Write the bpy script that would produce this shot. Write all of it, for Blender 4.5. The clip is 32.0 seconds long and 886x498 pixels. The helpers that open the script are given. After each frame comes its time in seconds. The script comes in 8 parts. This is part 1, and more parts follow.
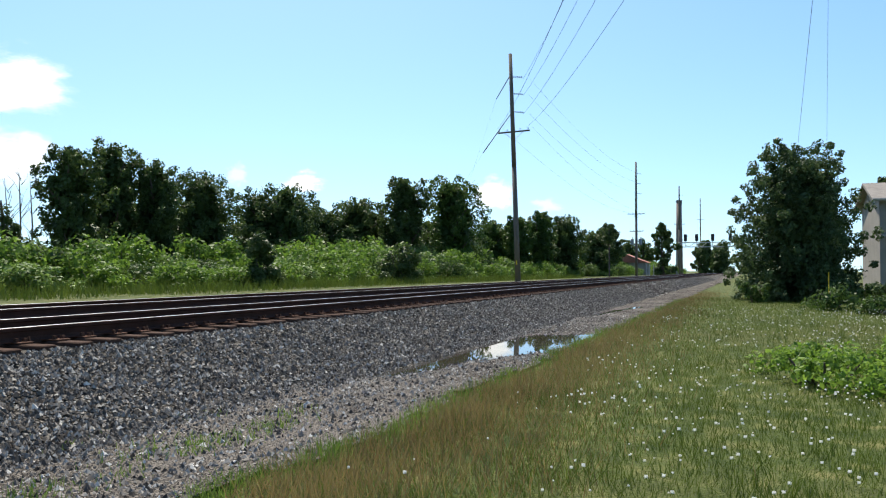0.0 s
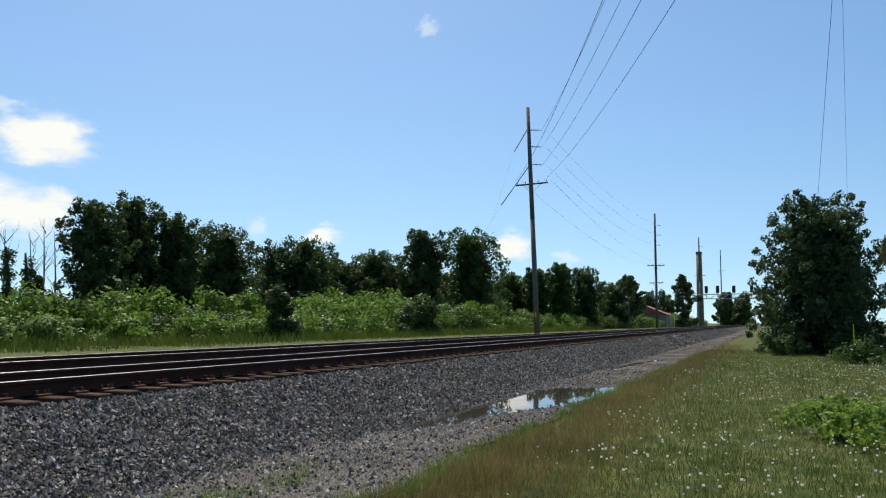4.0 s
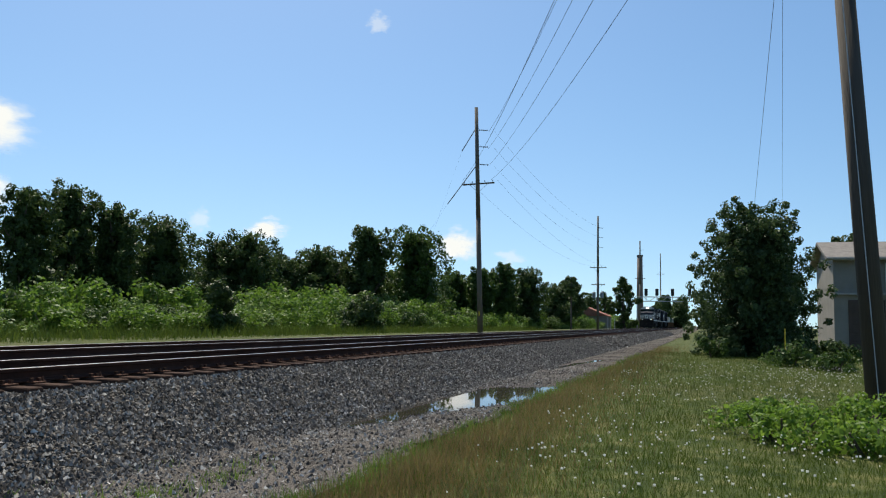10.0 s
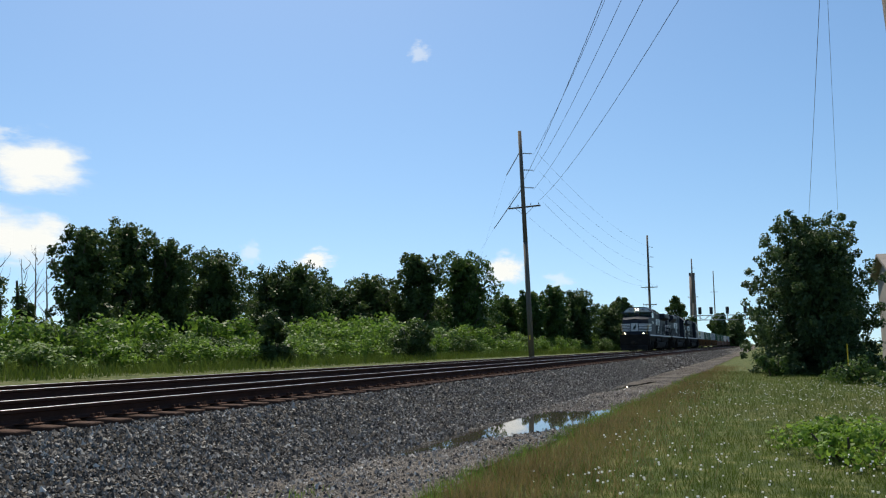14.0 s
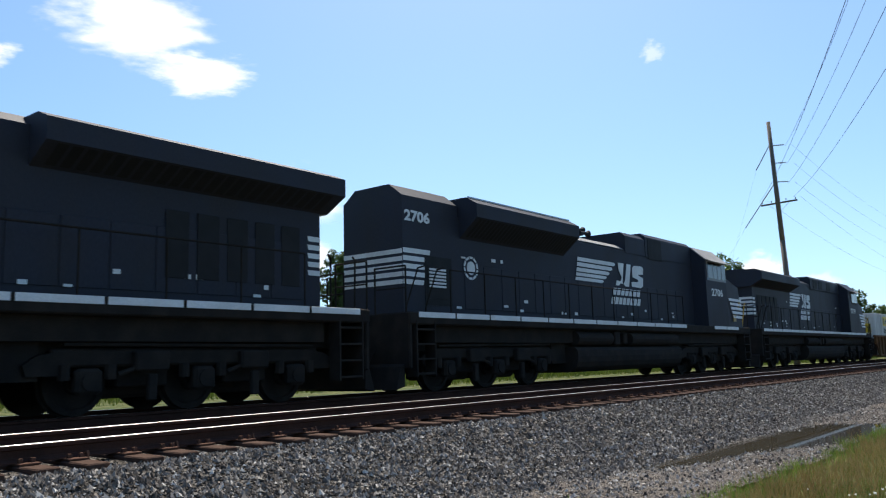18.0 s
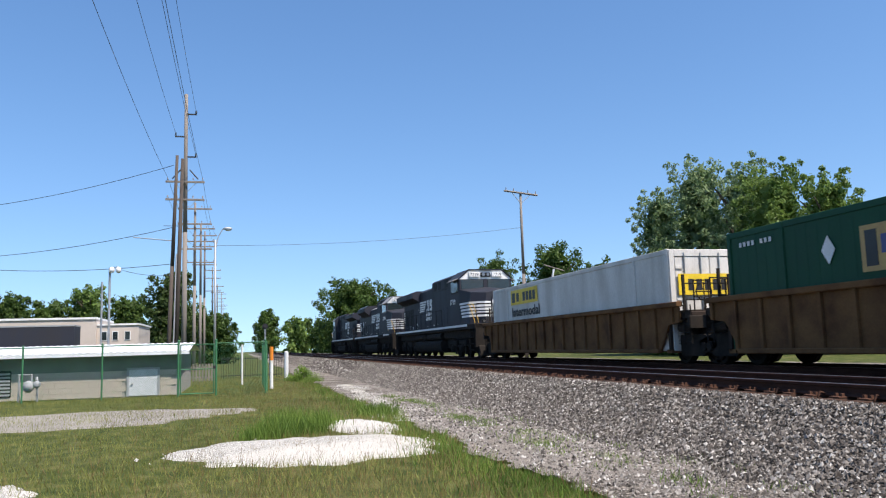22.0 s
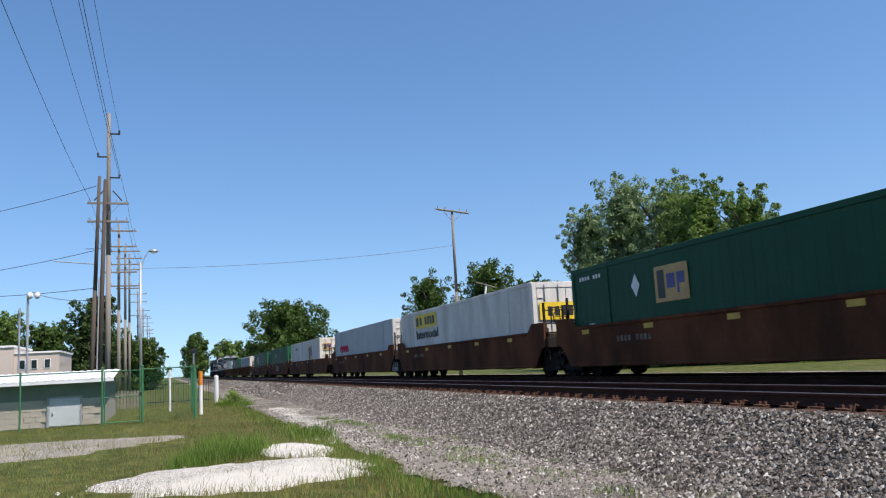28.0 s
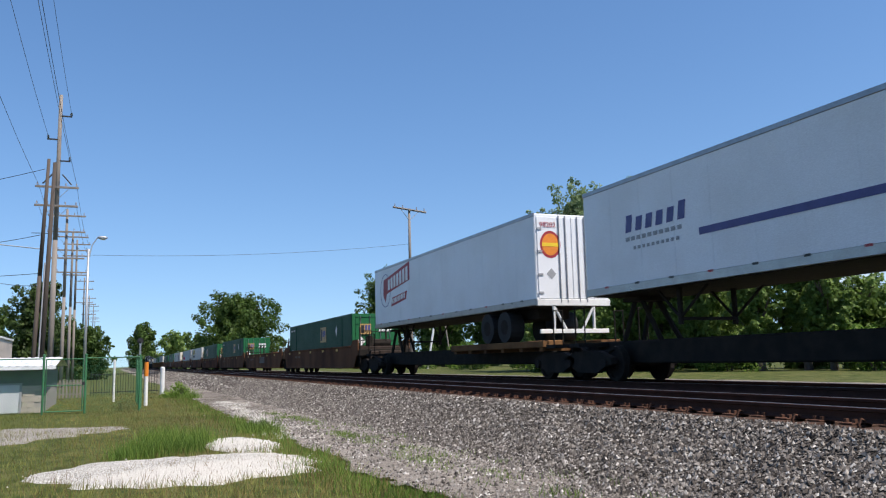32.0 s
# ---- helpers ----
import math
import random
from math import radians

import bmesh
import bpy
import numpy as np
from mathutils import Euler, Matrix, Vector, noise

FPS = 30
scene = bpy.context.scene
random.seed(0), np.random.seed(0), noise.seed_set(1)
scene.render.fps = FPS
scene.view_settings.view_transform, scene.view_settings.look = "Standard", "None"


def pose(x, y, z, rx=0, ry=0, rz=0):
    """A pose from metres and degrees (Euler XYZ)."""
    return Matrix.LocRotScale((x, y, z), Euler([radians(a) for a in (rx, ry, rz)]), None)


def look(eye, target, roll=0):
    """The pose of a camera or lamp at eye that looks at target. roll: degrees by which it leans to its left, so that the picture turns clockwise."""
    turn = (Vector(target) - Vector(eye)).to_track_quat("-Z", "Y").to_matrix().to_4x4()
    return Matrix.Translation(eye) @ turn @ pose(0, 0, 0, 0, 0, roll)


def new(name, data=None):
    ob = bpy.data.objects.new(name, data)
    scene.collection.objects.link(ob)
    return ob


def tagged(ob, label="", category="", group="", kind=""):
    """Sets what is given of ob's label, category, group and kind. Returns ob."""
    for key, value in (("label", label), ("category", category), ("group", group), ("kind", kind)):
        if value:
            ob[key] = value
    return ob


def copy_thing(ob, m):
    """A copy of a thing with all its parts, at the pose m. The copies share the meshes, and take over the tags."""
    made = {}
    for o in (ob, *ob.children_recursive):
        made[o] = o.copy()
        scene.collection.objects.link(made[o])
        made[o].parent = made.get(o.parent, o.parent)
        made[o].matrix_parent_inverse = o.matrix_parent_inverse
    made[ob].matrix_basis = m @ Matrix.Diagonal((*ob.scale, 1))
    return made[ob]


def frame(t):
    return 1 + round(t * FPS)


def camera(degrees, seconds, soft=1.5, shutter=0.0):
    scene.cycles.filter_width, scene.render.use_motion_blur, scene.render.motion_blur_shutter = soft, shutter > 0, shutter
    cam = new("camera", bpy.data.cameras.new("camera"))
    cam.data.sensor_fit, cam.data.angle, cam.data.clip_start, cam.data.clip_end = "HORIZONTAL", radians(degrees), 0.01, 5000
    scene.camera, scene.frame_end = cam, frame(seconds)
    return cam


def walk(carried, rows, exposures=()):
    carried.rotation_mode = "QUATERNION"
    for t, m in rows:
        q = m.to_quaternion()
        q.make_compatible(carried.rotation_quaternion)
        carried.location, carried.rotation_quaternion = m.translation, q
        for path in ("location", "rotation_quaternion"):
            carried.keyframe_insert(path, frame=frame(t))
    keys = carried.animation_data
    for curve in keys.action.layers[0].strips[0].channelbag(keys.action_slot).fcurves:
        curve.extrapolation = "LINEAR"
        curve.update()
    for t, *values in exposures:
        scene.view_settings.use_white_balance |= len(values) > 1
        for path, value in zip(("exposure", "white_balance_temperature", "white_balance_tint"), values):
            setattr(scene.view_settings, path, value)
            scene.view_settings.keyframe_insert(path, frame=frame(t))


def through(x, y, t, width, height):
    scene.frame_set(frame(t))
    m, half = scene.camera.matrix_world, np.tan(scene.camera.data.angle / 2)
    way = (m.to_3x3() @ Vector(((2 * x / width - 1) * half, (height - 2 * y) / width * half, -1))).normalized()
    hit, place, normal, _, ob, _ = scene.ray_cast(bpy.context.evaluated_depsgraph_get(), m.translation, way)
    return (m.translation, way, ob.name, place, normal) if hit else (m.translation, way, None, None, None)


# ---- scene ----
# ---- camera ----
cam = camera(57.8, 32.0, soft=1.15, shutter=0.05)
EYE = 0.68          # eye above the rail heads (z = 0)
TURNS = [           # seconds, yaw, pitch, roll
    (0, -69.14, 1.55, 0.04), (0.5, -72.57, 4.09, 1.06), (1, -71.15, 6.21, -0.33), (1.5, -67.71, 6.67, 0.32),
    (2, -67.67, 7.09, 0.47), (2.5, -68.19, 6.68, -0.56), (3, -68.10, 6.12, -0.53), (3.5, -68.11, 5.60, 0.32),
    (4, -67.81, 5.25, 0.06), (4.5, -67.66, 5.49, -0.35), (6.5, -67.84, 6.08, -0.05), (7, -69.38, 5.06, -0.41),
    (7.5, -70.32, 4.36, -0.54), (8, -70.85, 4.39, -0.96), (8.5, -71.41, 5.18, -1.25), (9, -71.75, 5.49, -0.78),
    (9.5, -71.66, 5.35, 1.25), (10, -71.72, 5.14, 1.07), (10.5, -71.80, 5.46, 0.13), (11, -71.71, 5.62, -0.43),
    (11.5, -71.25, 5.99, -0.47), (12, -70.40, 6.34, -0.27), (12.5, -70.57, 6.80, 0.70), (13, -69.71, 6.65, 0.06),
    (13.5, -68.59, 7.22, -0.39), (15.5, -67.02, 5.40, -1.05), (16, -66.41, 5.06, -1.79), (16.5, -64.58, 5.38, -0.42),
    (17, -61.26, 6.34, -0.58), (17.5, -57.92, 7.34, -0.31), (18, -51.08, 8.01, -1.51), (18.2, -44.71, 8.00, -1.42),
    (18.4, -34.91, 8.17, -2.26), (18.5, -27.93, 8.13, -2.50), (18.6, -20.71, 8.08, -2.50), (18.8, -5.02, 8.39, -0.88),
    (18.9, 2.62, 8.36, -1.28), (19, 9.27, 8.37, -0.88), (19.2, 20.55, 8.03, -2.24), (19.4, 30.46, 8.06, -2.82),
    (19.5, 35.09, 8.45, -2.28), (19.7, 44.34, 8.40, -2.46), (20, 55.39, 8.19, -1.46), (20.5, 63.91, 7.23, -0.93),
    (21, 67.27, 6.77, -0.26), (21.5, 72.15, 6.32, -0.74), (22, 75.85, 6.89, -1.65), (22.5, 75.99, 6.29, -2.39),
    (23, 73.39, 6.07, -2.08), (23.5, 70.85, 6.09, -1.17), (24, 70.67, 6.57, -2.20), (24.5, 71.11, 7.13, -1.41),
    (25, 71.64, 7.52, -2.79), (25.5, 71.57, 7.94, -2.50), (26, 71.30, 8.55, -2.74), (26.5, 71.14, 8.37, -2.92),
    (28.5, 70.85, 7.93, -3.15), (29, 70.63, 7.88, -3.06), (29.5, 70.48, 8.13, -3.16), (30, 70.23, 7.97, -3.01),
    (30.5, 69.55, 8.09, -2.19), (31, 68.74, 8.04, -3.07), (31.5, 68.09, 7.94, -1.95), (32, 67.76, 7.82, -1.38),
]


def aim(yaw, pitch, roll):
    return pose(0, 0, EYE, 90 + pitch, 0, yaw) @ pose(0, 0, 0, 0, 0, roll)


EXPOSURES = [       # seconds, stops, kelvin, tint
    (0, 0.62, 6900, 6), (0.7, 0.35, 6900, 6), (1.5, 0.08, 6950, 5), (17, 0.1, 6950, 7), (18, 0.5, 6950, 9), (18.8, 1.0, 7000, 11), (19.1, 1.55, 7000, 12),
    (19.4, 1.75, 7000, 13), (20, 1.55, 6900, 14), (20.5, 1.15, 6750, 14), (21, 1.05, 6700, 14), (21.5, 0.75, 6650, 14), (22, 0.53, 6650, 14), (32, 0.35, 6650, 14),
]
walk(cam, [(t, aim(a, b, c)) for t, a, b, c in TURNS], EXPOSURES)

# ---- sky and sun ----
SUN_TO = Vector((0.43, 0.30, 0.85)).normalized()
world = bpy.data.worlds.new("sky")
scene.world = world
world.use_nodes = True
wt = world.node_tree
sky = wt.nodes.new("ShaderNodeTexSky")
sky.sky_type, sky.sun_disc = "NISHITA", False
sky.sun_elevation = math.asin(SUN_TO.z)
sky.sun_rotation = math.atan2(SUN_TO.x, SUN_TO.y)
sky.air_density, sky.dust_density, sky.ozone_density = 1.0, 0.65, 3.5
way, lift, unit = wt.nodes.new("ShaderNodeTexCoord"), wt.nodes.new("ShaderNodeVectorMath"), wt.nodes.new("ShaderNodeVectorMath")
lift.operation, unit.operation = "MULTIPLY_ADD", "NORMALIZE"     # little haze: the horizon takes the sky of five degrees up
lift.inputs[1].default_value, lift.inputs[2].default_value = (1, 1, 0.90), (0, 0, 0.085)
wt.links.new(way.outputs["Generated"], lift.inputs[0])
wt.links.new(lift.outputs[0], unit.inputs[0])
wt.links.new(unit.outputs[0], sky.inputs[0])
clear = wt.nodes.new("ShaderNodeHueSaturation")
clear.inputs["Saturation"].default_value, clear.inputs["Hue"].default_value = 1.16, 0.499
wt.links.new(sky.outputs[0], clear.inputs["Color"])
wt.links.new(clear.outputs[0], wt.nodes["Background"].inputs[0])
wt.nodes["Background"].inputs[1].default_value = 0.138
sun = new("sun", bpy.data.lights.new("sun", "SUN"))
sun.data.energy, sun.data.angle, sun.data.color = 5.0, radians(0.53), (1.0, 0.95, 0.87)
sun.matrix_world = look(SUN_TO * 300, (0, 0, 0))
SPEED, MEET = 24.32, 18.8     # metres a second; the time at which train places are given

# ---- building helpers ----
class Solid:
    """Collects faces for one mesh."""

    def __init__(self):
        self.v, self.f, self.m, self.now, self.cuts = [], [], [], 0, []

    def add(self, verts, faces):
        n = len(self.v)
        self.cuts.append((n, len(self.f)))
        self.v += [tuple(p) for p in verts]
        self.f += [tuple(n + i for i in f) for f in faces]
        self.m += [self.now] * len(faces)
        return self

    def box(self, x0, x1, y0, y1, z0, z1, c=0.0):
        c = min(c, (x1 - x0) * 0.45, (y1 - y0) * 0.45, (z1 - z0) * 0.45)
        if c <= 0:
            v = [(x, y, z) for z in (z0, z1) for x, y in ((x0, y0), (x1, y0), (x1, y1), (x0, y1))]
            return self.add(v, [(3, 2, 1, 0), (4, 5, 6, 7), (0, 1, 5, 4), (1, 2, 6, 5), (2, 3, 7, 6), (3, 0, 4, 7)])
        return self.prism([(x0 + c, y0), (x1 - c, y0), (x1, y0 + c), (x1, y1 - c), (x1 - c, y1), (x0 + c, y1), (x0, y1 - c), (x0, y0 + c)], z0, z1, c)

    def prism(self, pts, z0, z1, c=0.0):
        """pts counter-clockwise in x and y, raised from z0 to z1; c chamfers both rims."""
        n = len(pts)
        if c <= 0:
            v = [(x, y, z) for z in (z0, z1) for x, y in pts]
            rings = 2
        else:
            mx, my = sum(p[0] for p in pts) / n, sum(p[1] for p in pts) / n
            hx = max(abs(p[0] - mx) for p in pts) or 1
            hy = max(abs(p[1] - my) for p in pts) or 1
            ins = [(mx + (x - mx) * (1 - c / hx), my + (y - my) * (1 - c / hy)) for x, y in pts]
            v = [(x, y, z0) for x, y in ins] + [(x, y, z0 + c) for x, y in pts] + [(x, y, z1 - c) for x, y in pts] + [(x, y, z1) for x, y in ins]
            rings = 4
        f = [tuple(range(n - 1, -1, -1)), tuple(range(n * (rings - 1), n * rings))]
        for r in range(rings - 1):
            for i in range(n):
                j = (i + 1) % n
                f.append((r * n + i, r * n + j, r * n + n + j, r * n + n + i))
        return self.add(v, f)

    def along_x(self, pts, x0, x1):
        """A profile in (y, z), counter-clockwise seen from +x, run from x0 to x1."""
        n = len(pts)
        v = [(x, y, z) for x in (x0, x1) for y, z in pts]
        return self.add(v, [tuple(range(n - 1, -1, -1)), tuple(range(n, 2 * n))] + [(i, (i + 1) % n, n + (i + 1) % n, n + i) for i in range(n)])

    def along_y(self, pts, y0, y1):
        """A profile in (x, z), clockwise or not, run from y0 to y1."""
        n = len(pts)
        v = [(x, y, z) for y in (y0, y1) for x, z in pts]
        return self.add(v, [tuple(range(n)), tuple(range(2 * n - 1, n - 1, -1))] + [(i, n + i, n + (i + 1) % n, (i + 1) % n) for i in range(n)])

    def tube(self, p, q, r, n=8, r2=None):
        p, q = Vector(p), Vector(q)
        w = (q - p).normalized()
        a = w.cross(Vector((0, 0, 1)) if abs(w.z) < 0.9 else Vector((1, 0, 0))).normalized()
        b = w.cross(a)
        v = [c + (a * math.cos(k) + b * math.sin(k)) * s for c, s in ((p, r), (q, r if r2 is None else r2)) for k in (2 * math.pi * i / n for i in range(n))]
        return self.add(v, [tuple(range(n)), tuple(range(2 * n - 1, n - 1, -1))] + [(i, n + i, n + (i + 1) % n, (i + 1) % n) for i in range(n)])

    def path(self, pts, r, n=6):
        """One bent tube through pts."""
        pts = [Vector(p) for p in pts]
        loop = (pts[0] - pts[-1]).length < 1e-6
        v = []
        up = None
        for i, p in enumerate(pts):
            a = pts[i - 1] if i else (pts[-2] if loop else p)
            b = pts[i + 1] if i + 1 < len(pts) else (pts[1] if loop else p)
            w = ((b - p).normalized() + (p - a).normalized()).normalized()
            up = up or (Vector((0, 0, 1)) if abs(w.z) < 0.7 else Vector((0.3, 0.95, 0)).normalized())
            s = w.cross(up)
            if s.length < 0.3:
                s = w.cross(Vector((0.6, 0.64, 0.48)))
            s.normalize()
            up = s.cross(w)
            k = 1 / max(0.5, w.dot((b - p).normalized() if (b - p).length else w))
            v += [p + (s * math.cos(t) + up * math.sin(t)) * r * k for t in (2 * math.pi * j / n for j in range(n))]
        f = [tuple(range(n)), tuple(range(len(v) - 1, len(v) - n - 1, -1))]
        for i in range(len(pts) - 1):
            f += [(i * n + j, i * n + (j + 1) % n, (i + 1) * n + (j + 1) % n, (i + 1) * n + j) for j in range(n)]
        return self.add(v, f)

    def ball(self, c, r, n=8, k=5):
        cx, cy, cz = c
        rx, ry, rz = r if isinstance(r, tuple) else (r, r, r)
        v = [(cx, cy, cz - rz)]
        for j in range(1, k):
            a = -math.pi / 2 + math.pi * j / k
            v += [(cx + rx * math.cos(a) * math.cos(2 * math.pi * i / n), cy + ry * math.cos(a) * math.sin(2 * math.pi * i / n), cz + rz * math.sin(a)) for i in range(n)]
        v.append((cx, cy, cz + rz))
        f = [(0, 1 + (i + 1) % n, 1 + i) for i in range(n)]
        for j in range(k - 2):
            f += [(1 + j * n + i, 1 + j * n + (i + 1) % n, 1 + (j + 1) * n + (i + 1) % n, 1 + (j + 1) * n + i) for i in range(n)]
        t, s = len(v) - 1, 1 + (k - 2) * n
        return self.add(v, f + [(s + i, s + (i + 1) % n, t) for i in range(n)])

    def lathe(self, x, z, prof, n=20):
        """A closed outline of (y, radius) turned round the line y through (x, z)."""
        k = len(prof)
        v = [(x + r * math.cos(a), y, z + r * math.sin(a)) for a in (2 * math.pi * i / n for i in range(n)) for y, r in prof]
        f = [(i * k + j, i * k + (j + 1) % k, (i + 1) % n * k + (j + 1) % k, (i + 1) % n * k + j) for i in range(n) for j in range(k)]
        return self.add(v, f)

    def flag(self, pts, y, depth=0.006, side=-1):
        """A thin plate with outline pts in (x, z) standing on the plane y and proud of it."""
        return self.along_y(pts, y, y + side * depth)

    def pieces(self):
        """Each shape that was added, as a Solid of its own."""
        ends = self.cuts[1:] + [(len(self.v), len(self.f))]
        for (v0, f0), (v1, f1) in zip(self.cuts, ends):
            s = Solid()
            yield s.add(self.v[v0:v1], [tuple(i - v0 for i in f) for f in self.f[f0:f1]])

    def mesh(self, name, *mats, smooth=False):
        me = bpy.data.meshes.new(name)
        me.from_pydata(self.v, [], self.f)
        for m in mats:
            me.materials.append(m)
        if len(mats) > 1:
            me.polygons.foreach_set("material_index", self.m)
        if smooth:
            me.polygons.foreach_set("use_smooth", [True] * len(self.f))
        bm = bmesh.new()
        bm.from_mesh(me)
        bmesh.ops.recalc_face_normals(bm, faces=bm.faces)
        bm.to_mesh(me)
        bm.free()
        return me


def part(name, solid, material, parent, label="", smooth=False):
    mats = material if isinstance(material, tuple) else (material,)
    ob = new(name, solid if isinstance(solid, bpy.types.Mesh) else solid.mesh(name, *mats, smooth=smooth))
    if isinstance(solid, bpy.types.Mesh) and not solid.materials:
        solid.materials.append(mats[0])
    ob.parent = parent
    return tagged(ob, label)


def parts(name, solid, material, parent, label=""):
    """Every shape of the solid becomes a part of its own."""
    return [part(name, s, material, parent, label) for s in solid.pieces()]


def thing(name, label, category, group="", kind="", at=(0, 0, 0), turn=0):
    ob = new(name)
    ob.matrix_world = pose(*at, 0, 0, turn)
    return tagged(ob, label, category, group, kind)


def alone(name, solid, material, label, category, kind="", group="", smooth=False):
    mats = material if isinstance(material, tuple) else (material,)
    ob = new(name, solid if isinstance(solid, bpy.types.Mesh) else solid.mesh(name, *mats, smooth=smooth))
    return tagged(ob, label, category, group, kind)


def words(text, height, material, name="lettering", slant=0.0, bold=0.0):
    """A flat mesh of text in x and z, facing -y, its lower left corner at the origin, and its width."""
    cu = bpy.data.curves.new("letters", "FONT")
    cu.body, cu.size, cu.shear, cu.offset, cu.extrude = text, height * 1.42, slant, bold, 0.003
    cu.resolution_u = 3
    ob = bpy.data.objects.new("letters", cu)
    me = bpy.data.meshes.new_from_object(ob)
    bpy.data.objects.remove(ob)
    me.name = name
    me.materials.clear()
    me.materials.append(material)
    me.transform(Matrix.Rotation(radians(90), 4, "X"))
    x = [v.co.x for v in me.vertices]
    me.transform(Matrix.Translation((-min(x), 0, 0)))
    return me, max(x) - min(x)


def write(text, height, x, y, z, parent, material, width=None, side=-1, name="lettering", bold=0.0, slant=0.0):
    """Letters on a side wall: side -1 faces -y, +1 faces +y; x is where the reading starts."""
    me, w = words(text, height, material, name, slant, bold)
    s = (width / w) if width else 1
    me.transform(Matrix.Diagonal((s, 1, 1, 1)))
    if side > 0:
        me.transform(Matrix.Rotation(math.pi, 4, "Z"))
    me.transform(Matrix.Translation((x, y + side * 0.006, z)))
    return part(name, me, material, parent)


# ---- materials ----
def material(name, color, rough=0.7, metal=0.0, dirt=None, amount=0.35, scale=3.0, fine=40.0, bump=0.0, bump_scale=60.0, spec=0.5, stretch=(1, 1, 1)):
    """Principled paint or stone: colour broken by a coarse stain and a fine grain."""
    m = bpy.data.materials.new(name)
    m.use_nodes = True
    nt = m.node_tree
    b = nt.nodes["Principled BSDF"]
    b.inputs["Roughness"].default_value, b.inputs["Metallic"].default_value = rough, metal
    b.inputs["Specular IOR Level"].default_value = spec
    dirt = dirt or tuple(c * 0.55 for c in color)
    tc, mp = nt.nodes.new("ShaderNodeTexCoord"), nt.nodes.new("ShaderNodeMapping")
    mp.inputs["Scale"].default_value = stretch
    nt.links.new(tc.outputs["Object"], mp.inputs[0])
    coarse, grain = nt.nodes.new("ShaderNodeTexNoise"), nt.nodes.new("ShaderNodeTexNoise")
    coarse.inputs["Scale"].default_value, coarse.inputs["Detail"].default_value = scale, 5
    grain.inputs["Scale"].default_value, grain.inputs["Detail"].default_value = fine, 2
    nt.links.new(mp.outputs[0], coarse.inputs["Vector"])
    nt.links.new(mp.outputs[0], grain.inputs["Vector"])
    ramp = nt.nodes.new("ShaderNodeMapRange")
    ramp.inputs["From Min"].default_value, ramp.inputs["From Max"].default_value = 0.4, 0.68
    ramp.inputs["To Max"].default_value = amount
    nt.links.new(coarse.outputs[0], ramp.inputs[0])
    mix = nt.nodes.new("ShaderNodeMix")
    mix.data_type = "RGBA"
    mix.inputs["A"].default_value, mix.inputs["B"].default_value = (*color, 1), (*dirt, 1)
    nt.links.new(ramp.outputs[0], mix.inputs["Factor"])
    val = nt.nodes.new("ShaderNodeMapRange")
    val.inputs["To Min"].default_value, val.inputs["To Max"].default_value = 0.78, 1.22
    nt.links.new(grain.outputs[0], val.inputs[0])
    hsv = nt.nodes.new("ShaderNodeHueSaturation")
    nt.links.new(val.outputs[0], hsv.inputs["Value"])
    nt.links.new(mix.outputs["Result"], hsv.inputs["Color"])
    nt.links.new(hsv.outputs[0], b.inputs["Base Color"])
    rr = nt.nodes.new("ShaderNodeMapRange")
    rr.inputs["To Min"].default_value, rr.inputs["To Max"].default_value = max(0.03, rough - 0.1), min(1, rough + 0.12)
    nt.links.new(coarse.outputs[0], rr.inputs[0])
    nt.links.new(rr.outputs[0], b.inputs["Roughness"])
    if bump:
        n2, bp = nt.nodes.new("ShaderNodeTexNoise"), nt.nodes.new("ShaderNodeBump")
        n2.inputs["Scale"].default_value, n2.inputs["Detail"].default_value = bump_scale, 3
        bp.inputs["Strength"].default_value, bp.inputs["Distance"].default_value = bump, 0.02
        nt.links.new(mp.outputs[0], n2.inputs["Vector"])
        nt.links.new(n2.outputs[0], bp.inputs["Height"])
        nt.links.new(bp.outputs[0], b.inputs["Normal"])
    return m


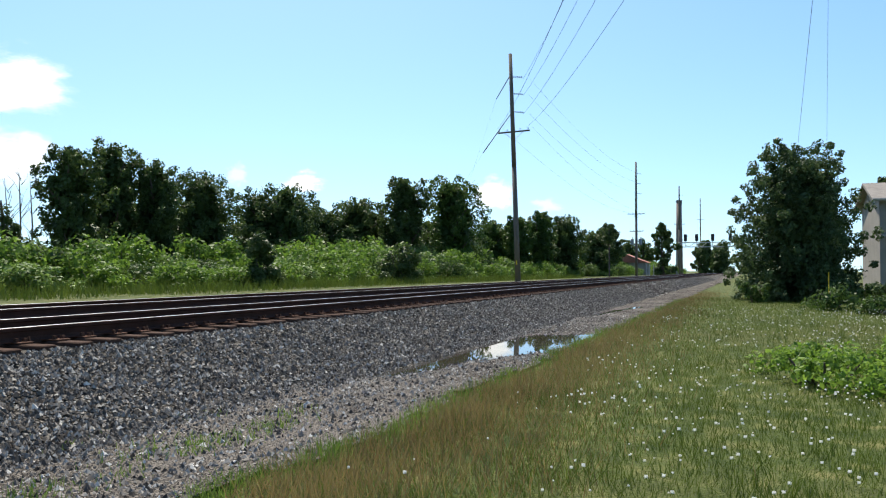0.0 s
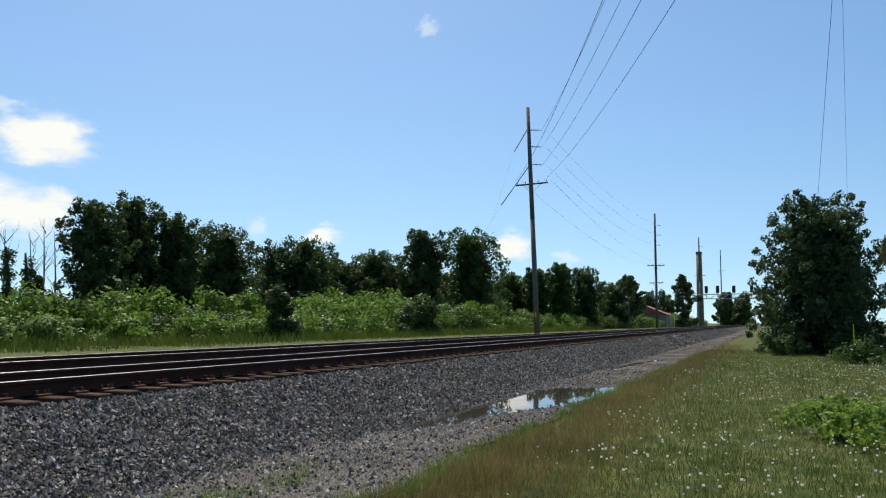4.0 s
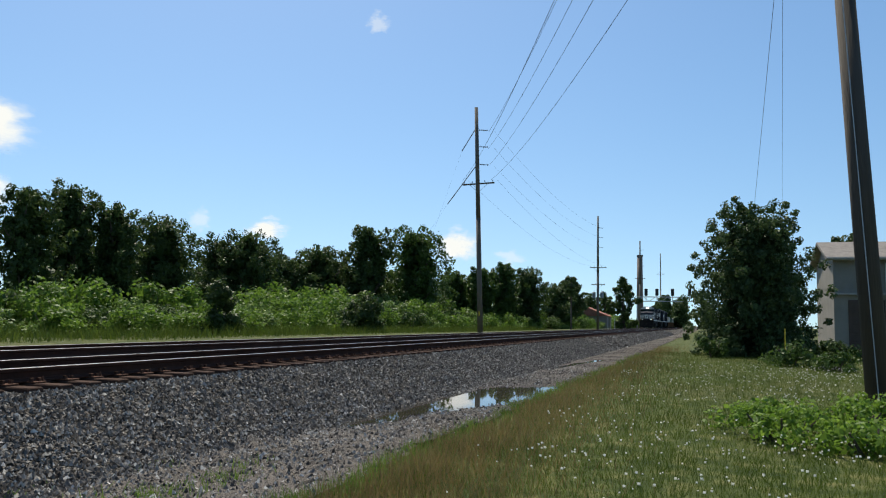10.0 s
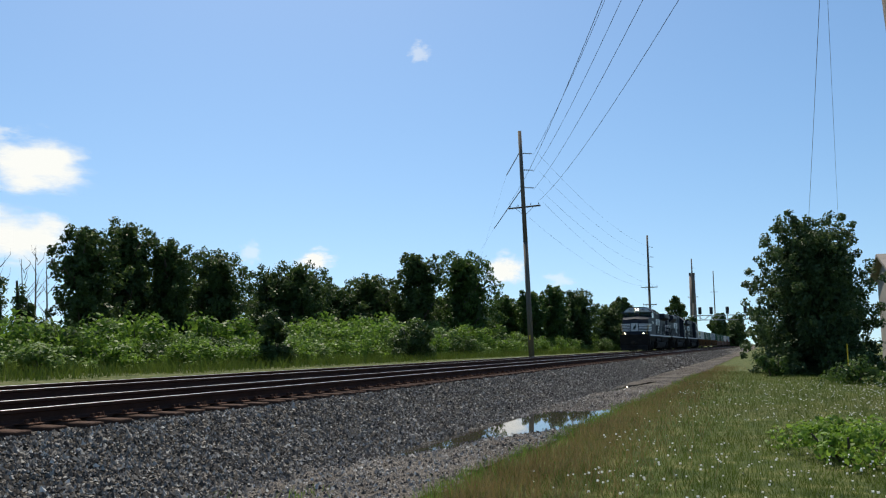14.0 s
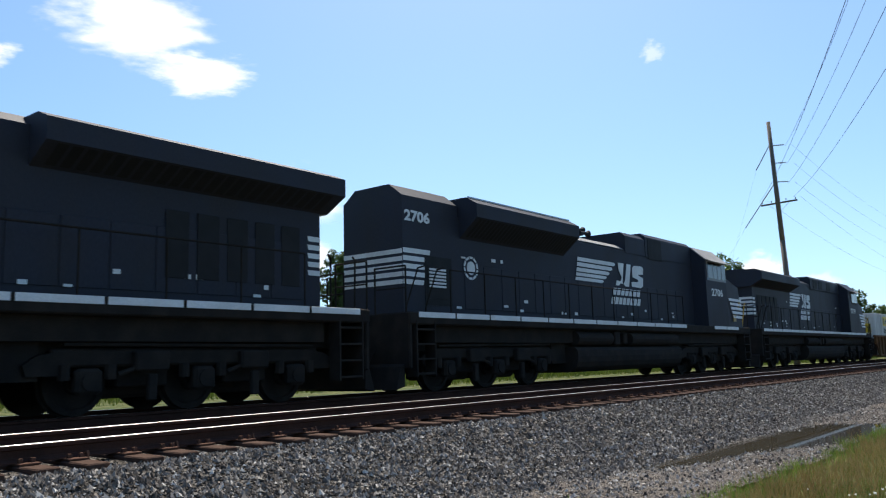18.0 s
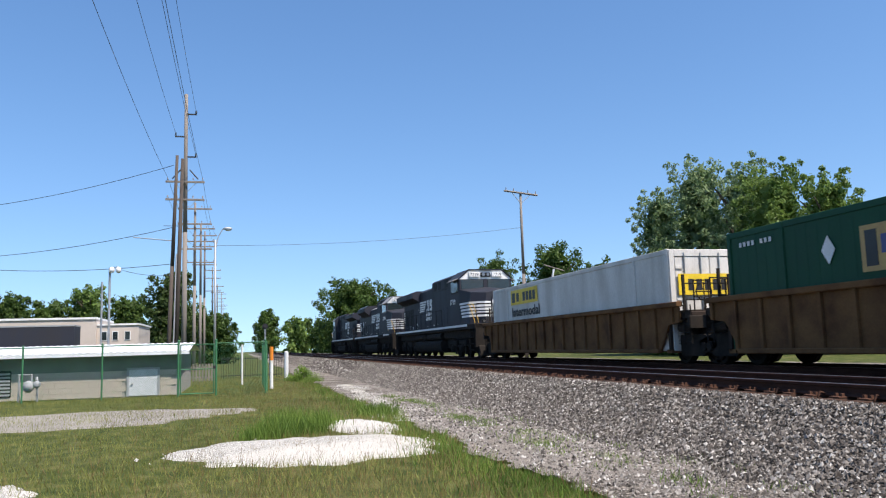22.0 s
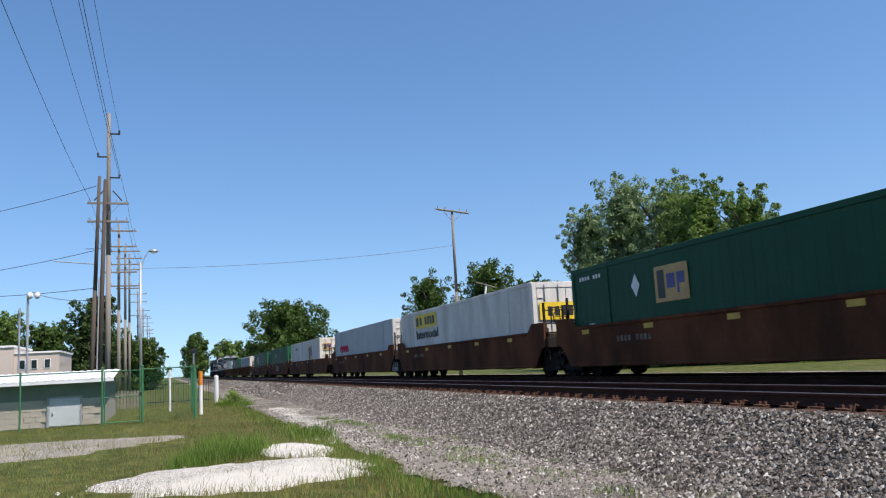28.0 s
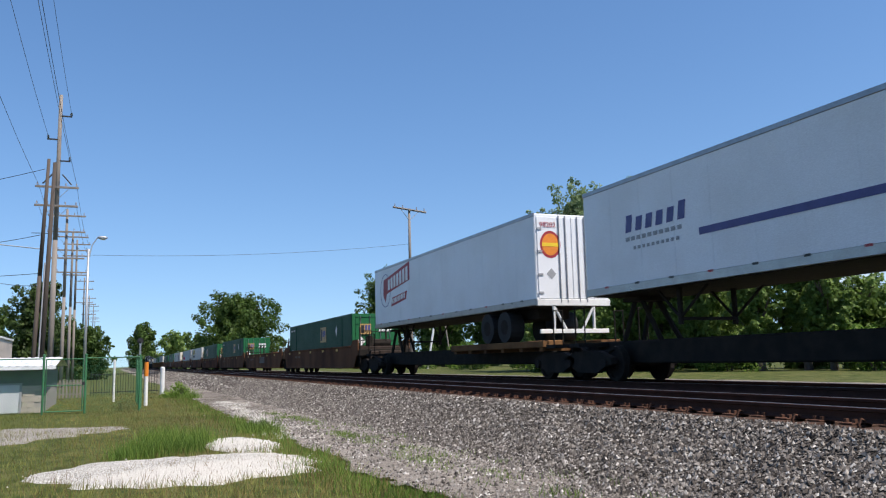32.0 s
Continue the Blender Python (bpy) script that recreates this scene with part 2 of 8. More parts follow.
def leaf_material(name, dark, light, through=0.35, rough=0.5):
    """Leaves: a colour for each leaf, half of the light passing through."""
    m = bpy.data.materials.new(name)
    m.use_nodes = True
    nt = m.node_tree
    b, out = nt.nodes["Principled BSDF"], nt.nodes["Material Output"]
    b.inputs["Roughness"].default_value = rough
    b.inputs["Specular IOR Level"].default_value = 0.2
    geo, mix, ramp = nt.nodes.new("ShaderNodeNewGeometry"), nt.nodes.new("ShaderNodeMix"), nt.nodes.new("ShaderNodeMath")
    tc, noi = nt.nodes.new("ShaderNodeTexCoord"), nt.nodes.new("ShaderNodeTexNoise")
    noi.inputs["Scale"].default_value = 0.45
    nt.links.new(tc.outputs["Object"], noi.inputs["Vector"])
    mix.data_type = "RGBA"
    mix.inputs["A"].default_value, mix.inputs["B"].default_value = (*dark, 1), (*light, 1)
    ramp.operation = "MULTIPLY_ADD"
    ramp.inputs[1].default_value, ramp.use_clamp = 0.6, True
    nt.links.new(geo.outputs["Random Per Island"], ramp.inputs[0])
    sub = nt.nodes.new("ShaderNodeMapRange")
    sub.inputs["From Min"].default_value, sub.inputs["From Max"].default_value = 0.35, 0.7
    sub.inputs["To Min"].default_value, sub.inputs["To Max"].default_value = -0.1, 0.5
    nt.links.new(noi.outputs[0], sub.inputs[0])
    nt.links.new(sub.outputs[0], ramp.inputs[2])
    nt.links.new(ramp.outputs[0], mix.inputs["Factor"])
    nt.links.new(mix.outputs["Result"], b.inputs["Base Color"])
    tr, ms = nt.nodes.new("ShaderNodeBsdfTranslucent"), nt.nodes.new("ShaderNodeMixShader")
    nt.links.new(mix.outputs["Result"], tr.inputs["Color"])
    ms.inputs[0].default_value = through
    nt.links.new(b.outputs[0], ms.inputs[1])
    nt.links.new(tr.outputs[0], ms.inputs[2])
    nt.links.new(ms.outputs[0], out.inputs["Surface"])
    return m


def glow(name, color, strength):
    m = bpy.data.materials.new(name)
    m.use_nodes = True
    b = m.node_tree.nodes["Principled BSDF"]
    b.inputs["Emission Color"].default_value, b.inputs["Emission Strength"].default_value = (*color, 1), strength
    b.inputs["Base Color"].default_value = (*color, 1)
    return m


def clear_glass(name, tint, rough=0.05):
    m = bpy.data.materials.new(name)
    m.use_nodes = True
    b = m.node_tree.nodes["Principled BSDF"]
    b.inputs["Base Color"].default_value, b.inputs["Roughness"].default_value = (*tint, 1), rough
    b.inputs["Specular IOR Level"].default_value = 0.5
    b.inputs["Transmission Weight"].default_value = 0.35
    return m


BLACK = material("engine_black", (0.033, 0.0355, 0.047), 0.55, dirt=(0.040, 0.037, 0.036), amount=0.5, scale=1.2, spec=0.09, stretch=(1, 1, 0.4))
DUSTY = material("dusty_underframe", (0.018, 0.0152, 0.013), 0.9, dirt=(0.045, 0.036, 0.028), amount=0.5, scale=2.5, bump=0.3, spec=0.15)
GRILLE = material("grille_dark", (0.006, 0.006, 0.006), 0.8)
WHITE = material("white_paint", (0.72, 0.72, 0.70), 0.5, dirt=(0.42, 0.40, 0.36), amount=0.35, scale=2.0)
ROOFGREY = material("dusty_roof", (0.24, 0.235, 0.23), 0.75, dirt=(0.11, 0.105, 0.10), amount=0.5)
YELLOW = material("rail_yellow", (0.55, 0.33, 0.03), 0.5, dirt=(0.2, 0.13, 0.04), amount=0.4)
STEEL = material("worn_steel", (0.32, 0.31, 0.30), 0.3, 0.9, amount=0.3)
GREYPAINT = material("grey_paint", (0.30, 0.31, 0.32), 0.6, amount=0.4)
PANE = clear_glass("window_glass", (0.03, 0.045, 0.05))
LAMPGLOW = glow("headlight_lit", (1.0, 0.82, 0.62), 14.0)
REDLAMP = material("red_lens", (0.5, 0.02, 0.02), 0.3)
BROWN = material("well_car_brown", (0.13, 0.047, 0.021), 0.85, dirt=(0.05, 0.022, 0.013), amount=0.9, scale=0.8, fine=25, bump=0.15, bump_scale=8, stretch=(1, 1, 0.5), spec=0.1)
FADED = material("faded_well_car_brown", (0.145, 0.066, 0.032), 0.85, dirt=(0.07, 0.032, 0.018), amount=0.9, scale=0.6, fine=25, bump=0.15, bump_scale=8, stretch=(1, 1, 0.6), spec=0.1)
STENCIL = material("faded_white_stencil", (0.19, 0.165, 0.14), 0.95, dirt=(0.09, 0.055, 0.04), amount=0.8, scale=3, spec=0.08)
SOOTY = material("sooty_brown_steel", (0.026, 0.018, 0.014), 0.85, dirt=(0.06, 0.042, 0.032), amount=0.55, scale=2.2, fine=25, bump=0.2, spec=0.2)
TAN = material("well_car_rust", (0.165, 0.085, 0.036), 0.85, dirt=(0.075, 0.036, 0.02), amount=0.8, scale=1.4, fine=25, bump=0.15, spec=0.1)
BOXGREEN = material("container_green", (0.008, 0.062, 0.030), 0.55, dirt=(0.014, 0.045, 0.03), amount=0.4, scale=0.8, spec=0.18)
# the container green again, brighter: sunlight on the ends put into the colour
BOXGREEN_SUNLIT = material("container_green_sunlit_end", (0.016, 0.12, 0.045), 0.5, dirt=(0.016, 0.08, 0.038), amount=0.4, scale=1.5, spec=0.18)
BOXWHITE = material("container_white", (0.62, 0.595, 0.545), 0.6, dirt=(0.30, 0.265, 0.21), amount=0.5, scale=1.3, stretch=(1, 1, 0.25))
# container white warmed to cream: sun on the doors painted in, with dirt streaks
BOXWHITE_SUNLIT = material("container_white_sunlit_doors", (0.68, 0.62, 0.51), 0.6, dirt=(0.34, 0.27, 0.19), amount=0.45, scale=1.8, stretch=(1, 1, 0.3))
BOXGREY = material("container_grey", (0.38, 0.40, 0.41), 0.55, dirt=(0.28, 0.28, 0.27), amount=0.4, scale=0.8)
TRAILWHITE = material("trailer_white", (0.70, 0.72, 0.74), 0.4, dirt=(0.55, 0.55, 0.53), amount=0.35, scale=0.7)
SIGNYELLOW = material("sign_yellow", (0.75, 0.52, 0.02), 0.5)
SIGNBUFF = material("sign_buff", (0.46, 0.29, 0.09), 0.5, dirt=(0.3, 0.17, 0.07), amount=0.6)
SIGNBLUE = material("sign_blue", (0.06, 0.065, 0.2), 0.5)
SIGNBLACK = material("sign_black", (0.015, 0.015, 0.015), 0.5)
SIGNRED = material("sign_red", (0.32, 0.02, 0.03), 0.5)
SIGNORANGE = material("sign_orange", (0.7, 0.22, 0.02), 0.5)
PINK = material("spray_red", (0.6, 0.03, 0.08), 0.6)
TYRE = material("tyre_rubber", (0.015, 0.015, 0.015), 0.85)

# ---- ground, ballast, path ----
GRASS_Z, FAR_Z = -0.92, -0.35


def ground_material():
    """Grass seen from afar: green and dry patches over brown soil."""
    m = bpy.data.materials.new("grass_ground")
    m.use_nodes = True
    nt = m.node_tree
    b = nt.nodes["Principled BSDF"]
    b.inputs["Roughness"].default_value, b.inputs["Specular IOR Level"].default_value = 0.9, 0.15
    tc = nt.nodes.new("ShaderNodeTexCoord")
    noises = []
    for sc, det in ((0.25, 4), (2.2, 4), (30, 3)):
        n = nt.nodes.new("ShaderNodeTexNoise")
        n.inputs["Scale"].default_value, n.inputs["Detail"].default_value = sc, det
        nt.links.new(tc.outputs["Object"], n.inputs["Vector"])
        noises.append(n)
    r1 = nt.nodes.new("ShaderNodeValToRGB")
    r1.color_ramp.elements[0].position, r1.color_ramp.elements[0].color = 0.35, (0.038, 0.056, 0.011, 1)
    r1.color_ramp.elements[1].position, r1.color_ramp.elements[1].color = 0.68, (0.145, 0.14, 0.048, 1)
    e = r1.color_ramp.elements.new(0.5)
    e.color = (0.068, 0.087, 0.02, 1)
    nt.links.new(noises[1].outputs[0], r1.inputs[0])
    mx = nt.nodes.new("ShaderNodeMix")
    mx.data_type = "RGBA"
    mx.inputs["B"].default_value = (0.125, 0.115, 0.045, 1)
    mr = nt.nodes.new("ShaderNodeMapRange")
    mr.inputs["From Min"].default_value, mr.inputs["From Max"].default_value, mr.inputs["To Max"].default_value = 0.5, 0.75, 0.6
    nt.links.new(noises[0].outputs[0], mr.inputs[0])
    nt.links.new(mr.outputs[0], mx.inputs["Factor"])
    nt.links.new(r1.outputs[0], mx.inputs["A"])
    h = nt.nodes.new("ShaderNodeHueSaturation")
    v = nt.nodes.new("ShaderNodeMapRange")
    v.inputs["To Min"].default_value, v.inputs["To Max"].default_value = 0.5, 1.4
    nt.links.new(noises[2].outputs[0], v.inputs[0])
    nt.links.new(v.outputs[0], h.inputs["Value"])
    nt.links.new(mx.outputs["Result"], h.inputs["Color"])
    nt.links.new(h.outputs[0], b.inputs["Base Color"])
    bp = nt.nodes.new("ShaderNodeBump")
    bp.inputs["Strength"].default_value, bp.inputs["Distance"].default_value = 0.8, 0.06
    nt.links.new(noises[2].outputs[0], bp.inputs["Height"])
    nt.links.new(bp.outputs[0], b.inputs["Normal"])
    return m


def stone_material(name, dark, light, cell, fines=None, depth=0.03, damp=None):
    """Crushed stone: a colour for each stone, relief, and gaps with their shade painted dark."""
    m = bpy.data.materials.new(name)
    m.use_nodes = True
    nt = m.node_tree
    b = nt.nodes["Principled BSDF"]
    b.inputs["Roughness"].default_value, b.inputs["Specular IOR Level"].default_value = 0.95, 0.08
    tc = nt.nodes.new("ShaderNodeTexCoord")
    vo, vd, no = nt.nodes.new("ShaderNodeTexVoronoi"), nt.nodes.new("ShaderNodeTexVoronoi"), nt.nodes.new("ShaderNodeTexNoise")
    for q in (vo, vd):
        q.inputs["Scale"].default_value = 1 / cell
        nt.links.new(tc.outputs["Object"], q.inputs["Vector"])
    vd.feature = "DISTANCE_TO_EDGE"
    no.inputs["Scale"].default_value, no.inputs["Detail"].default_value = 0.5, 5
    nt.links.new(tc.outputs["Object"], no.inputs["Vector"])
    sep = nt.nodes.new("ShaderNodeSeparateColor")
    nt.links.new(vo.outputs["Color"], sep.inputs[0])
    mx = nt.nodes.new("ShaderNodeMix")
    mx.data_type = "RGBA"
    mx.inputs["A"].default_value, mx.inputs["B"].default_value = (*dark, 1), (*light, 1)
    nt.links.new(sep.outputs[0], mx.inputs["Factor"])
    # shade between the stones, multiplied into the colour; also the relief height
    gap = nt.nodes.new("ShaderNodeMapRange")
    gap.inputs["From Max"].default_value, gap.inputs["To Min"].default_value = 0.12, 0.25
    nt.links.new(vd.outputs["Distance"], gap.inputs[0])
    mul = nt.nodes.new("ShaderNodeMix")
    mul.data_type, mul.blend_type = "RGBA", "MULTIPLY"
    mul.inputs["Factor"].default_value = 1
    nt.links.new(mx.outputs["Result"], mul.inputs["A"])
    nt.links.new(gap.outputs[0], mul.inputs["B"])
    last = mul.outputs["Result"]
    if fines:
        f = nt.nodes.new("ShaderNodeMix")
        f.data_type = "RGBA"
        f.inputs["B"].default_value = (*fines, 1)
        fr = nt.nodes.new("ShaderNodeMapRange")
        fr.inputs["From Min"].default_value, fr.inputs["From Max"].default_value, fr.inputs["To Max"].default_value = 0.42, 0.62, 0.85
        nt.links.new(no.outputs[0], fr.inputs[0])
        nt.links.new(fr.outputs[0], f.inputs["Factor"])
        nt.links.new(last, f.inputs["A"])
        last = f.outputs["Result"]
    if damp:
        sx = nt.nodes.new("ShaderNodeSeparateXYZ")
        nt.links.new(tc.outputs["Object"], sx.inputs[0])
        ofs = nt.nodes.new("ShaderNodeMath")
        ofs.operation = "MULTIPLY_ADD"
        ofs.inputs[1].default_value = 9.0
        nt.links.new(no.outputs[0], ofs.inputs[0])
        nt.links.new(sx.outputs[0], ofs.inputs[2])
        dr = nt.nodes.new("ShaderNodeMapRange")
        dr.inputs["From Min"].default_value, dr.inputs["From Max"].default_value = damp
        nt.links.new(ofs.outputs[0], dr.inputs[0])
        dm = nt.nodes.new("ShaderNodeMix")
        dm.data_type, dm.blend_type = "RGBA", "MULTIPLY"
        dm.inputs["B"].default_value = (0.52, 0.51, 0.52, 1)
        nt.links.new(dr.outputs[0], dm.inputs["Factor"])
        nt.links.new(last, dm.inputs["A"])
        last = dm.outputs["Result"]
    nt.links.new(last, b.inputs["Base Color"])
    bp = nt.nodes.new("ShaderNodeBump")
    bp.inputs["Strength"].default_value, bp.inputs["Distance"].default_value = 1.0, depth
    nt.links.new(gap.outputs[0], bp.inputs["Height"])
    nt.links.new(bp.outputs[0], b.inputs["Normal"])
    return m


def sheet(name, xs, ys, height, mat, label, category, keep=None):
    """A ground mesh over the lines xs and ys; keep(x, y) leaves faces out."""
    v = [(x, y, height(x, y)) for y in ys for x in xs]
    n = len(xs)
    f = []
    for j in range(len(ys) - 1):
        for i in range(n - 1):
            if keep is None or keep((xs[i] + xs[i + 1]) / 2, (ys[j] + ys[j + 1]) / 2):
                f.append((j * n + i, j * n + i + 1, j * n + n + i + 1, j * n + n + i))
    me = bpy.data.meshes.new(name)
    me.from_pydata(v, [], f)
    me.materials.append(mat)
    me.polygons.foreach_set("use_smooth", [True] * len(f))
    return tagged(new(name, me), label, category, kind="structure")


def spread(*spans):
    out = []
    for a, b, step in spans:
        n = max(1, round((b - a) / step))
        out += [a + (b - a) * i / n for i in range(n)]
    return out + [spans[-1][1]]


def gz(x, y):
    k = noise.noise((x * 0.25, y * 0.25, 3.1)) * 0.05
    if y < 5.0:
        return GRASS_Z + k * min(1, max(0, (4.6 - y) / 2)) - 0.09 * min(1, max(0, (y - 3.55) / 0.5))
    if y < 16.0:
        return GRASS_Z + (FAR_Z - GRASS_Z) * (y - 5.0) / 11 - 0.09
    return FAR_Z + k


GROUND = ground_material()
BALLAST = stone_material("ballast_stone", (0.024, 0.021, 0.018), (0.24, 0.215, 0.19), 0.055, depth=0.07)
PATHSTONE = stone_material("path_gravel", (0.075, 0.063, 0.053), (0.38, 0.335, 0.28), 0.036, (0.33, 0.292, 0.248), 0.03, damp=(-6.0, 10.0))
CHALK = stone_material("white_gravel", (0.42, 0.40, 0.35), (0.72, 0.69, 0.62), 0.035, (0.62, 0.59, 0.52), 0.012)
DIRT = stone_material("pale_dirt", (0.26, 0.235, 0.20), (0.44, 0.41, 0.36), 0.03, (0.36, 0.33, 0.28), 0.012)
sheet("ground", spread((-2500, -300, 220), (-300, -60, 20), (-60, 60, 1.5), (60, 300, 20), (300, 2500, 220)),
      spread((-2500, -200, 230), (-200, -20, 15), (-20, 5, 0.8), (5, 17, 1), (17, 60, 3), (60, 300, 30), (300, 2500, 220)), gz, GROUND, "mown and rough grass over flat ground", "ground")

PROFILE = [(5.1, -0.95), (5.55, -0.89), (6.0, -0.78), (6.5, -0.61), (7.0, -0.41), (7.35, -0.285), (7.55, -0.255), (7.9, -0.235), (8.9, -0.22), (10.3, -0.205), (10.9, -0.27), (11.4, -0.25), (11.8, -0.205), (13.0, -0.20), (14.4, -0.205), (14.7, -0.24), (15.6, -0.42), (16.4, -0.46)]


def bed_height(x, y):
    for (a, za), (b, zb) in zip(PROFILE, PROFILE[1:]):
        if y <= b:
            z = za + (zb - za) * max(0, y - a) / (b - a)
            if x < 0:
                z += 0.07 * min(1, -x / 1.5) * max(0, 1 - abs(y - 7.45) / 0.45)
            return z + 0.016 * noise.noise((x * 1.3, y * 2.0, 0.5)) * (1 if y < 7.4 else 0.4)
    return PROFILE[-1][1]


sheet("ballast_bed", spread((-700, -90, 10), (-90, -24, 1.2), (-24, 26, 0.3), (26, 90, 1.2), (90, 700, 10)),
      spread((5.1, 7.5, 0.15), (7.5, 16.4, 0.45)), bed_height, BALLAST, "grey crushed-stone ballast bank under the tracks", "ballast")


sheet("far_shoulder", spread((-700, -60, 20), (-60, -6, 1.5)), spread((15.9, 22.5, 0.55)), lambda x, y: -0.34 - 0.12 * (y < 16.2) + 0.03 * noise.noise((x * 0.6, y * 0.9, 4.0)) - 0.25 * max(0, y - 21.8), PATHSTONE, "weedy grey gravel shoulder beyond the far track", "gravel",
      lambda x, y: x < -9 + 2.5 * noise.noise((y * 0.8, 1.0, 0.0)))


def path_height(x, y):
    z = -0.893 + 0.022 * noise.noise((x * 0.8, y * 1.6, 7.7)) + 0.018 * noise.noise((x * 3.1, y * 4.3, 1.7))
    lane = 5.75 - 0.235 * (x - 11.3)
    if 10 < x < 21:
        z -= 0.085 * math.exp(-((y - lane) / (0.5 + 0.07 * (x - 10))) ** 2) * min(1, (x - 10) / 1.2, (21 - x) / 2)
    if 28 < x < 37:
        z -= 0.05 * math.exp(-((y - 5.4 + 0.1 * (x - 28)) / 0.25) ** 2)
    return z


def path_edge(x):
    return 3.45 + 0.28 * noise.noise((x * 0.35, 0.3, 9.0)) + 0.15 * noise.noise((x * 1.4, 2.3, 9.0))


sheet("gravel_path", spread((-600, -60, 12), (-60, -25, 1), (-25, 9, 0.35), (9, 22, 0.14), (22, 60, 0.6), (60, 600, 12)), spread((2.8, 6.1, 0.14)), path_height, PATHSTONE, "grey gravel service path beside the track", "path",
      lambda x, y: y > path_edge(x))
WATER = bpy.data.materials.new("puddle_water")
WATER.use_nodes = True
wb = WATER.node_tree.nodes["Principled BSDF"]
wb.inputs["Base Color"].default_value, wb.inputs["Roughness"].default_value, wb.inputs["IOR"].default_value = (0.05, 0.045, 0.035, 1), 0.02, 1.33
wb.inputs["Specular IOR Level"].default_value = 0.8
pd = Solid().add([(9.6, 3.5, -0.918), (21.4, 3.5, -0.918), (21.4, 6.0, -0.918), (9.6, 6.0, -0.918)], [(0, 1, 2, 3)])
alone("puddle", pd, WATER, "shallow rain puddle lying in the gravel path", "puddle", "structure")
pd = Solid().add([(27.5, 4.0, -0.925), (37.5, 4.0, -0.925), (37.5, 6.0, -0.925), (27.5, 6.0, -0.925)], [(0, 1, 2, 3)])
alone("puddle", pd, WATER, "narrow wet streak in the gravel path", "puddle", "structure")


def blob_sheet(name, cx, cy, a, b, seed, top, mat, label, category, turn=0.0, z=GRASS_Z):
    """An irregular low patch, domed by top."""
    s = Solid()
    rings, n = 8, 96
    v = [(cx, cy, z + 0.03 + top)]
    for r in range(1, rings + 1):
        for i in range(n):
            t = 2 * math.pi * i / n
            k = (1 + 0.28 * noise.noise((math.cos(t) * 1.3 + seed, math.sin(t) * 1.3, seed)) + 0.16 * noise.noise((math.cos(t) * 5 + seed, math.sin(t) * 5, seed))) * r / rings
            px, py = a * k * math.cos(t), b * k * math.sin(t)
            x, y = cx + px * math.cos(turn) - py * math.sin(turn), cy + px * math.sin(turn) + py * math.cos(turn)
            h = top * (1 - (r / rings) ** 2) + 0.02 * noise.noise((x * 2, y * 2, seed))
            v.append((x, y, z + 0.03 + h if r < rings else z - 0.03))
    f = [(0, 1 + i, 1 + (i + 1) % n) for i in range(n)]
    for r in range(rings - 1):
        f += [(1 + r * n + i, 1 + (r + 1) * n + i, 1 + (r + 1) * n + (i + 1) % n, 1 + r * n + (i + 1) % n) for i in range(n)]
    s.add(v, f)
    return alone(name, s, mat, label, category, "structure", smooth=True)


blob_sheet("gravel_pile", -13.4, 1.1, 1.75, 2.2, 2.0, 0.09, CHALK, "spread pile of white limestone gravel on the grass", "gravel", -0.25)
blob_sheet("gravel_pile", -16.7, 2.4, 1.7, 0.62, 5.0, 0.06, CHALK, "spread pile of white limestone gravel on the grass", "gravel", 0.1)
blob_sheet("gravel_patch", -10.6, -3.2, 0.8, 0.9, 7.0, 0.02, CHALK, "thin patch of white gravel in the grass", "gravel")
blob_sheet("dirt_drive", -22.0, -5.6, 2.9, 6.6, 3.0, 0.01, DIRT, "pale worn dirt drive across the grass", "drive", 0.1)

# ---- leaves, grass ----
def quads(name, q, mat):
    """One mesh of loose quads from an array (n, 4, 3)."""
    n = len(q)
    me = bpy.data.meshes.new(name)
    me.vertices.add(4 * n)
    me.vertices.foreach_set("co", np.ascontiguousarray(q, dtype=np.float32).ravel())
    me.loops.add(4 * n)
    me.loops.foreach_set("vertex_index", np.arange(4 * n, dtype=np.int32))
    me.polygons.add(n)
    me.polygons.foreach_set("loop_start", np.arange(0, 4 * n, 4, dtype=np.int32))
    me.update(calc_edges=True)
    me.validate()
    me.materials.append(mat)
    return me


def leaf_cloud(rng, centres, radii, per, size, flat=0.55, droop=0.25):
    """Leaves over the shells of many clumps: folded diamonds that face mostly outward."""
    c = np.repeat(centres, per, 0)
    r = np.repeat(radii, per, 0)[:, None]
    d = rng.normal(size=c.shape)
    d /= np.linalg.norm(d, axis=1)[:, None]
    p = c + d * r * (0.2 + 0.82 * rng.random((len(c), 1)) ** 0.5) * np.array([1, 1, flat + 0.35])
    nrm = d + rng.normal(scale=0.7, size=d.shape) + np.array([0, 0, 0.5])
    nrm /= np.linalg.norm(nrm, axis=1)[:, None]
    a = np.cross(nrm, rng.normal(size=d.shape))
    a /= np.linalg.norm(a, axis=1)[:, None]
    a[:, 2] -= droop
    b = np.cross(nrm, a)
    s = size * (0.55 + 0.9 * rng.random((len(c), 1)))
    return np.stack([p - a * s * 0.5, p - b * s * 0.3 + nrm * s * 0.06, p + a * s * 0.5, p + b * s * 0.3 + nrm * s * 0.06], 1)


